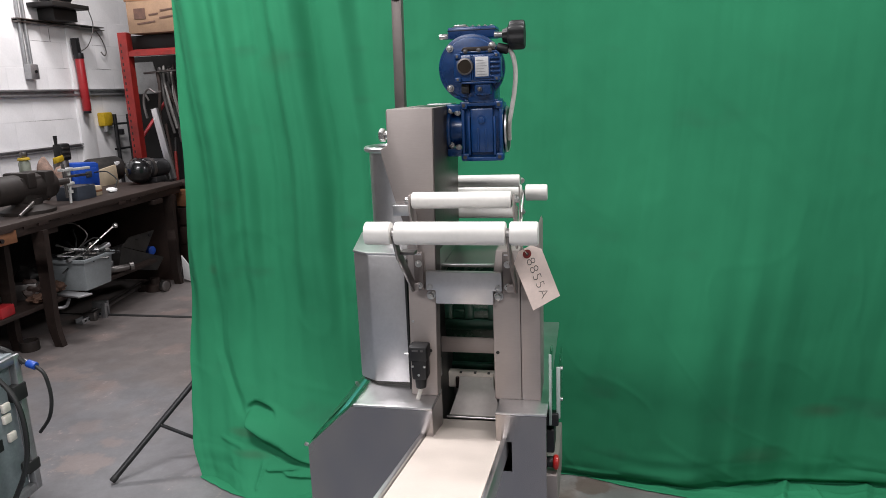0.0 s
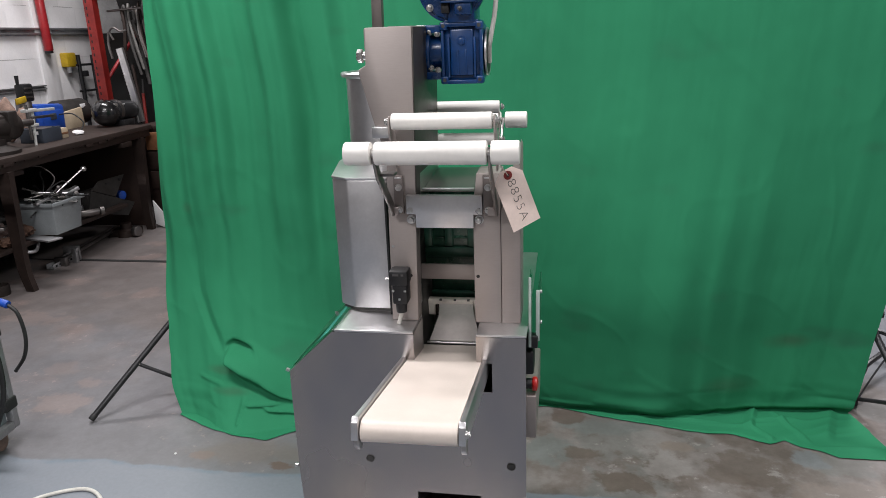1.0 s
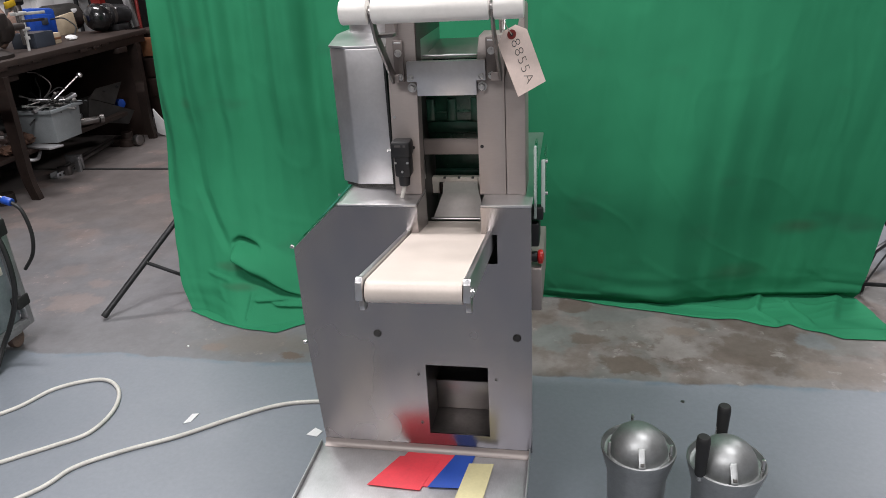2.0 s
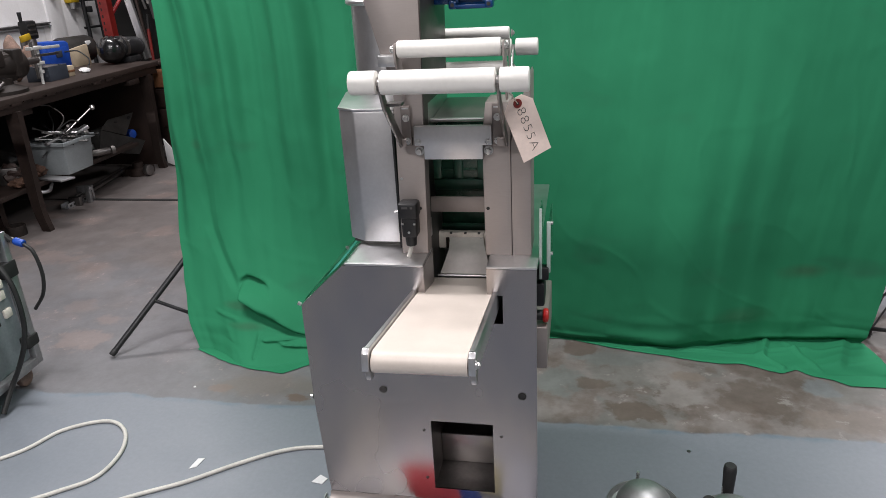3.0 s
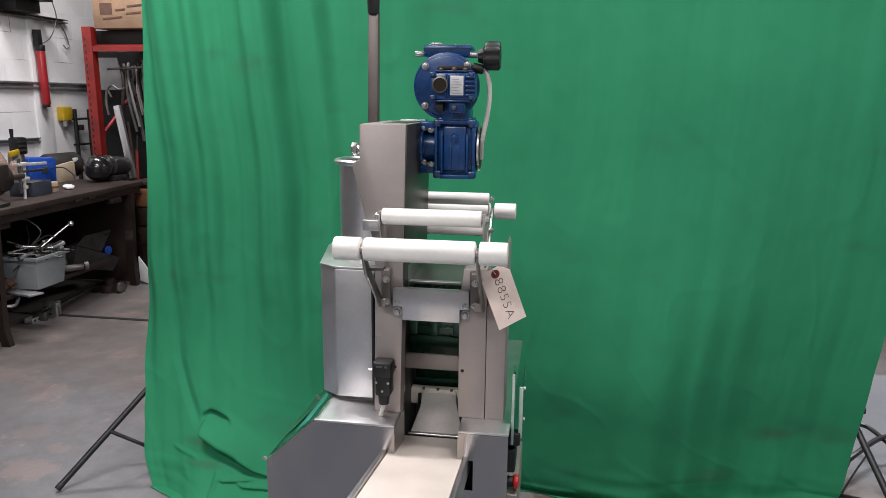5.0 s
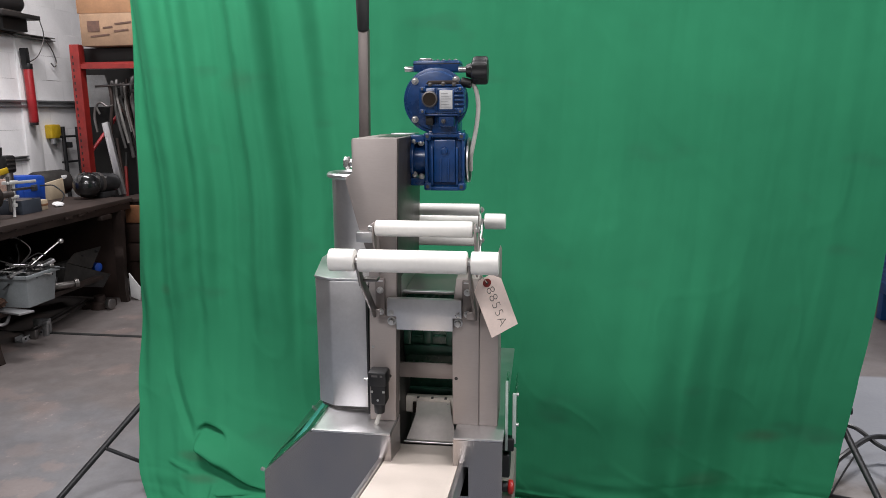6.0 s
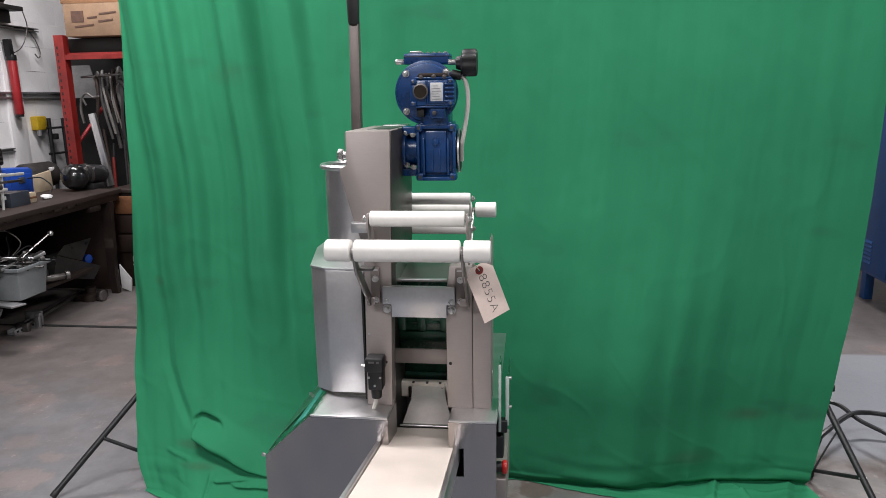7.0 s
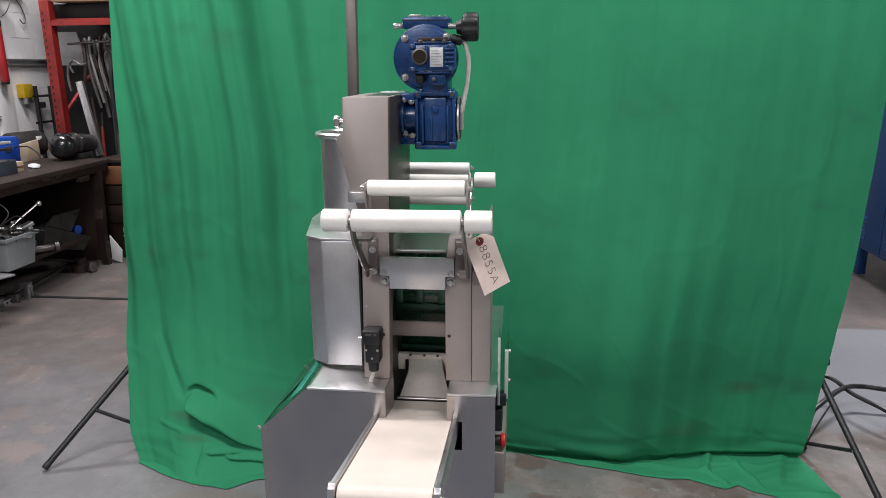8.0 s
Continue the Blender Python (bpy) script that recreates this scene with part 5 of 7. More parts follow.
# ---- cart beside the machine ----
def cart():
    base = thing("equipment_cart", (-1.86, 0.38, 0), "grey-blue wheeled equipment cart with cables on top", "cart")
    m = pose(-1.691, 0.677, 0, 0, 0, 5)

    def lay(bm):
        bmesh.ops.transform(bm, verts=bm.verts, matrix=m)
        return bm

    body = part("cabinet", lay(box(bm_new(), -0.42, -0.012, -0.62, -0.012, 0.10, 0.560, 0.006)), CART_GREY, base)
    panel = part("side_panel", lay(box(bm_new(), -0.012, -0.006, -0.58, -0.05, 0.125, 0.545, 0.002)), CART_GREY, base, "grey side panel with sockets")
    for y, z in ((-0.075, 0.425), (-0.079, 0.385), (-0.070, 0.315), (-0.195, 0.425), (-0.199, 0.385)):
        part("socket", lay(box(bm_new(), -0.006, 0.008, y - 0.017, y + 0.017, z - 0.016, z + 0.016, 0.004)), IVORY, panel, "cream power socket")
    part("black_label", lay(box(bm_new(), -0.006, -0.002, -0.191, -0.111, 0.285, 0.325)), BLACK, panel)
    for x in (-0.42, 0.0):
        for y in (-0.62, 0.0):
            part("corner_post", lay(box(bm_new(), x - 0.014, x + 0.014, y - 0.014, y + 0.014, 0.075, 0.590, 0.003)), GALV, base, "pale aluminium corner post")
    for z0 in (0.075, 0.562):
        part("frame_rail", lay(box(bm_new(), -0.014, 0.014, -0.606, -0.014, z0, z0 + 0.028, 0.003)), GALV, base)
        part("frame_rail", lay(box(bm_new(), -0.406, -0.014, -0.014, 0.014, z0, z0 + 0.028, 0.003)), GALV, base)
    for z, tall in ((0.172, 0.022), (0.455, 0.030)):
        part("corner_bracket", lay(box(bm_new(), -0.018, 0.019, -0.042, 0.019, z - tall, z + tall, 0.006)), RUBBER, base)
    part("worktop", lay(box(bm_new(), -0.43, 0.0, -0.62, 0.0, 0.580, 0.597, 0.004)), CART_GREY, base)
    for x, y in ((-0.04, -0.04), (-0.38, -0.04), (-0.04, -0.58), (-0.38, -0.58)):
        c = part("caster", lay(rod(bm_new(), (x - 0.012, y, 0.034), (x + 0.012, y, 0.034), 0.034, sides=22, bevel=0.005)), TAN_RUBBER, base)
        part("fork", lay(box(bm_new(), x - 0.022, x + 0.022, y - 0.018, y + 0.018, 0.05, 0.078, 0.004)), ZINC, c)
    # cables on and down the cart
    a = bm_new()
    tube(a, [(-1.939, 0.483, 0.601), (-1.814, 0.597, 0.637), (-1.731, 0.659, 0.617), (-1.690, 0.685, 0.580), (-1.669, 0.696, 0.552)], 0.010)
    tube(a, [(-1.628, 0.701, 0.539), (-1.597, 0.701, 0.508), (-1.586, 0.701, 0.425), (-1.607, 0.701, 0.347), (-1.657, 0.701, 0.285)], 0.0065)
    single("black_hose", a, RUBBER, (-1.617, 0.711, 0.274), "black hose with a blue coupling hanging from the cart", "hose")
    part("coupling", rod(bm_new(), (-1.661, 0.703, 0.549), (-1.626, 0.701, 0.539), 0.014, sides=16, bevel=0.003), TOOL_BLUE, bpy.data.objects["black_hose"], "bright blue coupling")
    part("nipple", rod(bm_new(), (-1.680, 0.704, 0.554), (-1.661, 0.703, 0.549), 0.010, sides=12), ZINC, bpy.data.objects["black_hose"])
    b = bm_new()
    tube(b, [(-1.980, 0.504, 0.601), (-1.856, 0.597, 0.612), (-1.773, 0.587, 0.617), (-1.794, 0.483, 0.612), (-1.939, 0.400, 0.612)], 0.012)
    tube(b, [(-1.773, 0.421, 0.632), (-1.669, 0.483, 0.637), (-1.594, 0.514, 0.564), (-1.540, 0.514, 0.480), (-1.533, 0.514, 0.360), (-1.558, 0.514, 0.255), (-1.610, 0.514, 0.156), (-1.650, 0.500, 0.083), (-1.655, 0.44, 0.012)], 0.0085)
    single("looped_cable", b, RUBBER, (-1.66, 0.44, 0.004), "black cable looped over the cart", "cable")


cart()


# ---- green backdrop and its stands ----
def smooth01(t):
    t = min(1.0, max(0.0, t))
    return t * t * (3 - 2 * t)


def spread(x, pairs):
    for (a, u), (b, v) in zip(pairs, pairs[1:]):
        if x <= b:
            return u + (v - u) * smooth01((x - a) / (b - a))
    return pairs[-1][1]


def along_line(x, pairs):
    for (a, u), (b, v) in zip(pairs, pairs[1:]):
        if x <= b:
            return u + (v - u) * max(0.0, (x - a) / (b - a))
    return pairs[-1][1]


def hang(u, z):
    """How far back the hanging cloth is at a place along it and a height."""
    leftish = 1 - smooth01((u + 0.75) / 0.75)
    rightish = smooth01((u - 0.9) / 0.5)
    amp = 0.0045 + 0.042 * leftish + 0.011 * rightish
    lean = u + 0.09 * z * leftish
    n1 = noise.noise((lean * 5.2, z * 0.16, 1.7))
    n2 = noise.noise((lean * 15.0, z * 0.22, 6.1))
    n3 = noise.noise((u * 3.0, z * 1.6, 9.3))
    n4 = noise.noise((u * 30.0 + 0.6 * z, z * 0.5, 2.2))
    n5 = noise.noise((u * 60.0 - 3.0 * z, z * 5.0, 4.4))
    n6 = noise.noise((u * 17.0 + 6 * z, z * 14.0 - 5 * u, 8.8))
    ridge = 1.05 - 2 * math.hypot(noise.noise((lean * 7.0, z * 0.14, 3.3)), 0.22)
    crease2 = 1 - 2 * math.hypot(noise.noise((u * 3.1 + 2.2 * z, z * 2.1 - u, 15.1)), 0.02)
    fade = 0.5 - 0.36 * leftish + (0.5 + 0.36 * leftish) * smooth01((z - 0.1 - 0.15 * leftish) / 0.8)
    y = 1.20 + fade * (amp * 0.70 * n1 + amp * 0.95 * n2 * (0.45 + 0.80 * leftish) + amp * 0.12 * (ridge - 0.5) * (0.25 + 0.75 * leftish))
    y += 0.005 * n3 + 0.0020 * n4 * (0.2 + 0.7 * leftish) + 0.0006 * n5 + 0.0010 * n6
    y -= 0.005 * max(0.0, crease2 - 0.88) * 3
    # the foot is drawn forward towards the bench, and leans back under itself elsewhere
    fore = 1 - smooth01((u + 0.95) / 0.7)
    reach = 0.76 + 0.24 * smooth01((u + 1.25) / 0.28)
    y -= reach * fore * 0.325 * (1 - min(1.0, z / 0.72)) ** 2.3
    y -= 0.042 * (1 - fore) * smooth01((1.25 - z) / 0.65) * smooth01((z - 0.015) / 0.50)
    # the free edge beside the bench curls back
    y += 0.022 * (1 - smooth01((u + 1.27) / 0.06)) * smooth01((z - 0.25) / 0.3)
    # where the foot of the cloth stands, from the machine to the right edge
    foot = spread(u, [(-0.6, 1.20), (0.18, 1.157), (0.36, 1.134), (0.56, 1.110), (0.68, 1.096), (0.80, 1.128), (0.91, 1.160), (1.02, 1.190), (1.13, 1.196), (1.25, 1.212), (1.4, 1.20)])
    y -= (1.190 - foot) * (1 - fore) * (1 - smooth01((z - 0.25) / 1.1))
    # a low belly over the crease where it meets the floor
    y -= 0.026 * (1 - fore) * smooth01(z / 0.032) * (1 - smooth01((z - 0.030) / 0.30))
    # one slumped fold that leans to the floor behind the machine: lit back, shaded underside
    crest = along_line(u, [(-1.01, 0.205), (-0.955, 0.188), (-0.86, 0.148), (-0.78, 0.088), (-0.71, 0.055)])
    under = along_line(u, [(-1.01, 0.192), (-0.965, 0.138), (-0.87, 0.098), (-0.79, 0.066), (-0.71, 0.040)])
    back = along_line(u, [(-1.01, 0.214), (-0.985, 0.222), (-0.89, 0.212), (-0.79, 0.150), (-0.71, 0.10)])
    window = smooth01((u + 1.012) / 0.022) * (1 - smooth01((u + 0.84) / 0.20))
    if z < crest:
        lobe = smooth01((z - under) / max(0.012, crest - under))
    else:
        lobe = 1 - smooth01((z - crest) / (back - crest + 0.045))
    y -= (0.070 - 0.10 * max(0.0, u + 0.99)) * window * lobe
    # the hollow over its upper end
    hollow = smooth01((u + 1.020) / 0.030) * (1 - smooth01((u + 0.945) / 0.085))
    arch = back + 0.012 - 2.4 * (u + 0.97) ** 2
    y += 0.050 * hollow * smooth01((z - arch + 0.014) / 0.018) * (1 - smooth01((z - arch - 0.006) / 0.022))
    # the soft fold that runs down to it
    down = along_line(z, [(0.2, -1.020), (0.30, -1.078), (0.434, -1.120), (0.8, -1.155)])
    y += 0.013 * max(0.0, 1 - abs(u - down) / 0.032) * smooth01((z - 0.17) / 0.08) * (1 - smooth01((z - 0.45) / 0.3))
    # the last hand's breadth runs out flat onto the floor
    if z < 0.09:
        y -= 0.042 * (1 - smooth01((u + 0.75) / 0.3)) * smooth01((u + 1.22) / 0.25) * (1 - z / 0.09) ** 2
    for ax, ay, bx, by, high, wide_r in ((-0.925, 0.075, -0.965, 0.012, 0.020, 0.014), (-0.920, 0.062, -0.800, 0.060, 0.020, 0.012), (-0.850, 0.050, -0.700, 0.030, 0.022, 0.013), (-1.13, 0.13, -1.02, 0.115, 0.008, 0.014)):
        y -= high * pleat(u, z, ax, ay, bx, by, wide_r)
    if z < 0.16:
        k = (1 - z / 0.16) ** 1.5
        y += (0.012 * noise.noise((u * 9, z * 16, 5.5)) + 0.010 * (1 - 2 * abs(noise.noise((u * 3.5, z * 22, 1.5))))) * k * smooth01(z / 0.03)
    return y


LYING_FOLDS = [  # two ends on the floor, height, half width
    (0.970, 1.200, 0.925, 1.060, 0.017, 0.030),
    (0.950, 1.120, 1.110, 1.140, 0.012, 0.020),
    (1.245, 1.230, 1.160, 1.010, 0.015, 0.055),
    (0.984, 0.985, 0.930, 1.070, 0.012, 0.016),
    (0.500, 1.110, 0.860, 1.085, 0.007, 0.014),
    (1.030, 1.180, 1.100, 0.990, 0.009, 0.018),
    (-0.945, 0.965, -0.985, 0.845, 0.014, 0.018),
    (-0.960, 0.930, -0.840, 0.945, 0.012, 0.014),
    (-0.880, 0.905, -0.700, 0.885, 0.014, 0.014),
]


def pleat(x, y, ax, ay, bx, by, wide):
    """Height of a fold along a line: steep on one flank, easy on the other, fading at the ends."""
    dx, dy = bx - ax, by - ay
    long = math.hypot(dx, dy)
    t = ((x - ax) * dx + (y - ay) * dy) / (long * long)
    off = ((x - ax) * dy - (y - ay) * dx) / long
    flank = wide if off > 0 else wide * 0.45
    ends = smooth01((t + 0.12) / 0.25) * (1 - smooth01((t - 0.82) / 0.30))
    return ends * max(0.0, 1 - abs(off) / flank)


def curtain():
    cols, rows, low = 440, 220, 52
    top = 2.5
    bm = bmesh.new()
    grid = []
    for r in range(rows + low + 1):
        line = []
        z = top * (1 - (r / rows)) ** 1.9 if r <= rows else 0.0
        out = max(0.0, (r - rows) / low)
        side_y = hang(-1.27, z)
        level = 1.43 - (1.43 - z) * 2.476 / (side_y + 1.276)
        lean = 1.60 + spread(level, [(-0.2, 0.036), (-0.02, 0.062), (0.14, 0.047), (0.3, 0.030), (0.71, -0.021), (1.28, -0.056), (1.8, -0.082), (2.6, -0.11)])
        left = 0.277 - lean * (side_y + 1.276) / 2.476
        wide = along_line(z, [(0.0, 1.296), (0.16, 1.322), (0.36, 1.342), (0.53, 1.356), (0.78, 1.388), (0.94, 1.402), (1.10, 1.417), (1.27, 1.424), (2.6, 1.45)])
        for c in range(cols + 1):
            s = c / cols
            u = -1.27 + 2.66 * s
            fore = 1 - smooth01((u + 0.95) / 0.7)
            rightish = smooth01((u - 0.9) / 0.5)
            x = left + (wide - left) * s
            y = hang(u, z)
            h = z + 0.005
            if out > 0:
                x += 0.055 * rightish * out
                hem = along_line(x, [(-1.3, 0.985), (-1.19, 0.935), (-1.03, 0.852), (-0.914, 0.818), (-0.785, 0.80), (-0.70, 0.868), (-0.45, 0.93), (0.05, 1.13), (0.17, 1.15), (0.26, 1.143), (0.36, 1.106), (0.46, 1.082), (0.56, 1.063), (0.655, 1.037), (0.75, 1.019), (0.86, 1.017), (0.91, 0.993), (0.968, 0.97), (1.022, 1.0), (1.064, 0.965), (1.127, 0.94), (1.17, 0.907), (1.30, 0.912), (1.6, 0.90)])
                hem += 0.004 * noise.noise((u * 8, 0.3, 7.7)) + 0.005 * noise.noise((u * 23, 0.3, 2.7))
                y0 = y
                end = min(hem, y0 - 0.004)
                y = y0 + (end - y0) * out
                span = min(1.0, max(0.0, y0 - end) / 0.10)
                # lying cloth: flat, with narrow ridges and a few sharp folds at the right
                ridge = 1 - 2 * abs(noise.noise((u * 2.6 + 0.6 * y, y * 11 - u * 2.0, 4.0)))
                wr = 0.010 * max(0.0, ridge - 0.60) + 0.003 * noise.noise((u * 5, y * 7, 2.0))
                for ax, ay, bx, by, high, wide_r in LYING_FOLDS:
                    wr += high * pleat(x, y, ax, ay, bx, by, wide_r)
                roll = smooth01(out / 0.06) * smooth01((1 - out) / 0.10)
                h = 0.004 + max(0.0, wr + 0.003) * roll * span * (1.0 - 0.3 * fore)
            line.append(bm.verts.new((x, y, h)))
        grid.append(line)
    for q, s in zip(grid, grid[1:]):
        for c in range(cols):
            bm.faces.new((q[c], q[c + 1], s[c + 1], s[c]))
    return single("green_curtain", bm, CLOTH, (0.05, 1.2, 0), "green cloth backdrop hanging in folds and trailing on the floor", "curtain", smooth=180)


curtain()


def stand(px, py, feet, label, collar=0.43, foot_z=0.05, knee_at=0.62, thick=0.0115, ring=(0.0, 0.0)):
    """A black light stand: three legs braced to an upright pole."""
    base = thing("backdrop_stand", (px, py, 0), label, "stand", "backdrop stands")
    part("pole", rod(bm_new(), (px, py, 0.012), (px, py, 2.56), 0.014, sides=16), BLACK_TUBE, base)
    part("collar", rod(bm_new(), (px, py, collar - 0.04), (px, py, collar + 0.04), 0.024, sides=18, bevel=0.003), BLACK, base)
    part("lower_collar", rod(bm_new(), (px, py, foot_z - 0.025), (px, py, foot_z + 0.02), 0.021, sides=18, bevel=0.003), BLACK, base)
    # ring shifts the brace ends off the pole to fit the camera's view
    if ring != (0.0, 0.0):
        part("ring_link", rod(bm_new(), (px, py, foot_z), (px + ring[0], py + ring[1], foot_z), 0.009, sides=10), BLACK_TUBE, base)
    for fx, fy in feet:
        hip = Vector((px + (fx - px) * 0.06, py + (fy - py) * 0.06, collar))
        foot = Vector((fx, fy, 0.012))
        leg = part("leg", rod(bm_new(), hip, foot, thick, sides=14), BLACK_TUBE, base)
        knee = hip + (foot - hip) * knee_at
        part("brace", rod(bm_new(), (px + ring[0], py + ring[1], foot_z), knee, 0.0075, sides=10), BLACK_TUBE, base)
        part("rivet", rod(bm_new(), knee - Vector((0.0125, 0, 0)), knee + Vector((0.0125, 0, 0)), 0.0045, sides=10), ZINC, leg)
        part("foot", rod(bm_new(), foot - (foot - hip) * 0.035, foot, thick + 0.001, sides=14, bevel=0.003), RUBBER, leg)
    knob = part("clamp_knob", rod(bm_new(), (px + 0.02, py - 0.01, collar + 0.025), (px + 0.055, py - 0.02, collar + 0.025), 0.013, sides=12, bevel=0.002), BLACK, base)
    return base


stand(-1.205, 1.335, [(-1.517, 0.847), (-0.75, 1.50), (-1.45, 1.93)], "black folding light stand holding the green curtain", collar=0.43, foot_z=0.030, knee_at=0.62, ring=(-0.02, -0.21))
stand(1.332, 1.278, [(1.45, 0.862), (1.02, 1.45), (1.18, 1.68)], "black folding light stand beside the curtain edge", collar=0.35, foot_z=0.03, knee_at=0.6)
single("curtain_rail", rod(bm_new(), (-1.3, 1.24, 2.52), (1.5, 1.24, 2.52), 0.012, sides=14), BLACK_TUBE, (0, 1.24, 2.5), "black crossbar carrying the green curtain", "rail")


def side_hoses():
    for pts, r in (([(1.10, 1.36, 0.02), (1.33, 1.37, 0.05), (1.447, 1.449, 0.10), (1.60, 1.60, 0.112), (1.694, 1.65, 0.105), (1.797, 1.638, 0.10), (2.1, 1.62, 0.07), (2.6, 1.5, 0.012)], 0.0105), ([(1.20, 1.60, 0.02), (1.45, 1.715, 0.11), (1.59, 1.715, 0.115), (1.641, 1.58, 0.10), (1.71, 1.449, 0.095), (1.85, 1.30, 0.04), (2.1, 1.15, 0.012)], 0.0095)):
        bm = bm_new()
        tube(bm, pts, r)
        single("floor_hose", bm, BLACK_TUBE, (pts[-1][0], pts[-1][1], 0.0), "dark grey hose looping over the floor behind the stand", "hose")
    for pts in ([(1.325, 1.25, 0.004), (1.42, 1.36, 0.07), (1.50, 1.45, 0.115)], [(1.36, 1.32, 0.004), (1.41, 1.40, 0.06), (1.46, 1.47, 0.105)]):
        bm = bm_new()
        tube(bm, pts, 0.0035, 6, 6)
        single("thin_cord", bm, BLACK_TUBE, pts[0], "thin dark cord tied between hose and stand foot", "cord")


side_hoses()


def blue_cabinet():
    base = thing("steel_cabinet", (3.0, 3.95, 0), "blue painted steel cabinet with louvred door on legs", "cabinet")
    part("body", box(bm_new(), 2.51, 3.45, 3.65, 4.25, 0.20, 1.95, 0.006), CABINET_BLUE, base)
    for x in (2.52, 2.985):
        d = part("door", box(bm_new(), x, x + 0.455, 3.632, 3.65, 0.225, 1.93, 0.005), CABINET_BLUE, base)
        for z0 in (0.29, 1.55):
            for k in range(6):
                z = z0 + 0.028 * k
                part("louvre", prism(bm_new(), [(3.632, z), (3.624, z - 0.003), (3.632, z + 0.012)], x + 0.06, x + 0.24, "x"), CABINET_BLUE, d)
        part("handle", box(bm_new(), x + 0.40, x + 0.42, 3.615, 3.632, 1.02, 1.14, 0.004), BLACK, d)
    for x in (2.60, 3.38):
        for y in (3.70, 4.19):
            part("leg", box(bm_new(), x - 0.035, x + 0.035, y - 0.03, y + 0.03, 0.0, 0.20, 0.004), CABINET_BLUE, base)
    base.rotation_euler = (0, 0, radians(-90))
    base.location = (2.888, 3.42, 0)


blue_cabinet()


def floor_bits():
    """A joint strip across the concrete and offcuts lying by the bench foot."""
    bm = box(bm_new(), -2.985, -0.9, 2.792, 2.826, 0.0, 0.004, 0.001)
    single("trim", bm, RUBBER, (-2.0, 2.81, 0), "dark joint strip let across the concrete floor", "trim", kind="structure")
    bm = prism(bm_new(), [(-3.085, 0.0), (-3.03, 0.0), (-3.03, 0.034), (-3.036, 0.034), (-3.036, 0.005), (-3.079, 0.005), (-3.079, 0.034), (-3.085, 0.034)], 2.60, 2.80, "y", 0.0006)
    ch = single("steel_channel", bm, GALV, (-3.05, 2.70, 0), "short grey slotted steel channel on the floor", "channel")
    for k in range(5):
        part("slot", box(bm_new(), -3.0305, -3.0293, 2.622 + 0.036 * k, 2.640 + 0.036 * k, 0.010, 0.024, 0.0004), BLACK, ch)
    bm = box(bm_new(), -2.995, -2.962, 2.745, 2.768, 0.0, 0.10, 0.003)
    box(bm, -2.985, -2.953, 2.742, 2.771, 0.082, 0.104, 0.003)
    single("metal_bracket", bm, GALV, (-2.975, 2.755, 0), "small upright grey metal bracket beside the bench foot", "bracket")


floor_bits()


# ---- the forming machine ----
MACHINE = thing("forming_machine", (-0.05, 0.28, 0), "stainless steel food forming machine with conveyor and blue gear motor", "machine")


# tower, rollers, drive, switch: set back from the front sheet, scaled to fit the camera's view
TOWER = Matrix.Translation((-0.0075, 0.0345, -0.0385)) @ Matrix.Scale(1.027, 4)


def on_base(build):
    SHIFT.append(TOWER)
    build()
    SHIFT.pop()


def front_panel():
    """The polished front sheet, with the belt slot and the lower window left open."""
    bm = bm_new()
    y0, y1 = 0.0, 0.004

    def sheet(*pts):
        prism(bm, list(pts), y0, y1)

    xr = 0.194
    sheet((-0.297, 0.20), (xr, 0.20), (xr, 0.239), (-0.300, 0.239))
    sheet((-0.300, 0.239), (-0.041, 0.239), (-0.041, 0.425), (-0.308, 0.425))
    sheet((0.098, 0.239), (xr, 0.239), (xr, 0.425), (0.098, 0.425))
    sheet((-0.308, 0.425), (xr, 0.425), (xr, 0.675), (-0.3085, 0.675), (-0.309, 0.474))
    sheet((-0.3085, 0.675), (-0.065, 0.675), (-0.065, 0.7395), (-0.268, 0.7395), (-0.3075, 0.702))
    sheet((0.126, 0.675), (xr, 0.675), (xr, 0.7395), (0.126, 0.7395))
    sheet((-0.268, 0.7395), (-0.034, 0.7395), (-0.034, 0.797), (-0.206, 0.797))
    sheet((0.0945, 0.7395), (xr, 0.7395), (xr, 0.797), (0.0945, 0.797))
    bmesh.ops.remove_doubles(bm, verts=bm.verts, dist=1e-5)
    p = part("front_panel", bm, STEEL_FRONT, MACHINE, "polished stainless front panel")
    for x, z in ((-0.143, 0.501), (0.163, 0.503)):
        ring = lathe(bm_new(), (x, -0.0045, z), [(0.0090, 0.0045), (0.0090, 0.0032), (0.0085, 0.0028), (0.0078, 0.0028), (0.0066, 0.0042)], "y", 24)
        o = part("socket_bolt", ring, INSIDE, p)
        part("bolt_hole", rod(bm_new(), (x, -0.0012, z), (x, -0.0005, z), 0.0066, sides=6), INSIDE, o)
    for x, z in ((-0.058, 0.399), (-0.058, 0.268), (0.116, 0.395)):
        part("screw", lathe(bm_new(), (x, -0.0032, z), [(0.0001, 0.0), (0.0022, 0.0006), (0.0034, 0.0032)], "y", 14), STEEL_DARK, p)
    part("edge_pin", rod(bm_new(), (-0.311, 0.002, 0.470), (-0.3175, 0.002, 0.470), 0.005, sides=12), ZINC, p)
    part("edge_pin", rod(bm_new(), (-0.308, 0.0, 0.704), (-0.314, -0.002, 0.708), 0.004, sides=12), ZINC, p)


front_panel()


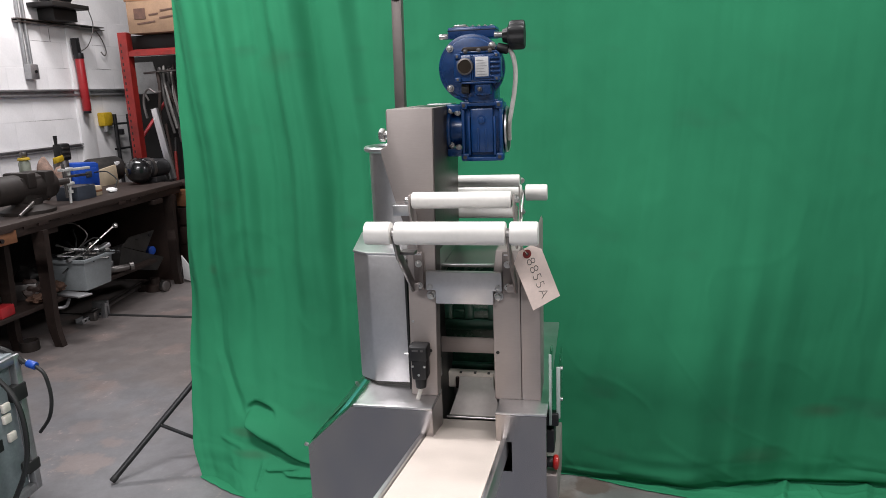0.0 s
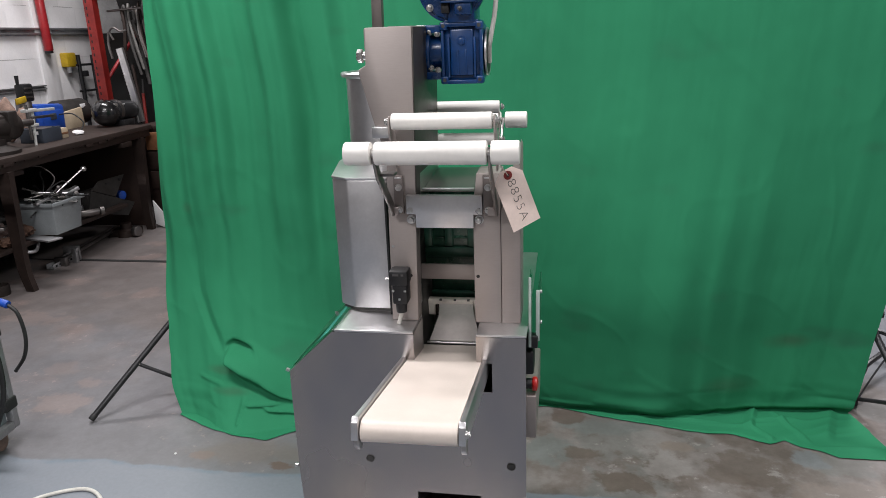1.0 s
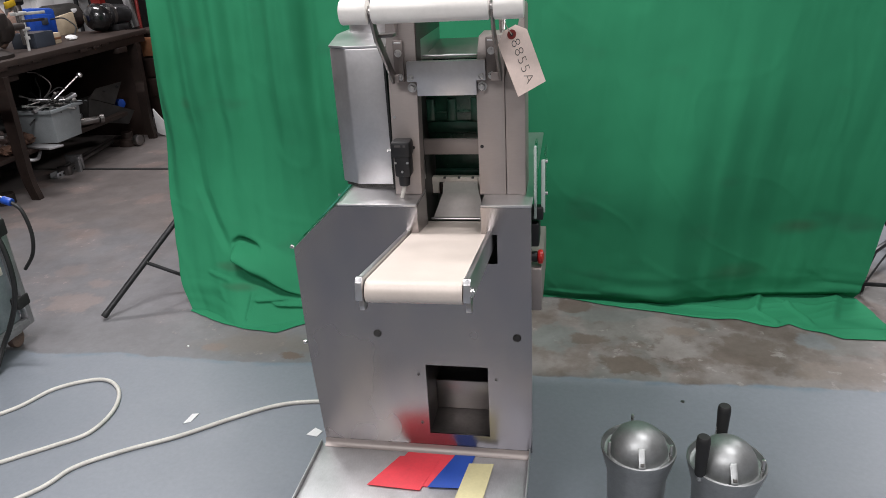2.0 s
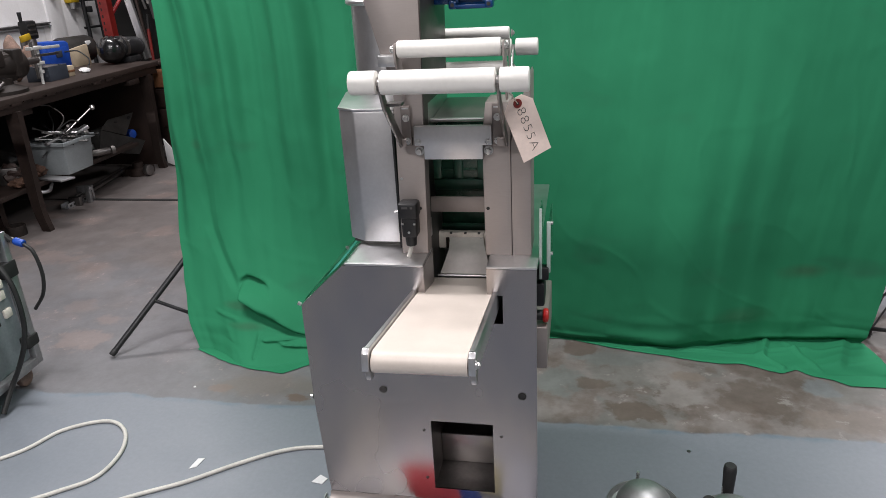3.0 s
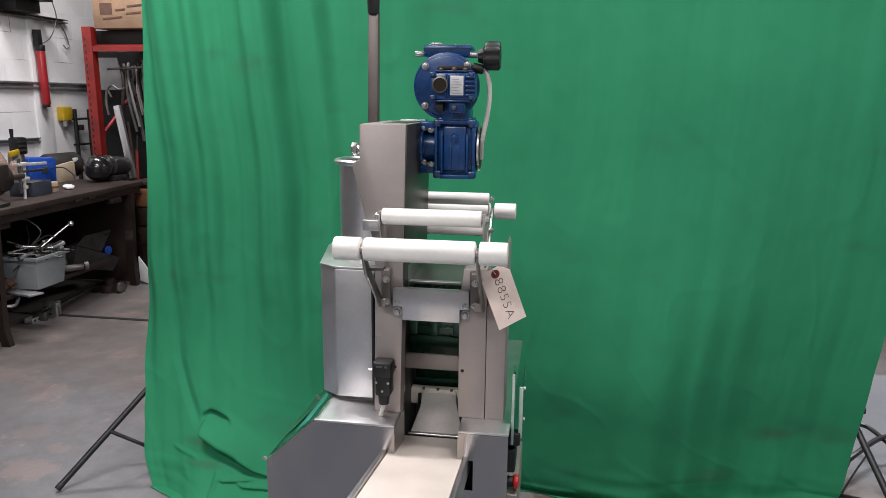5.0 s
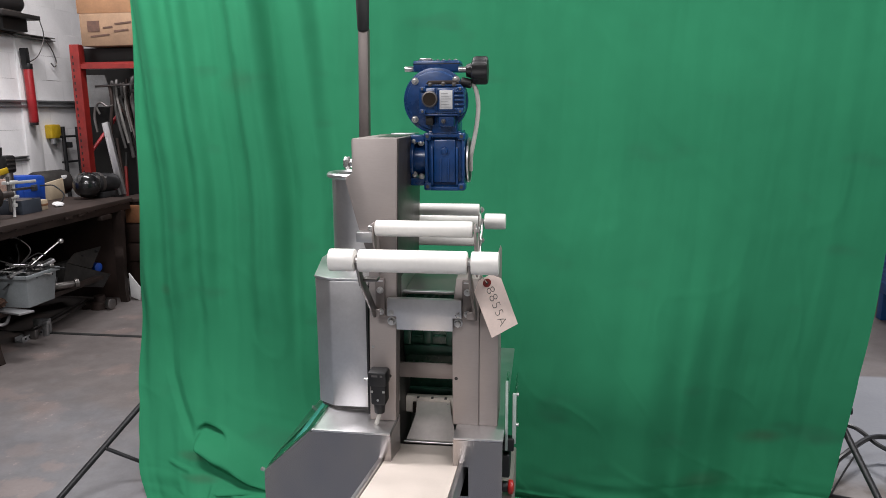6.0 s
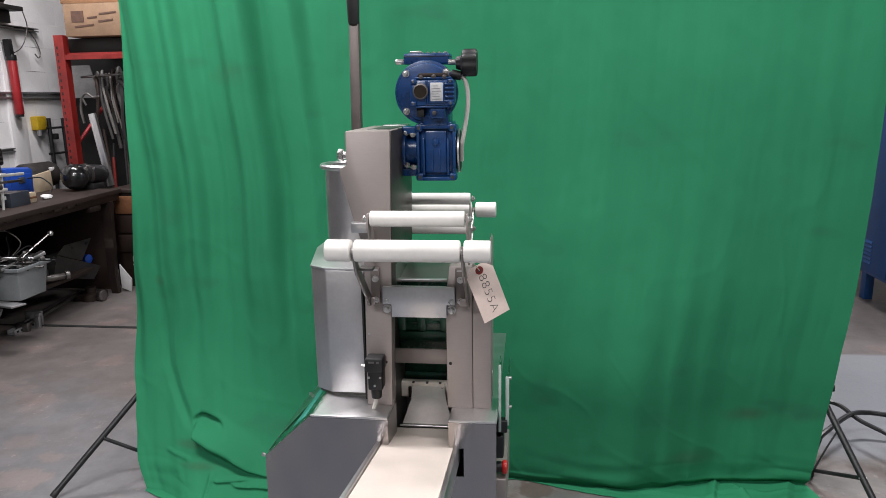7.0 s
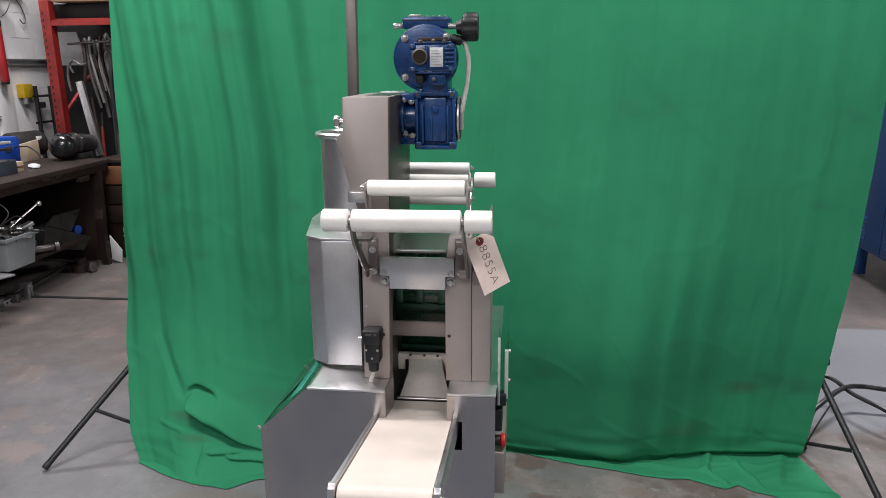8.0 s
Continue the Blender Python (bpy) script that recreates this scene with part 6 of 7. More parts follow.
def base_body():
    bm = bm_new()
    back = 0.56
    left = [(-0.297, 0.20), (-0.309, 0.474), (-0.3075, 0.702), (-0.203, 0.800)]
    # side sheets, back, bottom
    prism(bm, left + [(-0.207, 0.796), (-0.3045, 0.700), (-0.306, 0.474), (-0.294, 0.20)], 0.0042, back)
    box(bm, 0.162, 0.194, 0.0042, 0.0082, 0.20, 0.797)
    box(bm, 0.150, 0.154, 0.0042, back, 0.20, 0.797)
    box(bm, -0.30, 0.154, back, back + 0.004, 0.20, 0.797)
    part("side_panel", bm, STEEL, MACHINE)
    top_l = prism(bm_new(), [(-0.2015, -0.0015), (-0.034, -0.0015), (-0.034, 0.098), (-0.0610, 0.098), (-0.0610, back), (-0.2015, back)], 0.7975, 0.803, "z", 0.0022)
    part("top_plate", top_l, STEEL_LIGHT, MACHINE, "bright stainless top plate")
    part("top_plate", box(bm_new(), 0.0945, 0.1955, -0.0015, back, 0.7975, 0.803, 0.0022), STEEL_LIGHT, MACHINE, "bright stainless top plate")
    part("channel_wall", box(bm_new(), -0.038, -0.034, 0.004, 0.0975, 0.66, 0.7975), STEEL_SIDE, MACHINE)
    # darker steel stands in for shade inside the belt channel
    part("channel_wall", box(bm_new(), 0.0945, 0.0985, 0.004, 0.34, 0.66, 0.7975), STEEL_DARK, MACHINE)
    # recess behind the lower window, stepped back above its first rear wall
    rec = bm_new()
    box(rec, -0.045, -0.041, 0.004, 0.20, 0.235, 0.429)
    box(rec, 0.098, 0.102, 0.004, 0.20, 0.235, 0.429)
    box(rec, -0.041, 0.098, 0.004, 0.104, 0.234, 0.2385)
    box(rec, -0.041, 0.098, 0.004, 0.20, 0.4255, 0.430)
    # the recess's shade is put into its darker steel colour
    part("recess", rec, STEEL_DARK, MACHINE, "window recess, shade put into its darker steel")
    part("upper_wall", box(bm_new(), -0.045, 0.102, 0.20, 0.204, 0.234, 0.43), STEEL, MACHINE)
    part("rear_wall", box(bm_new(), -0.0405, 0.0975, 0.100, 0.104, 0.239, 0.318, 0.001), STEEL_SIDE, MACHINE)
    part("ledge", box(bm_new(), -0.0405, 0.0975, 0.1045, 0.1995, 0.314, 0.318, 0.001), STEEL_DARK, MACHINE)
    part("ledge", box(bm_new(), -0.020, 0.0975, 0.16, 0.1995, 0.345, 0.352, 0.002), STEEL, MACHINE)
    for x in (0.012, 0.022, 0.034):
        part("screw", rod(bm_new(), (x, 0.155, 0.349), (x, 0.160, 0.349), 0.003, sides=10), ZINC, MACHINE)
    # plinth and tray
    part("plinth", box(bm_new(), -0.29, 0.150, 0.01, 0.55, 0.03, 0.20, 0.003), STEEL_DARK, MACHINE)
    for x in (-0.25, 0.12):
        for y in (0.06, 0.50):
            part("foot", rod(bm_new(), (x, y, 0.0), (x, y, 0.03), 0.022, sides=18, bevel=0.003), RUBBER, MACHINE)
    tr = bm_new()
    box(tr, -0.312, 0.190, -0.36, -0.001, 0.186, 0.189, 0.0008)
    box(tr, -0.312, -0.309, -0.36, -0.001, 0.189, 0.199, 0.0008)
    box(tr, 0.187, 0.190, -0.36, -0.001, 0.189, 0.212, 0.0008)
    box(tr, -0.309, 0.187, -0.36, -0.357, 0.189, 0.199, 0.0008)
    t = part("drip_tray", tr, TRAY_STEEL, MACHINE, "bright stainless drip tray")
    for x in (-0.26, 0.14):
        part("tray_leg", box(bm_new(), x - 0.01, x + 0.01, -0.34, -0.32, 0.0, 0.186, 0.002), STEEL, t)
    cove = [(-0.0006, 0.206)]
    for k in range(9):
        a = math.pi / 2 * k / 8
        cove.append((-0.0012 - 0.012 * (1 - math.cos(a)), 0.2025 - 0.0125 * math.sin(a)))
    cove += [(-0.0132, 0.1893), (-0.0006, 0.1893)]
    part("cove", prism(bm_new(), cove, -0.300, 0.1865, "x"), STEEL_WARM, t, "folded steel cove")


base_body()


def slope_guard():
    """The clear sheet with a teal film strip that covers the slanted shoulder."""
    d = Vector((-0.1045, 0.0, -0.098)).normalized()
    n = Vector((-0.098, 0.0, 0.1045)).normalized()
    top = Vector((-0.2005, 0.0, 0.803))
    m = Matrix((
        (d.x, 0, n.x, top.x),
        (0, 1, 0, 0),
        (d.z, 0, n.z, top.z),
        (0, 0, 0, 1),
    ))
    bm = box(bm_new(), -0.006, 0.140, 0.006, 0.310, 0.0012, 0.0034, 0.0006)
    bmesh.ops.transform(bm, verts=bm.verts, matrix=m)
    g = part("shoulder_guard", bm, ACRYLIC, MACHINE, "clear plastic guard over the slanted shoulder")
    bm = box(bm_new(), 0.018, 0.060, 0.014, 0.26, 0.0036, 0.0044, 0.0003)
    bmesh.ops.transform(bm, verts=bm.verts, matrix=m)
    part("teal_film", bm, TEAL, g, "glossy teal film strip")
    bm = hex_bolt(bm_new(), m @ Vector((0.132, 0.300, 0.0034)), n, 0.0028, 0.003)
    part("bolt", bm, ZINC, g)


slope_guard()


def conveyor():
    """The inclined cream belt that carries the portions out to the front."""
    inc = math.atan2(0.186, 1.0)
    m = pose(0.0275, 0.0, 0.7472) @ pose(0, 0, 0, -math.degrees(inc), 0, 1.0)
    L, back = 0.362, 0.150
    r = 0.019
    hw = 0.0765

    def lay(bm):
        bmesh.ops.transform(bm, verts=bm.verts, matrix=m)
        return bm

    # belt loop in (y, z), from the tail round the nose
    outline = []
    for k in range(13):
        a = math.pi / 2 + math.pi * k / 12
        outline.append((-L + r + r * math.cos(a), -0.006 - r + r * math.sin(a)))
    for k in range(13):
        a = -math.pi / 2 + math.pi * k / 12
        outline.append((back - r + r * math.cos(a), -0.006 - r + r * math.sin(a)))
    conv = part("conveyor_belt", lay(prism(bm_new(), outline, -hw, hw, "x")), BELT, MACHINE, "cream endless conveyor belt")
    for s in (-1, 1):
        x0, x1 = sorted((s * (hw + 0.0025), s * (hw + 0.0115)))
        part("belt_frame", lay(prism(bm_new(), [(-L + 0.010, 0.0), (back, 0.0), (back, -0.046), (-L + 0.060, -0.046), (-L + 0.035, -0.036), (-L + 0.010, -0.036)], x0, x1, "x", 0.0015)), STEEL_LIGHT, conv, "bright steel belt side frame")
        x2, x3 = sorted((s * (hw + 0.0022), s * (hw + 0.0135)))
        part("nose_bracket", lay(prism(bm_new(), [(-L - 0.003, -0.007), (-L + 0.004, 0.0006), (-L + 0.0098, 0.0006), (-L + 0.0098, -0.036), (-L - 0.003, -0.036)], x2, x3, "x", 0.0010)), STEEL_LIGHT, conv, "bright steel end plate")
        x4, x5 = sorted((s * (hw + 0.004), s * (hw + 0.0125)))
        part("nose_tab", lay(prism(bm_new(), [(-L + 0.012, -0.0365), (-L + 0.034, -0.0365), (-L + 0.034, -0.058), (-L + 0.018, -0.058), (-L + 0.012, -0.050)], x4, x5, "x", 0.0010)), STEEL, conv)
    p = m @ Vector((hw + 0.0136, -L + 0.004, -0.020))
    part("axle_bolt", hex_bolt(bm_new(), p, m.to_3x3() @ Vector((1, 0, 0)), 0.0060, 0.005), ZINC, conv)
    part("nose_roller", lay(rod(bm_new(), (-hw, -L + r, -0.006 - r), (hw, -L + r, -0.006 - r), r - 0.0025, sides=24)), STEEL_DARK, conv)
    # edge bar and chute behind the belt
    part("tail_bar", rod(bm_new(), (-0.0335, 0.136, 0.7200), (0.094, 0.136, 0.7200), 0.0026, sides=12), STEEL_LIGHT, MACHINE)
    ch = bm_new()
    made = bmesh.new()
    rows = []
    for left, right, y, z in ((-0.029, 0.086, 0.142, 0.722), (-0.0235, 0.076, 0.172, 0.739), (-0.018, 0.066, 0.200, 0.756), (-0.021, 0.060, 0.226, 0.763), (-0.022, 0.056, 0.2485, 0.771)):
        rows.append([made.verts.new(p) for p in ((left, y, z), (right, y, z), (right, y + 0.002, z - 0.004), (left, y + 0.002, z - 0.004))])
    for q, r in zip(rows, rows[1:]):
        for k in range(4):
            made.faces.new((q[k], q[(k + 1) % 4], r[(k + 1) % 4], r[k]))
    made.faces.new(rows[0])
    made.faces.new(list(reversed(rows[-1])))
    join(ch, made)
    part("chute", ch, CHUTE, MACHINE, "sloping stainless chute plate")
    blk = part("scraper_block", box(bm_new(), -0.0515, 0.1135, 0.251, 0.272, 0.738, 0.778, 0.003), IVORY, MACHINE, "ivory plastic scraper block")
    part("block_step", box(bm_new(), -0.022, 0.056, 0.2455, 0.251, 0.764, 0.7795, 0.002), IVORY, blk)
    for x in (-0.028, 0.052):
        part("block_post", rod(bm_new(), (x, 0.243, 0.742), (x, 0.243, 0.768), 0.0042, sides=10), BENCH, blk, "rusty round post")
    for x in (-0.020, 0.014, 0.046):
        part("block_notch", box(bm_new(), x - 0.003, x + 0.003, 0.2449, 0.2520, 0.7765, 0.7802, 0.0005), INSIDE, blk)
    part("trip_strip", box(bm_new(), -0.0515, -0.0495, 0.168, 0.180, 0.800, 0.842, 0.0008), STEEL_LIGHT, MACHINE, "thin bright trip strip")


conveyor()


def tower():
    front, back = 0.025, 0.275
    # left column and mast head are one folded box
    mast = [(-0.0768, 1.06), (-0.0211, 1.06), (-0.0135, 1.396), (-0.101, 1.396), (-0.1035, 1.3925), (-0.1040, 1.329), (-0.1175, 1.3215), (-0.1175, 1.311), (-0.0945, 1.222), (-0.0745, 1.16), (-0.0765, 1.08)]
    foot = [(-0.0805, 0.8194), (-0.0266, 0.8194), (-0.0211, 1.0595), (-0.0762, 1.0595)]
    part("column", prism(bm_new(), foot, front, 0.062, "y", 0.0012), STEEL_WARM, MACHINE, "stainless column plate")
    for x, y0 in ((-0.047, 0.062), (0.118, 0.105)):
        part("inner_web", box(bm_new(), x - 0.004, x + 0.004, y0, back, 0.680, 1.0595), INSIDE, MACHINE, "inner web plate, shade put into its dark colour")
    part("mast", prism(bm_new(), mast, front, back, "y", 0.0018), STEEL_WARM, MACHINE, "tall folded stainless mast with grey brushed face")
    # the mast's shaded side is put into this sheet's dark colour
    part("mast_side", prism(bm_new(), [(-0.0208, 1.064), (-0.0188, 1.064), (-0.0112, 1.395), (-0.0132, 1.395)], front + 0.003, back - 0.002, "y", 0.0006), STEEL_SHADE, MACHINE, "mast side sheet, darkened as the mast's shaded side")
    part("mast_liner", box(bm_new(), -0.066, -0.020, 0.06, 0.22, 1.394, 1.3972, 0.001), STEEL_DARK, MACHINE)
    rim = bm_new()
    box(rim, -0.068, -0.014, 0.225, 0.2748, 1.390, 1.3995, 0.001)
    part("mast_rim", rim, STEEL_LIGHT, MACHINE)
    part("mast_ledge", box(bm_new(), -0.094, -0.060, 0.004, 0.027, 1.196, 1.217, 0.002), STEEL_LIGHT, MACHINE)
    # right column of two plates with a seam
    r1 = prism(bm_new(), [(0.0915, 0.8194), (0.1445, 0.8194), (0.1445, 1.125), (0.0995, 1.125), (0.0915, 1.06)], front, 0.105, "y", 0.0012)
    part("right_column", r1, STEEL_WARM, MACHINE, "stainless column plate")
    r2 = prism(bm_new(), [(0.1455, 0.8194), (0.1826, 0.8194), (0.1830, 1.168), (0.1800, 1.176), (0.1455, 1.05)], front + 0.001, 0.120, "y", 0.0012)
    part("right_column", r2, STEEL_WARM, MACHINE, "stainless column plate")
    for x, z, rr in ((-0.037, 0.917, 0.0035), (0.099, 0.918, 0.0035), (-0.0705, 0.978, 0.0028)):
        part("pin_hole", rod(bm_new(), (x, front - 0.0006, z), (x, front + 0.004, z), rr, sides=14), BLACK if rr > 0.003 else ZINC, MACHINE)
    # cross plate with its bolts
    cp = part("cross_plate", prism(bm_new(), [(-0.019, 1.020), (0.0940, 1.020), (0.0940, 1.047), (0.1115, 1.047), (0.1115, 1.084), (-0.0370, 1.084), (-0.0370, 1.047), (-0.019, 1.047)], 0.012, 0.024, "y", 0.0014), STEEL_LIGHT, MACHINE, "pale blasted stainless cross plate")
    for x in (-0.0305, 0.1035):
        part("cross_bolt", hex_bolt(bm_new(), (x, 0.0245, 1.034), (0, -1, 0), 0.0062, 0.011), ZINC, cp)
        part("cross_bolt", hex_bolt(bm_new(), (x + 0.001, 0.0125, 1.0545), (0, -1, 0), 0.0045, 0.004), ZINC, cp)
    # top tray between the columns
    part("top_tray", prism(bm_new(), [(0.074, 1.0805), (0.268, 1.0925), (0.268, 1.0905), (0.074, 1.0785)], -0.0165, 0.0905, "x", 0.0006), STEEL_SIDE, MACHINE, "shiny sheet over the forming plate")
    part("tray_wall", box(bm_new(), -0.0200, -0.0172, 0.064, 0.270, 1.062, 1.118, 0.001), STEEL, MACHINE)
    part("tray_bar", box(bm_new(), -0.0150, 0.0905, 0.060, 0.072, 1.0842, 1.0882, 0.0012), STEEL_LIGHT, MACHINE)
    # dark floor painted in for the shade of this gap
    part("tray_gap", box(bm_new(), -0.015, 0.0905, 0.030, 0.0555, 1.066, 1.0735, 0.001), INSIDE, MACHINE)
    part("tray_strip", box(bm_new(), -0.022, 0.092, 0.0245, 0.0290, 1.079, 1.083, 0.001), STEEL_LIGHT, MACHINE)
    # inner cross bars and the forming plate
    part("inner_bar", box(bm_new(), -0.0428, 0.1138, 0.150, 0.158, 0.866, 0.900, 0.0015), STEEL_WARM, MACHINE)
    pl = part("forming_plate", box(bm_new(), -0.0428, 0.1138, 0.206, 0.216, 0.870, 1.060, 0.001), MOULD, MACHINE, "dark green plastic forming plate")
    for x0, x1, z0, z1 in ((-0.0428, -0.0245, 0.926, 0.975), (0.003, 0.0225, 0.926, 0.975), (0.0545, 0.080, 0.926, 0.975), (-0.0428, 0.080, 0.901, 0.926)):
        part("pocket_frame", box(bm_new(), x0, x1, 0.198, 0.206, z0, z1, 0.003), MOULD_EDGE, pl)
    for x0, x1 in ((-0.0235, 0.002), (0.0235, 0.0535)):
        part("pocket_shelf", box(bm_new(), x0, x1, 0.200, 0.206, 0.944, 0.949, 0.002), MOULD, pl)
    # opaque greens stand in for the curtain seen through a clear guard
    bg = part("back_guard", box(bm_new(), -0.0428, 0.1138, 0.268, 0.272, 0.778, 0.884, 0.001), MOULD, MACHINE, "opaque back guard, coloured as the curtain seen through it")
    part("guard_lip", box(bm_new(), -0.0428, 0.1138, 0.254, 0.268, 0.779, 0.799, 0.003), MOULD_EDGE, bg)


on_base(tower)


def arm(bm, y0, z0, y1, z1, x, w, t=0.004):
    """A flat bar on edge between two places of the (y, z) plane."""
    d = Vector((y1 - y0, z1 - z0)).normalized()
    n = Vector((-d.y, d.x)) * w / 2
    e = d * w * 0.35
    prism(bm, [(y0 - n.x, z0 - n.y), (y0 - n.x * 0.4 - e.x, z0 - n.y * 0.4 - e.y), (y0 + n.x * 0.4 - e.x, z0 + n.y * 0.4 - e.y), (y0 + n.x, z0 + n.y), (y1 + n.x, z1 + n.y), (y1 + n.x * 0.4 + e.x, z1 + n.y * 0.4 + e.y), (y1 - n.x * 0.4 + e.x, z1 - n.y * 0.4 + e.y), (y1 - n.x, z1 - n.y)], x - t / 2, x + t / 2, "x", 0.0008)
    return bm


def roller(x0, x1, y, z, r, label=""):
    ob = part("roller", rod(bm_new(), (x0, y, z), (x1, y, z), r, sides=36, bevel=0.0025), DELRIN, MACHINE, label)
    return ob


def film_rollers():
    y1, z1 = -0.111, 1.186
    for a, b in ((-0.112, -0.065), (-0.058, 0.136), (0.143, 0.191)):
        roller(a, b, y1, z1, 0.0203, "white plastic film roller")
    part("roller_axle", rod(bm_new(), (-0.066, y1, z1), (0.144, y1, z1), 0.006, sides=14), STEEL, MACHINE)
    # angled brackets bolted to the columns, with arms out to the front roller
    for x, s in ((-0.0615, -1), (0.1395, 1)):
        bx = -0.0515 if s < 0 else 0.122
        plate = part("arm_bracket", box(bm_new(), bx - 0.0095, bx + 0.0095, 0.0150, 0.0215, 1.046, 1.123, 0.0018), STEEL_BRACKET, MACHINE, "bolted roller bracket")
        part("bracket_slot", box(bm_new(), bx - 0.0065, bx + 0.0065, 0.0143, 0.0152, 1.1165, 1.1195, 0.0006), STEEL_LIGHT, plate)
        for z in (1.0555, 1.0995):
            part("bracket_bolt", hex_bolt(bm_new(), (bx + 0.0005, 0.0150, z), (0, -1, 0), 0.0048, 0.006), ZINC, plate)
        bm = arm(bm_new(), 0.010, 1.054, -0.090, 1.146, x, 0.021, 0.005)
        arm(bm, -0.086, 1.139, y1, z1, x, 0.021, 0.0048)
        part("roller_arm", bm, STEEL_DARK, MACHINE, "dark flat roller arm")
        part("arm_foot", box(bm_new(), min(x, bx), max(x, bx), 0.006, 0.0150, 1.047, 1.061, 0.001), STEEL_WARM, MACHINE)
        part("axle_collar", rod(bm_new(), (x - 0.0035, y1, z1), (x + 0.0035, y1, z1), 0.0095, sides=20, bevel=0.001), STEEL, MACHINE)
    part("arm_tie", box(bm_new(), -0.0600, -0.0330, -0.084, -0.060, 1.1400, 1.1460, 0.0012), STEEL_DARK, MACHINE)
    # second roller before the mast
    y2, z2 = -0.016, 1.229
    roller(-0.049, 0.136, y2, z2, 0.0153, "slim white plastic film roller")
    part("roller_axle", rod(bm_new(), (-0.058, y2, z2), (0.146, y2, z2), 0.0042, sides=12), ZINC, MACHINE)
    for x in (-0.0535, 0.1405):
        bm = bm_new()
        prism(bm, [(y2 - 0.009, z2 + 0.010), (y2 + 0.009, z2 + 0.010), (0.026, 1.19), (0.026, 1.13), (0.016, 1.13), (y2 - 0.009, z2 - 0.02)], x - 0.0018, x + 0.0018, "x", 0.0006)
        part("roller_plate", bm, STEEL_WARM, MACHINE)
        part("axle_nut", hex_bolt(bm_new(), (x + (0.002 if x > 0 else -0.002), y2, z2), (1 if x > 0 else -1, 0, 0), 0.006, 0.007), ZINC, MACHINE)
    # the same set at the back
    y3, z3 = 0.380, 1.1835
    for a, b in ((-0.093, -0.052), (-0.046, 0.1164), (0.1261, 0.1767)):
        roller(a, b, y3, z3, 0.0190, "white plastic film roller")
    part("roller_axle", rod(bm_new(), (-0.052, y3, z3), (0.128, y3, z3), 0.006, sides=14), STEEL, MACHINE)
    roller(-0.033, 0.1195, 0.310, 1.2210, 0.0140, "slim white plastic film roller")
    roller(-0.038, 0.1125, 0.319, 1.1480, 0.0142, "slim white plastic film roller")
    for x in (-0.049, 0.1212):
        bm = arm(bm_new(), 0.262, 1.075, y3, z3, x, 0.018)
        part("roller_arm", bm, STEEL, MACHINE)
        plate = prism(bm_new(), [(0.301, 1.231), (0.319, 1.231), (0.328, 1.150), (0.318, 1.137), (0.290, 1.08), (0.262, 1.06), (0.262, 1.09), (0.300, 1.150)], x - 0.0042, x - 0.0022, "x", 0.0006)
        part("roller_plate", plate, STEEL_WARM, MACHINE)
        for yy, zz in ((0.310, 1.2210), (0.319, 1.1480)):
            part("axle_nut", hex_bolt(bm_new(), (x + (0.0025 if x > 0 else -0.0045), yy, zz), (1 if x > 0 else -1, 0, 0), 0.0055, 0.005), ZINC, MACHINE)


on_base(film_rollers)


def left_housing():
    """Faceted cover beside the mast, with the filling tube standing on it."""
    plan = [(-0.0970, 0.10), (-0.183, 0.10), (-0.221, 0.124), (-0.262, 0.31), (-0.262, 0.45), (-0.20, 0.52), (-0.0970, 0.52)]
    bm = bm_new()
    prism(bm, plan, 0.811, 1.096, "z", 0.004)
    h = part("pump_housing", bm, STEEL_LIGHT, MACHINE, "faceted pale stainless pump housing")
    part("housing_lid", prism(bm_new(), [(-0.0960, 0.0985), (-0.1838, 0.0985), (-0.2225, 0.1232), (-0.2635, 0.309), (-0.2635, 0.451), (-0.201, 0.5215), (-0.0960, 0.5215)], 1.096, 1.101, "z", 0.0015), STEEL_LIGHT, h)
    # dark inset and black strip added as the shade in the housing's gaps
    part("foot_gap_shade", prism(bm_new(), [(-0.10, 0.108), (-0.180, 0.106), (-0.216, 0.129), (-0.257, 0.312), (-0.257, 0.44), (-0.10, 0.50)], 0.803, 0.811, "z"), INSIDE, h)
    part("edge_gap_shade", box(bm_new(), -0.0965, -0.0925, 0.070, 0.112, 0.811, 1.09), BLACK, h, "black strip added as shade in the gap")
    tube_bm = lathe(bm_new(), (-0.176, 0.38, 0), [(0.0745, 1.101), (0.0745, 1.288), (0.0830, 1.2895), (0.0868, 1.2935), (0.0868, 1.2985), (0.0835, 1.3025), (0.0745, 1.3025), (0.0710, 1.298), (0.070, 1.27), (0.070, 1.12), (0, 1.12)], "z", 48)
    part("filling_tube", tube_bm, STEEL_LIGHT, MACHINE, "round stainless filling tube with flared rim")


left_housing()


def lever():
    bm = prism(bm_new(), [(-0.1490, 1.25), (-0.1265, 1.25), (-0.1203, 1.625), (-0.1417, 1.625)], 0.247, 0.268, "y", 0.0015)
    l = part("lever_bar", bm, STEEL_BRACKET, MACHINE, "flat stainless lever bar")
    part("grip", lathe(bm_new(), (-0.131, 0.251, 0), [(0.0105, 1.618), (0.0125, 1.622), (0.0145, 1.68), (0.0155, 1.73), (0.0135, 1.75), (0, 1.754)], "z", 22), RUBBER, l, "black rubber grip")
    pv = rod(bm_new(), (-0.124, 0.075, 1.345), (-0.103, 0.075, 1.345), 0.0085, sides=20, bevel=0.001)
    rod(pv, (-0.132, 0.075, 1.345), (-0.121, 0.075, 1.345), 0.0130, sides=6, bevel=0.001)
    part("pivot_bolt", pv, ZINC, MACHINE)


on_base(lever)


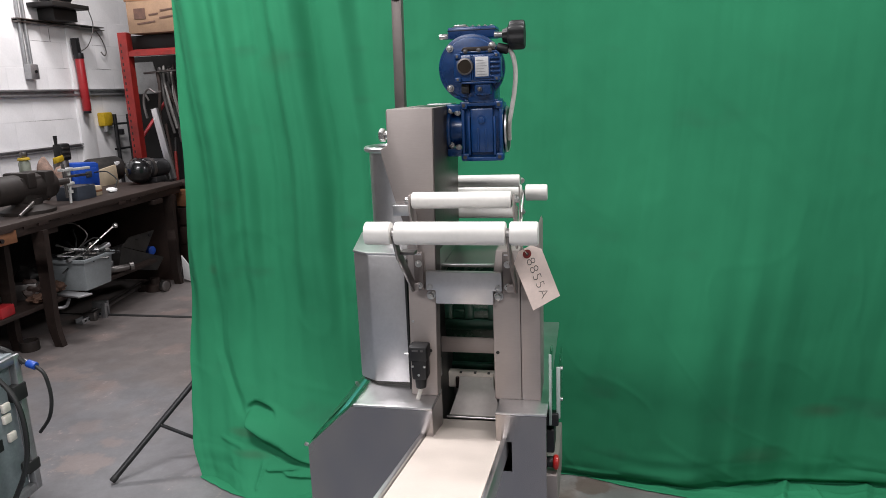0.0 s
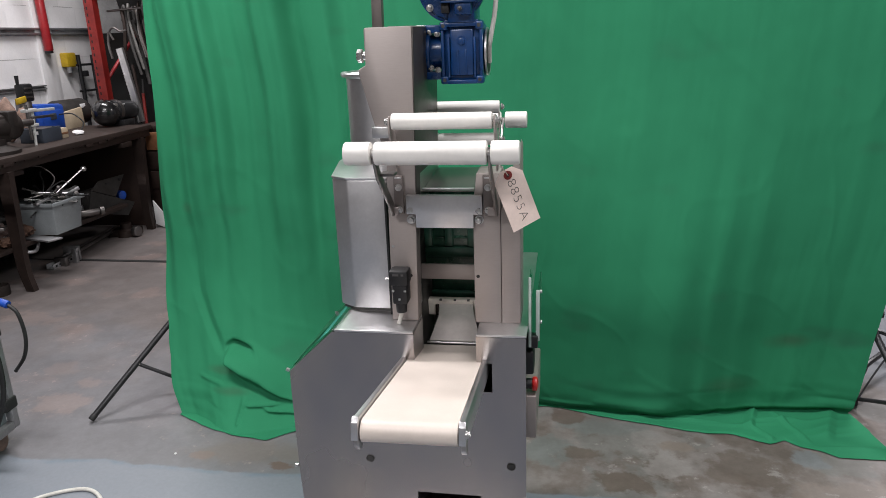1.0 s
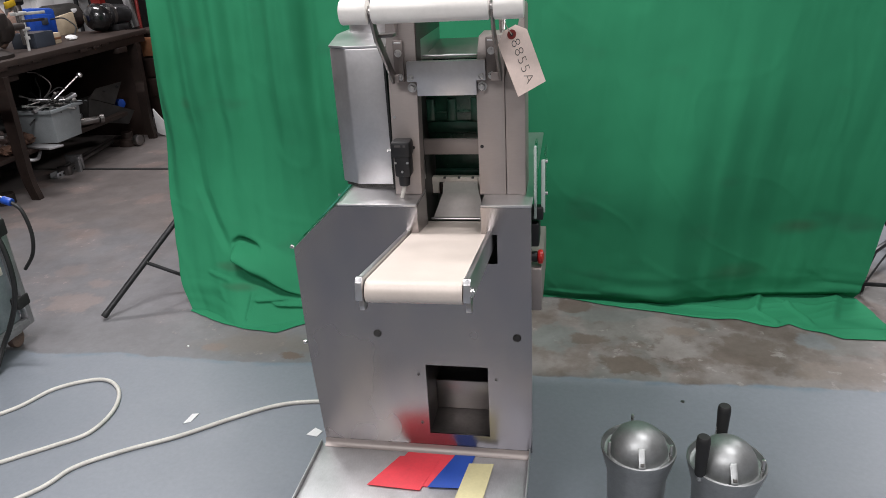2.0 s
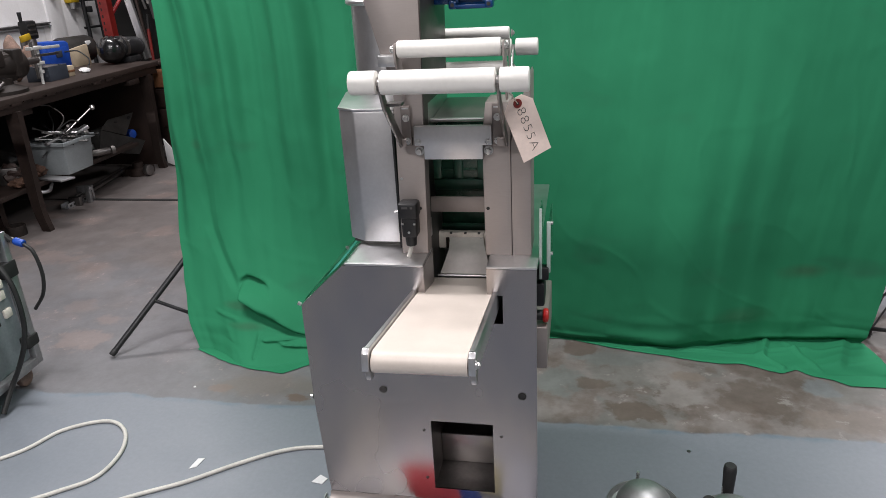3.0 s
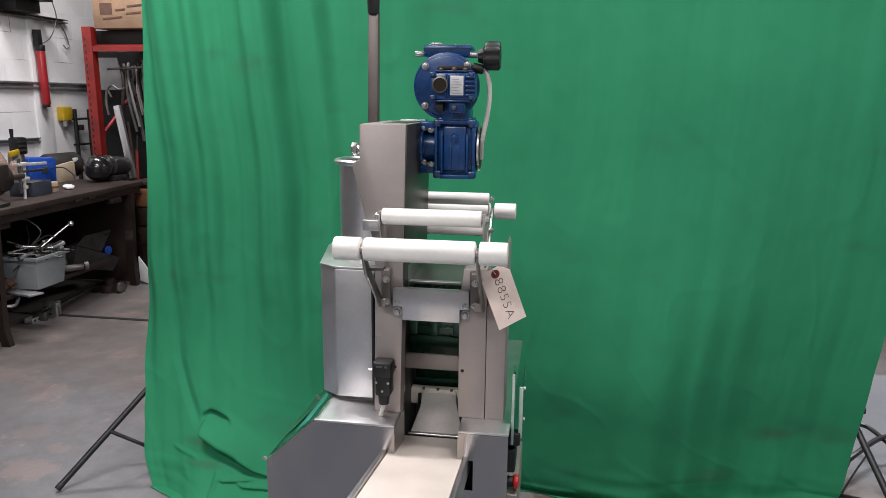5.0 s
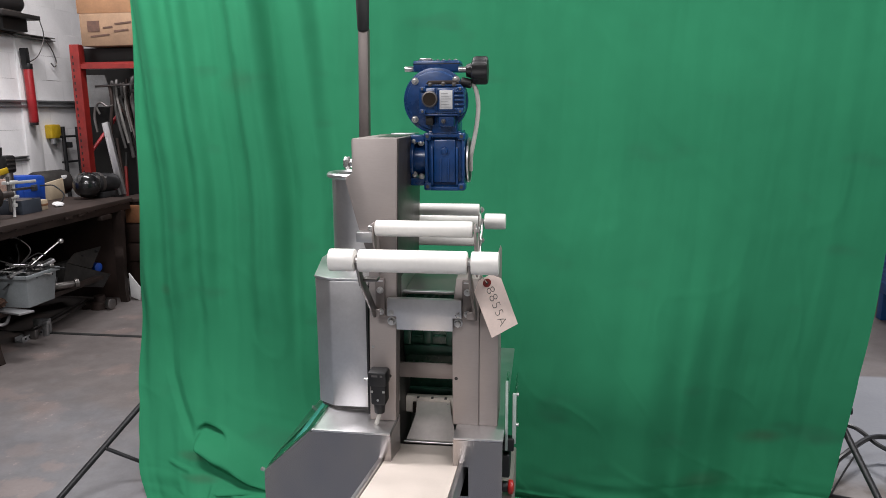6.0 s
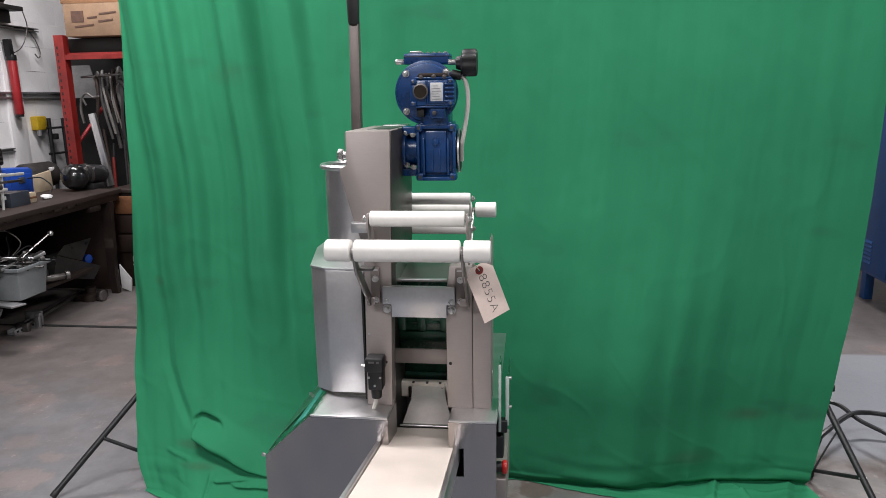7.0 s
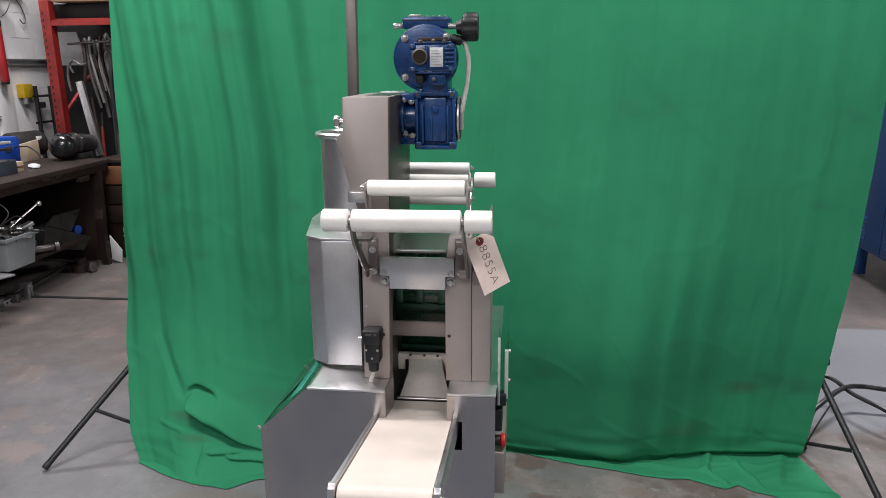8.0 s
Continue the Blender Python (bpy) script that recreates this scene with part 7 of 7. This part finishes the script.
def gear_motor():
    """Blue worm gearbox on the mast, with the speed variator above it."""
    fl = bm_new()
    rod(fl, (-0.014, 0.20, 1.345), (-0.006, 0.20, 1.345), 0.052, sides=36, bevel=0.002)
    rod(fl, (-0.008, 0.20, 1.345), (0.016, 0.20, 1.345), 0.036, sides=30)
    for z in (1.30, 1.39):
        box(fl, -0.014, 0.017, 0.158, 0.19, z - 0.008, z + 0.008, 0.003)
    g = part("gearbox", fl, BLUE, MACHINE, "blue enamelled worm gearbox")
    body = bm_new()
    x0, x1, y0, y1, z0, z1 = 0.0165, 0.1035, 0.150, 0.255, 1.283, 1.403
    box(body, x0 + 0.004, x1 - 0.004, y0 + 0.012, y1, z0 + 0.006, z1 - 0.004, 0.006)
    box(body, x0 + 0.020, x1 - 0.020, y0 + 0.003, y0 + 0.016, z0 + 0.016, z1 - 0.014, 0.004)
    part("gear_case", body, BLUE, g)
    for a in (x0, x1 - 0.016):
        for c in (z0, z1 - 0.016):
            lug = box(bm_new(), a, a + 0.016, y0 - 0.002, y0 + 0.03, c, c + 0.016, 0.004)
            part("lug", lug, BLUE, g)
            part("lug_hole", rod(bm_new(), (a + 0.008, y0 - 0.0026, c + 0.008), (a + 0.008, y0 + 0.002, c + 0.008), 0.0037, sides=14), INSIDE, g)
    for a in (x0 + 0.002, x1 - 0.008):
        part("case_rib", box(bm_new(), a, a + 0.006, y0 + 0.002, y1 - 0.01, z0 + 0.012, z1 - 0.012, 0.0015), BLUE, g)
    for a in (0.034, 0.086):
        part("case_rib", box(bm_new(), a - 0.0022, a + 0.0022, y0 - 0.001, y0 + 0.01, z0 + 0.012, z1 - 0.03, 0.001), BLUE, g)
    for a in (0.052, 0.068):
        part("case_rib", box(bm_new(), a - 0.002, a + 0.002, y0 + 0.0, y0 + 0.01, z0 + 0.018, z0 + 0.066, 0.001), BLUE, g)
    for c in (z0 + 0.0, z1 - 0.01):
        part("case_rib", box(bm_new(), x0 + 0.014, x1 - 0.014, y0 - 0.001, y0 + 0.012, c, c + 0.008, 0.0015), BLUE, g)
    part("plug", hex_bolt(bm_new(), (0.060, 0.153, 1.365), (0, -1, 0), 0.0075, 0.006), BLUE, g)
    for z in (1.315, 1.385):
        part("flange_bolt", hex_bolt(bm_new(), (-0.006, 0.165, z), (0, -1, 0), 0.0046, 0.008), ZINC, g)
        part("flange_bolt", hex_bolt(bm_new(), (0.010, 0.160, z - 0.004), (0, -1, 0), 0.0042, 0.007), ZINC, g)
    part("side_cover", rod(bm_new(), (x1, 0.205, 1.343), (x1 + 0.004, 0.205, 1.343), 0.046, sides=32, bevel=0.001), BLACK, g)
    part("cover_ring", lathe(bm_new(), (0, 0.205, 1.343), [(0.0435, x1 + 0.0038), (0.0460, x1 + 0.0052), (0.0475, x1 + 0.0045), (0.0475, x1 + 0.001)], "x", 40), STEEL_LIGHT, g, "bright cover ring")
    # variator disc, head and shafts
    cx, cz = 0.0415, 1.4675
    disc = bm_new()
    rod(disc, (cx, 0.156, cz), (cx, 0.174, cz), 0.0665, sides=64, bevel=0.002)
    rod(disc, (cx, 0.150, cz), (cx, 0.157, cz), 0.0585, 0.060, 56, 0.001)
    rod(disc, (cx, 0.174, cz), (cx, 0.30, cz), 0.056, 0.050, 40)
    v = part("variator", disc, BLUE, MACHINE, "blue variable speed drive with round flange")
    part("neck", prism(bm_new(), [(0.0335, 1.400), (0.0880, 1.400), (0.0880, 1.432), (0.0800, 1.446), (0.0400, 1.446), (0.0335, 1.436)], 0.146, 0.235, "y", 0.004), BLUE, v)
    part("neck_flange", box(bm_new(), 0.026, 0.094, 0.150, 0.238, 1.3995, 1.4060, 0.002), BLUE, v)
    for x in (0.042, 0.050, 0.070, 0.078):
        part("neck_stud", hex_bolt(bm_new(), (x, 0.153, 1.4060), (0, 0, 1), 0.0030, 0.003), ZINC, v)
    head = part("head", prism(bm_new(), [(0.018, 1.4415), (0.100, 1.4415), (0.1050, 1.448), (0.1050, 1.487), (0.099, 1.4935), (0.020, 1.4935), (0.0125, 1.486), (0.0125, 1.449)], 0.122, 0.160, "y", 0.003), BLUE, v)
    part("head_boss", prism(bm_new(), [(0.022, 1.4375), (0.0995, 1.4375), (0.0995, 1.4975), (0.022, 1.4975)], 0.130, 0.158, "y", 0.004), BLUE, head)
    part("head_pad", box(bm_new(), 0.0525, 0.0850, 0.1175, 0.124, 1.4465, 1.4895, 0.002), BLUE, head)
    for x, z in ((0.0205, 1.4455), (0.0205, 1.4895), (0.0970, 1.4455), (0.0970, 1.4895)):
        part("head_lug", box(bm_new(), x - 0.006, x + 0.006, 0.1165, 0.130, z - 0.0045, z + 0.0045, 0.002), BLUE, head)
        part("lug_screw", rod(bm_new(), (x, 0.1150, z), (x, 0.1170, z), 0.0025, sides=10), STEEL_DARK, head)
    for x in (0.046, 0.0495):
        part("head_rib", box(bm_new(), x - 0.0010, x + 0.0010, 0.1185, 0.124, 1.444, 1.492, 0.0006), BLUE, head)
    for z in (1.439, 1.4965):
        part("head_rib", box(bm_new(), 0.024, 0.098, 0.1235, 0.132, z - 0.002, z + 0.002, 0.001), BLUE, head)
    part("lower_boss", box(bm_new(), 0.050, 0.084, 0.128, 0.158, 1.414, 1.440, 0.005), BLUE, head)
    # black pad put in for the shade below the head
    part("shade_pad", box(bm_new(), 0.024, 0.040, 0.132, 0.158, 1.418, 1.438, 0.003), BLACK, head)
    for k in range(5):
        z = 1.4485 + 0.0085 * k
        part("fin", box(bm_new(), 0.0850, 0.1035, 0.1165, 0.132, z, z + 0.0035, 0.0008), BLUE, v)
    part("top_block", box(bm_new(), -0.0085, 0.0885, 0.178, 0.235, 1.5265, 1.5490, 0.003), BLUE, v)
    part("block_seam", box(bm_new(), -0.0090, 0.0890, 0.1772, 0.236, 1.5415, 1.5432, 0.0004), BLACK, v)
    for k in range(7):
        part("stud", hex_bolt(bm_new(), (0.004 + 0.0125 * k, 0.190, 1.5490), (0, 0, 1), 0.0034, 0.0022), ZINC, v)
    part("eye_plate", box(bm_new(), 0.004, 0.028, 0.185, 0.200, 1.5490, 1.5545, 0.001), ZINC, v)
    part("shaft", rod(bm_new(), (-0.0290, 0.195, 1.5330), (-0.0085, 0.195, 1.5330), 0.0058, sides=16, bevel=0.001), ZINC, v)
    part("shaft", rod(bm_new(), (0.0885, 0.160, 1.5290), (0.106, 0.160, 1.5290), 0.006, sides=16), ZINC, v)
    gl = part("sight_glass", rod(bm_new(), (0.0355, 0.1145, 1.4700), (0.0355, 0.123, 1.4700), 0.0132, sides=30), GLASS_DARK, v, "dark round sight glass")
    part("glass_ring", lathe(bm_new(), (0.0355, 0.113, 1.4700), [(0.0130, 0.005), (0.0130, 0.0), (0.0158, 0.0005), (0.0165, 0.010)], "y", 30), STEEL_DARK, gl)
    npl = part("nameplate", box(bm_new(), 0.0555, 0.0815, 0.1160, 0.1178, 1.4500, 1.4870, 0.0008), ALU_PLATE, v, "small bright metal nameplate")
    for k in range(6):
        part("print_bar", box(bm_new(), 0.0585, 0.0785 - 0.003 * (k % 3), 0.1156, 0.1161, 1.4535 + 0.0053 * k, 1.4548 + 0.0053 * k), GALV, npl)
    for x, z in ((0.0005, 1.5068), (-0.0005, 1.4299), (0.0850, 1.5090)):
        part("disc_bolt", hex_bolt(bm_new(), (x, 0.150, z), (0, -1, 0), 0.0050, 0.009), ZINC, v)
    for x, z in ((0.062, 1.5000), (0.062, 1.4265), (0.036, 1.4990), (0.084, 1.4990)):
        part("head_bolt", hex_bolt(bm_new(), (x, 0.124, z), (0, -1, 0), 0.0030, 0.004), STEEL_DARK, v)
    part("cap_strip", prism(bm_new(), [(0.026, 1.4995), (0.094, 1.4995), (0.086, 1.5065), (0.032, 1.5065)], 0.124, 0.150, "y", 0.0015), BENCH, v, "dark cap strip")
    # black lobed hand wheel on its side shaft
    hw = bm_new()
    made = bmesh.new()
    for xk, sc in ((0.105, 0.42), (0.115, 0.55), (0.119, 0.90), (0.124, 0.98), (0.145, 0.98), (0.1485, 0.90)):
        ring = []
        for k in range(56):
            a = 2 * math.pi * k / 56
            rr = 0.0275 * sc * (1 + 0.055 * math.cos(7 * a))
            ring.append(made.verts.new((xk, 0.160 + rr * math.cos(a), 1.5265 + rr * math.sin(a))))
        made.verts.ensure_lookup_table()
    vs = list(made.verts)
    for q in range(5):
        for k in range(56):
            made.faces.new((vs[q * 56 + k], vs[q * 56 + (k + 1) % 56], vs[(q + 1) * 56 + (k + 1) % 56], vs[(q + 1) * 56 + k]))
    made.faces.new(vs[:56])
    made.faces.new(vs[-56:])
    join(hw, made)
    part("hand_wheel", hw, BLACK, v, "black lobed hand wheel")
    part("gland", rod(bm_new(), (0.094, 0.158, 1.505), (0.116, 0.158, 1.500), 0.0095, sides=18, bevel=0.002), BLACK, v)
    c = bm_new()
    tube(c, [(0.1090, 0.160, 1.5085), (0.1232, 0.164, 1.4903), (0.1285, 0.166, 1.4581), (0.1253, 0.168, 1.4182), (0.1158, 0.174, 1.3695), (0.1120, 0.182, 1.350), (0.1105, 0.195, 1.322)], 0.0046, 8, 10)
    part("motor_cable", c, CORD, v, "pale grey motor cable")


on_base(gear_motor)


def door_switch():
    """Black interlock switch on the left column."""
    bm = box(bm_new(), -0.075, -0.036, -0.014, 0.024, 0.906, 0.938, 0.006)
    box(bm, -0.070, -0.039, -0.010, 0.024, 0.866, 0.910, 0.005)
    rod(bm, (-0.055, 0.004, 0.846), (-0.055, 0.004, 0.870), 0.0105, 0.012, 18, 0.002)
    s = part("interlock_switch", bm, BLACK, MACHINE, "black plastic interlock switch")
    part("cap_mark", box(bm_new(), -0.066, -0.054, -0.0145, -0.0138, 0.928, 0.9320), STEEL_DARK, s)
    part("cap_mark", box(bm_new(), -0.049, -0.044, -0.0145, -0.0138, 0.928, 0.9320), STEEL_DARK, s)
    for x in (-0.067, -0.043):
        part("clip", box(bm_new(), x - 0.0025, x + 0.0025, -0.0125, -0.0095, 0.894, 0.898, 0.0006), ZINC, s)
    part("screw", rod(bm_new(), (-0.055, -0.0115, 0.878), (-0.055, -0.0095, 0.878), 0.0025, sides=10), ZINC, s)
    part("pin", rod(bm_new(), (-0.084, 0.0, 0.918), (-0.076, 0.0, 0.918), 0.003, sides=10), ZINC, s)
    c = bm_new()
    tube(c, [(-0.055, 0.004, 0.856), (-0.056, 0.004, 0.843), (-0.060, 0.004, 0.829), (-0.0625, 0.004, 0.8205)], 0.0042, 6, 10)
    part("switch_cable", c, CORD, s, "white cable")


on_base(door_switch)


def right_side():
    """Clear guards, switches and the red stop button on the machine's side."""
    part("side_guard", box(bm_new(), 0.1975, 0.2015, 0.056, 0.115, 0.700, 0.905, 0.0012), ACRYLIC, MACHINE, "clear acrylic side guard")
    part("guard_edge", box(bm_new(), 0.1965, 0.2022, 0.050, 0.0555, 0.755, 0.907, 0.0012), GUARD_EDGE, MACHINE)
    g = part("side_guard", box(bm_new(), 0.214, 0.218, 0.075, 0.19, 0.760, 0.873, 0.0012), ACRYLIC, MACHINE, "clear acrylic side guard")
    part("guard_edge", box(bm_new(), 0.2105, 0.2185, 0.068, 0.0755, 0.762, 0.873, 0.0012), GUARD_EDGE, g)
    for z in (0.867, 0.80):
        part("guard_screw", rod(bm_new(), (0.218, 0.082, z), (0.223, 0.082, z), 0.004, sides=10), ZINC, g)
    part("hinge", box(bm_new(), 0.1542, 0.215, 0.060, 0.085, 0.748, 0.775, 0.003), BLACK, MACHINE)
    part("switch_block", box(bm_new(), 0.1542, 0.207, 0.055, 0.12, 0.690, 0.742, 0.004), BLACK, MACHINE)
    e = part("stop_button", rod(bm_new(), (0.1542, 0.075, 0.660), (0.203, 0.075, 0.660), 0.0115, sides=22, bevel=0.001), BLACK, MACHINE)
    part("button_head", lathe(bm_new(), (0, 0.075, 0.660), [(0.0105, 0.202), (0.0145, 0.2045), (0.0158, 0.209), (0.0145, 0.2135), (0.007, 0.216), (0, 0.2163)], "x", 30), RED, e, "red mushroom stop button")
    part("control_panel", box(bm_new(), 0.1542, 0.2125, 0.055, 0.30, 0.540, 0.640, 0.003), STEEL_WARM, MACHINE, "stainless control box")


right_side()


# ---- things on and round the machine ----
def tag():
    low = Vector((0.1955, 0.021, 1.0235))
    top = Vector((0.156, -0.003, 1.1395))
    up = (top - low).normalized()
    side = Vector((0.049, 0.027, 0.0155))
    side = (side - up * side.dot(up)).normalized()
    n = side.cross(up).normalized()
    if n.y > 0:
        n = -n
    L, W = 0.1206, 0.0603
    m = Matrix.Translation(low) @ Matrix((side, up, n)).transposed().to_4x4()
    base = thing("paper_tag", low, "manila paper tag with a handwritten stock number tied on", "tag")
    bm = prism(bm_new(), [(-W / 2, 0), (W / 2, 0), (W / 2, L - 0.017), (W / 2 - 0.017, L), (-W / 2 + 0.017, L), (-W / 2, L - 0.017)], -0.0003, 0.0003, "z")
    bmesh.ops.subdivide_edges(bm, edges=bm.edges, cuts=3, use_grid_fill=True)
    bmesh.ops.transform(bm, verts=bm.verts, matrix=m)
    part("card", bm, MANILA, base, smooth=0)
    bm = rod(bm_new(), (0, L - 0.012, 0.0003), (0, L - 0.012, 0.0009), 0.0085, sides=24)
    bmesh.ops.transform(bm, verts=bm.verts, matrix=m)
    ring = part("eyelet", bm, RING_RED, base, "dark red fibre eyelet")
    bm = rod(bm_new(), (0, L - 0.012, 0.0009), (0, L - 0.012, 0.0013), 0.003, sides=14)
    bmesh.ops.transform(bm, verts=bm.verts, matrix=m)
    part("eyelet_hole", bm, INK, ring)
    bm = bm_new()
    tube(bm, [m @ Vector((0, L - 0.012, 0.001)), (0.149, -0.03, 1.150), (0.138, -0.066, 1.166), (0.1365, -0.079, 1.176)], 0.0009, 6, 6)
    part("string", bm, STRING, base)
    # the number, read along the card from its eyelet end
    curve = bpy.data.curves.new("number", "FONT")
    curve.body, curve.size, curve.align_x, curve.align_y = "8855A", 0.032, "CENTER", "CENTER"
    curve.space_character = 1.12
    curve.offset = -0.0008
    probe = new("number_probe", curve)
    graph = bpy.context.evaluated_depsgraph_get()
    me = bpy.data.meshes.new_from_object(probe.evaluated_get(graph))
    bpy.data.objects.remove(probe)
    bpy.data.curves.remove(curve)
    me.transform(Matrix.Translation(-low) @ m @ pose(0.001, 0.0555, 0.0006, 0, 0, -90) @ Matrix.Diagonal((0.94, 0.80, 1, 1)))
    me.materials.clear()
    me.materials.append(INK)
    ob = new("number", me)
    ob.parent = base
    tagged(ob, "dark handwritten stock number")


tag()


def papers():
    z = 0.1895
    f = thing("red_folder", (-0.07, -0.12, z), "red card folder lying on the drip tray", "folder")
    part("cover", prism(bm_new(), [(-0.094, -0.015), (0.018, -0.015), (-0.027, -0.122), (-0.142, -0.127)], z, z + 0.002, "z", 0.0004), RED_PAPER, f)
    part("sheet", prism(bm_new(), [(-0.110, -0.032), (-0.012, -0.024), (-0.042, -0.137), (-0.162, -0.132)], z + 0.002, z + 0.0032, "z", 0.0003), RED_PAPER, f)
    b = thing("blue_folder", (0.01, -0.10, z), "blue card folder lying half over the red one", "folder")
    part("cover", prism(bm_new(), [(0.018, -0.018), (0.064, -0.016), (0.048, -0.122), (-0.027, -0.127)], z + 0.0034, z + 0.005, "z", 0.0004), BLUE_PAPER, b)
    c = thing("cream_leaflet", (0.06, -0.13, z), "cream paper leaflet on the drip tray", "leaflet")
    part("sheet", prism(bm_new(), [(0.054, -0.044), (0.110, -0.040), (0.098, -0.152), (0.038, -0.157)], z + 0.0052, z + 0.0062, "z", 0.0003), CREAM_PAPER, c)


papers()


def floor_litter():
    c = bm_new()
    tube(c, [(-1.9, -0.1, 0.006), (-1.62, 0.12, 0.006), (-1.452, 0.266, 0.006), (-1.386, 0.387, 0.006), (-1.267, 0.451, 0.006), (-1.173, 0.409, 0.006), (-1.117, 0.305, 0.006), (-1.122, 0.189, 0.006), (-1.197, 0.117, 0.006), (-1.275, 0.056, 0.006), (-1.40, -0.06, 0.006), (-1.30, -0.22, 0.006), (-1.12, -0.06, 0.006), (-1.069, 0.041, 0.006), (-0.968, 0.122, 0.006), (-0.84, 0.20, 0.006), (-0.713, 0.30, 0.006), (-0.60, 0.373, 0.006), (-0.487, 0.402, 0.006), (-0.33, 0.40, 0.012), (-0.28, 0.42, 0.10)], 0.0062, 8, 10)
    single("power_cord", c, CORD, (-0.5, 0.4, 0), "white power cord snaking over the floor to the machine", "cord")
    for pts in ([(-0.862, 0.262), (-0.842, 0.272), (-0.836, 0.312), (-0.856, 0.308)], [(-0.468, 0.25), (-0.435, 0.245), (-0.425, 0.268), (-0.452, 0.283)]):
        bm = bm_new()
        prism(bm, pts, 0.0008, 0.002, "z")
        for v in bm.verts:
            v.co.z += 0.004 * max(0.0, noise.noise((v.co.x * 60, v.co.y * 60, 1)))
        single("paper_scrap", bm, WHITE_PAPER, (pts[0][0], pts[0][1], 0), "small torn scrap of white paper on the floor", "paper", "paper scraps", smooth=0)
    for k, (x, y, r) in enumerate(((0.605, 0.513, 0.006), (-1.074, 0.686, 0.005), (-0.55, 0.60, 0.007), (-0.58, 0.655, 0.005))):
        bm = lathe(bm_new(), (x, y, 0.0), [(r, 0), (r * 0.8, r * 0.5), (0, r * 0.6)], "z", 9)
        single("floor_crumb", bm, (STEEL_DARK, WHITE_PAPER, WOOD, WOOD)[k], (x, y, 0), "tiny crumb of debris on the floor", "debris", "floor crumbs")


floor_litter()


def casting(x, y, handles, label):
    """A round cast pump cover with studs, lying dome up on the floor."""
    base = thing("pump_cover", (x, y, 0), label, "casting", "pump covers")
    body = lathe(bm_new(), (x, y, 0), [(0.060, 0.0), (0.062, 0.09), (0.066, 0.17), (0.079, 0.222), (0.0815, 0.232), (0.081, 0.2365), (0.0785, 0.238), (0.076, 0.234), (0.073, 0.226), (0.066, 0.2245), (0.0635, 0.226), (0.0625, 0.236), (0.058, 0.252), (0.048, 0.268), (0.034, 0.280), (0.017, 0.287), (0, 0.289)], "z", 64)
    part("dome", body, CAST, base)
    spout = bm_new()
    prism(spout, [(y - 0.079, 0.224), (y - 0.079, 0.240), (y - 0.070, 0.250), (y - 0.050, 0.268), (y - 0.030, 0.270), (y - 0.030, 0.224)], x - 0.006, x + 0.009, "x", 0.002)
    part("spout", spout, CAST, base)
    part("spout_slot", box(bm_new(), x - 0.002, x + 0.006, y - 0.0782, y - 0.0715, 0.2435, 0.248, 0.0008, pose(0, 0, 0, 45, 0, 0)), INSIDE, base)
    for a in (97, 205, 335):
        px, py = x + 0.0715 * math.cos(radians(a)), y + 0.0715 * math.sin(radians(a))
        part("stud", rod(bm_new(), (px, py, 0.222), (px, py, 0.268), 0.0036, sides=12, bevel=0.001), ZINC, base)
    for hx, hy, up in handles:
        h = part("handle_shaft", rod(bm_new(), (hx, hy, 0.22), (hx, hy, up - 0.08), 0.006, sides=12), ZINC, base)
        part("grip", lathe(bm_new(), (hx, hy, up), [(0.010, -0.098), (0.0112, -0.094), (0.0128, -0.05), (0.0142, -0.012), (0.0130, -0.003), (0.011, -0.0006), (0, 0)], "z", 28), RUBBER, h, "black ribbed rubber grip")
    return base


casting(0.427, 0.005, [], "round grey cast pump cover with studs")
casting(0.607, -0.022, [(0.608, 0.050, 0.325), (0.5455, -0.070, 0.332)], "round grey cast pump cover beside two black handles")
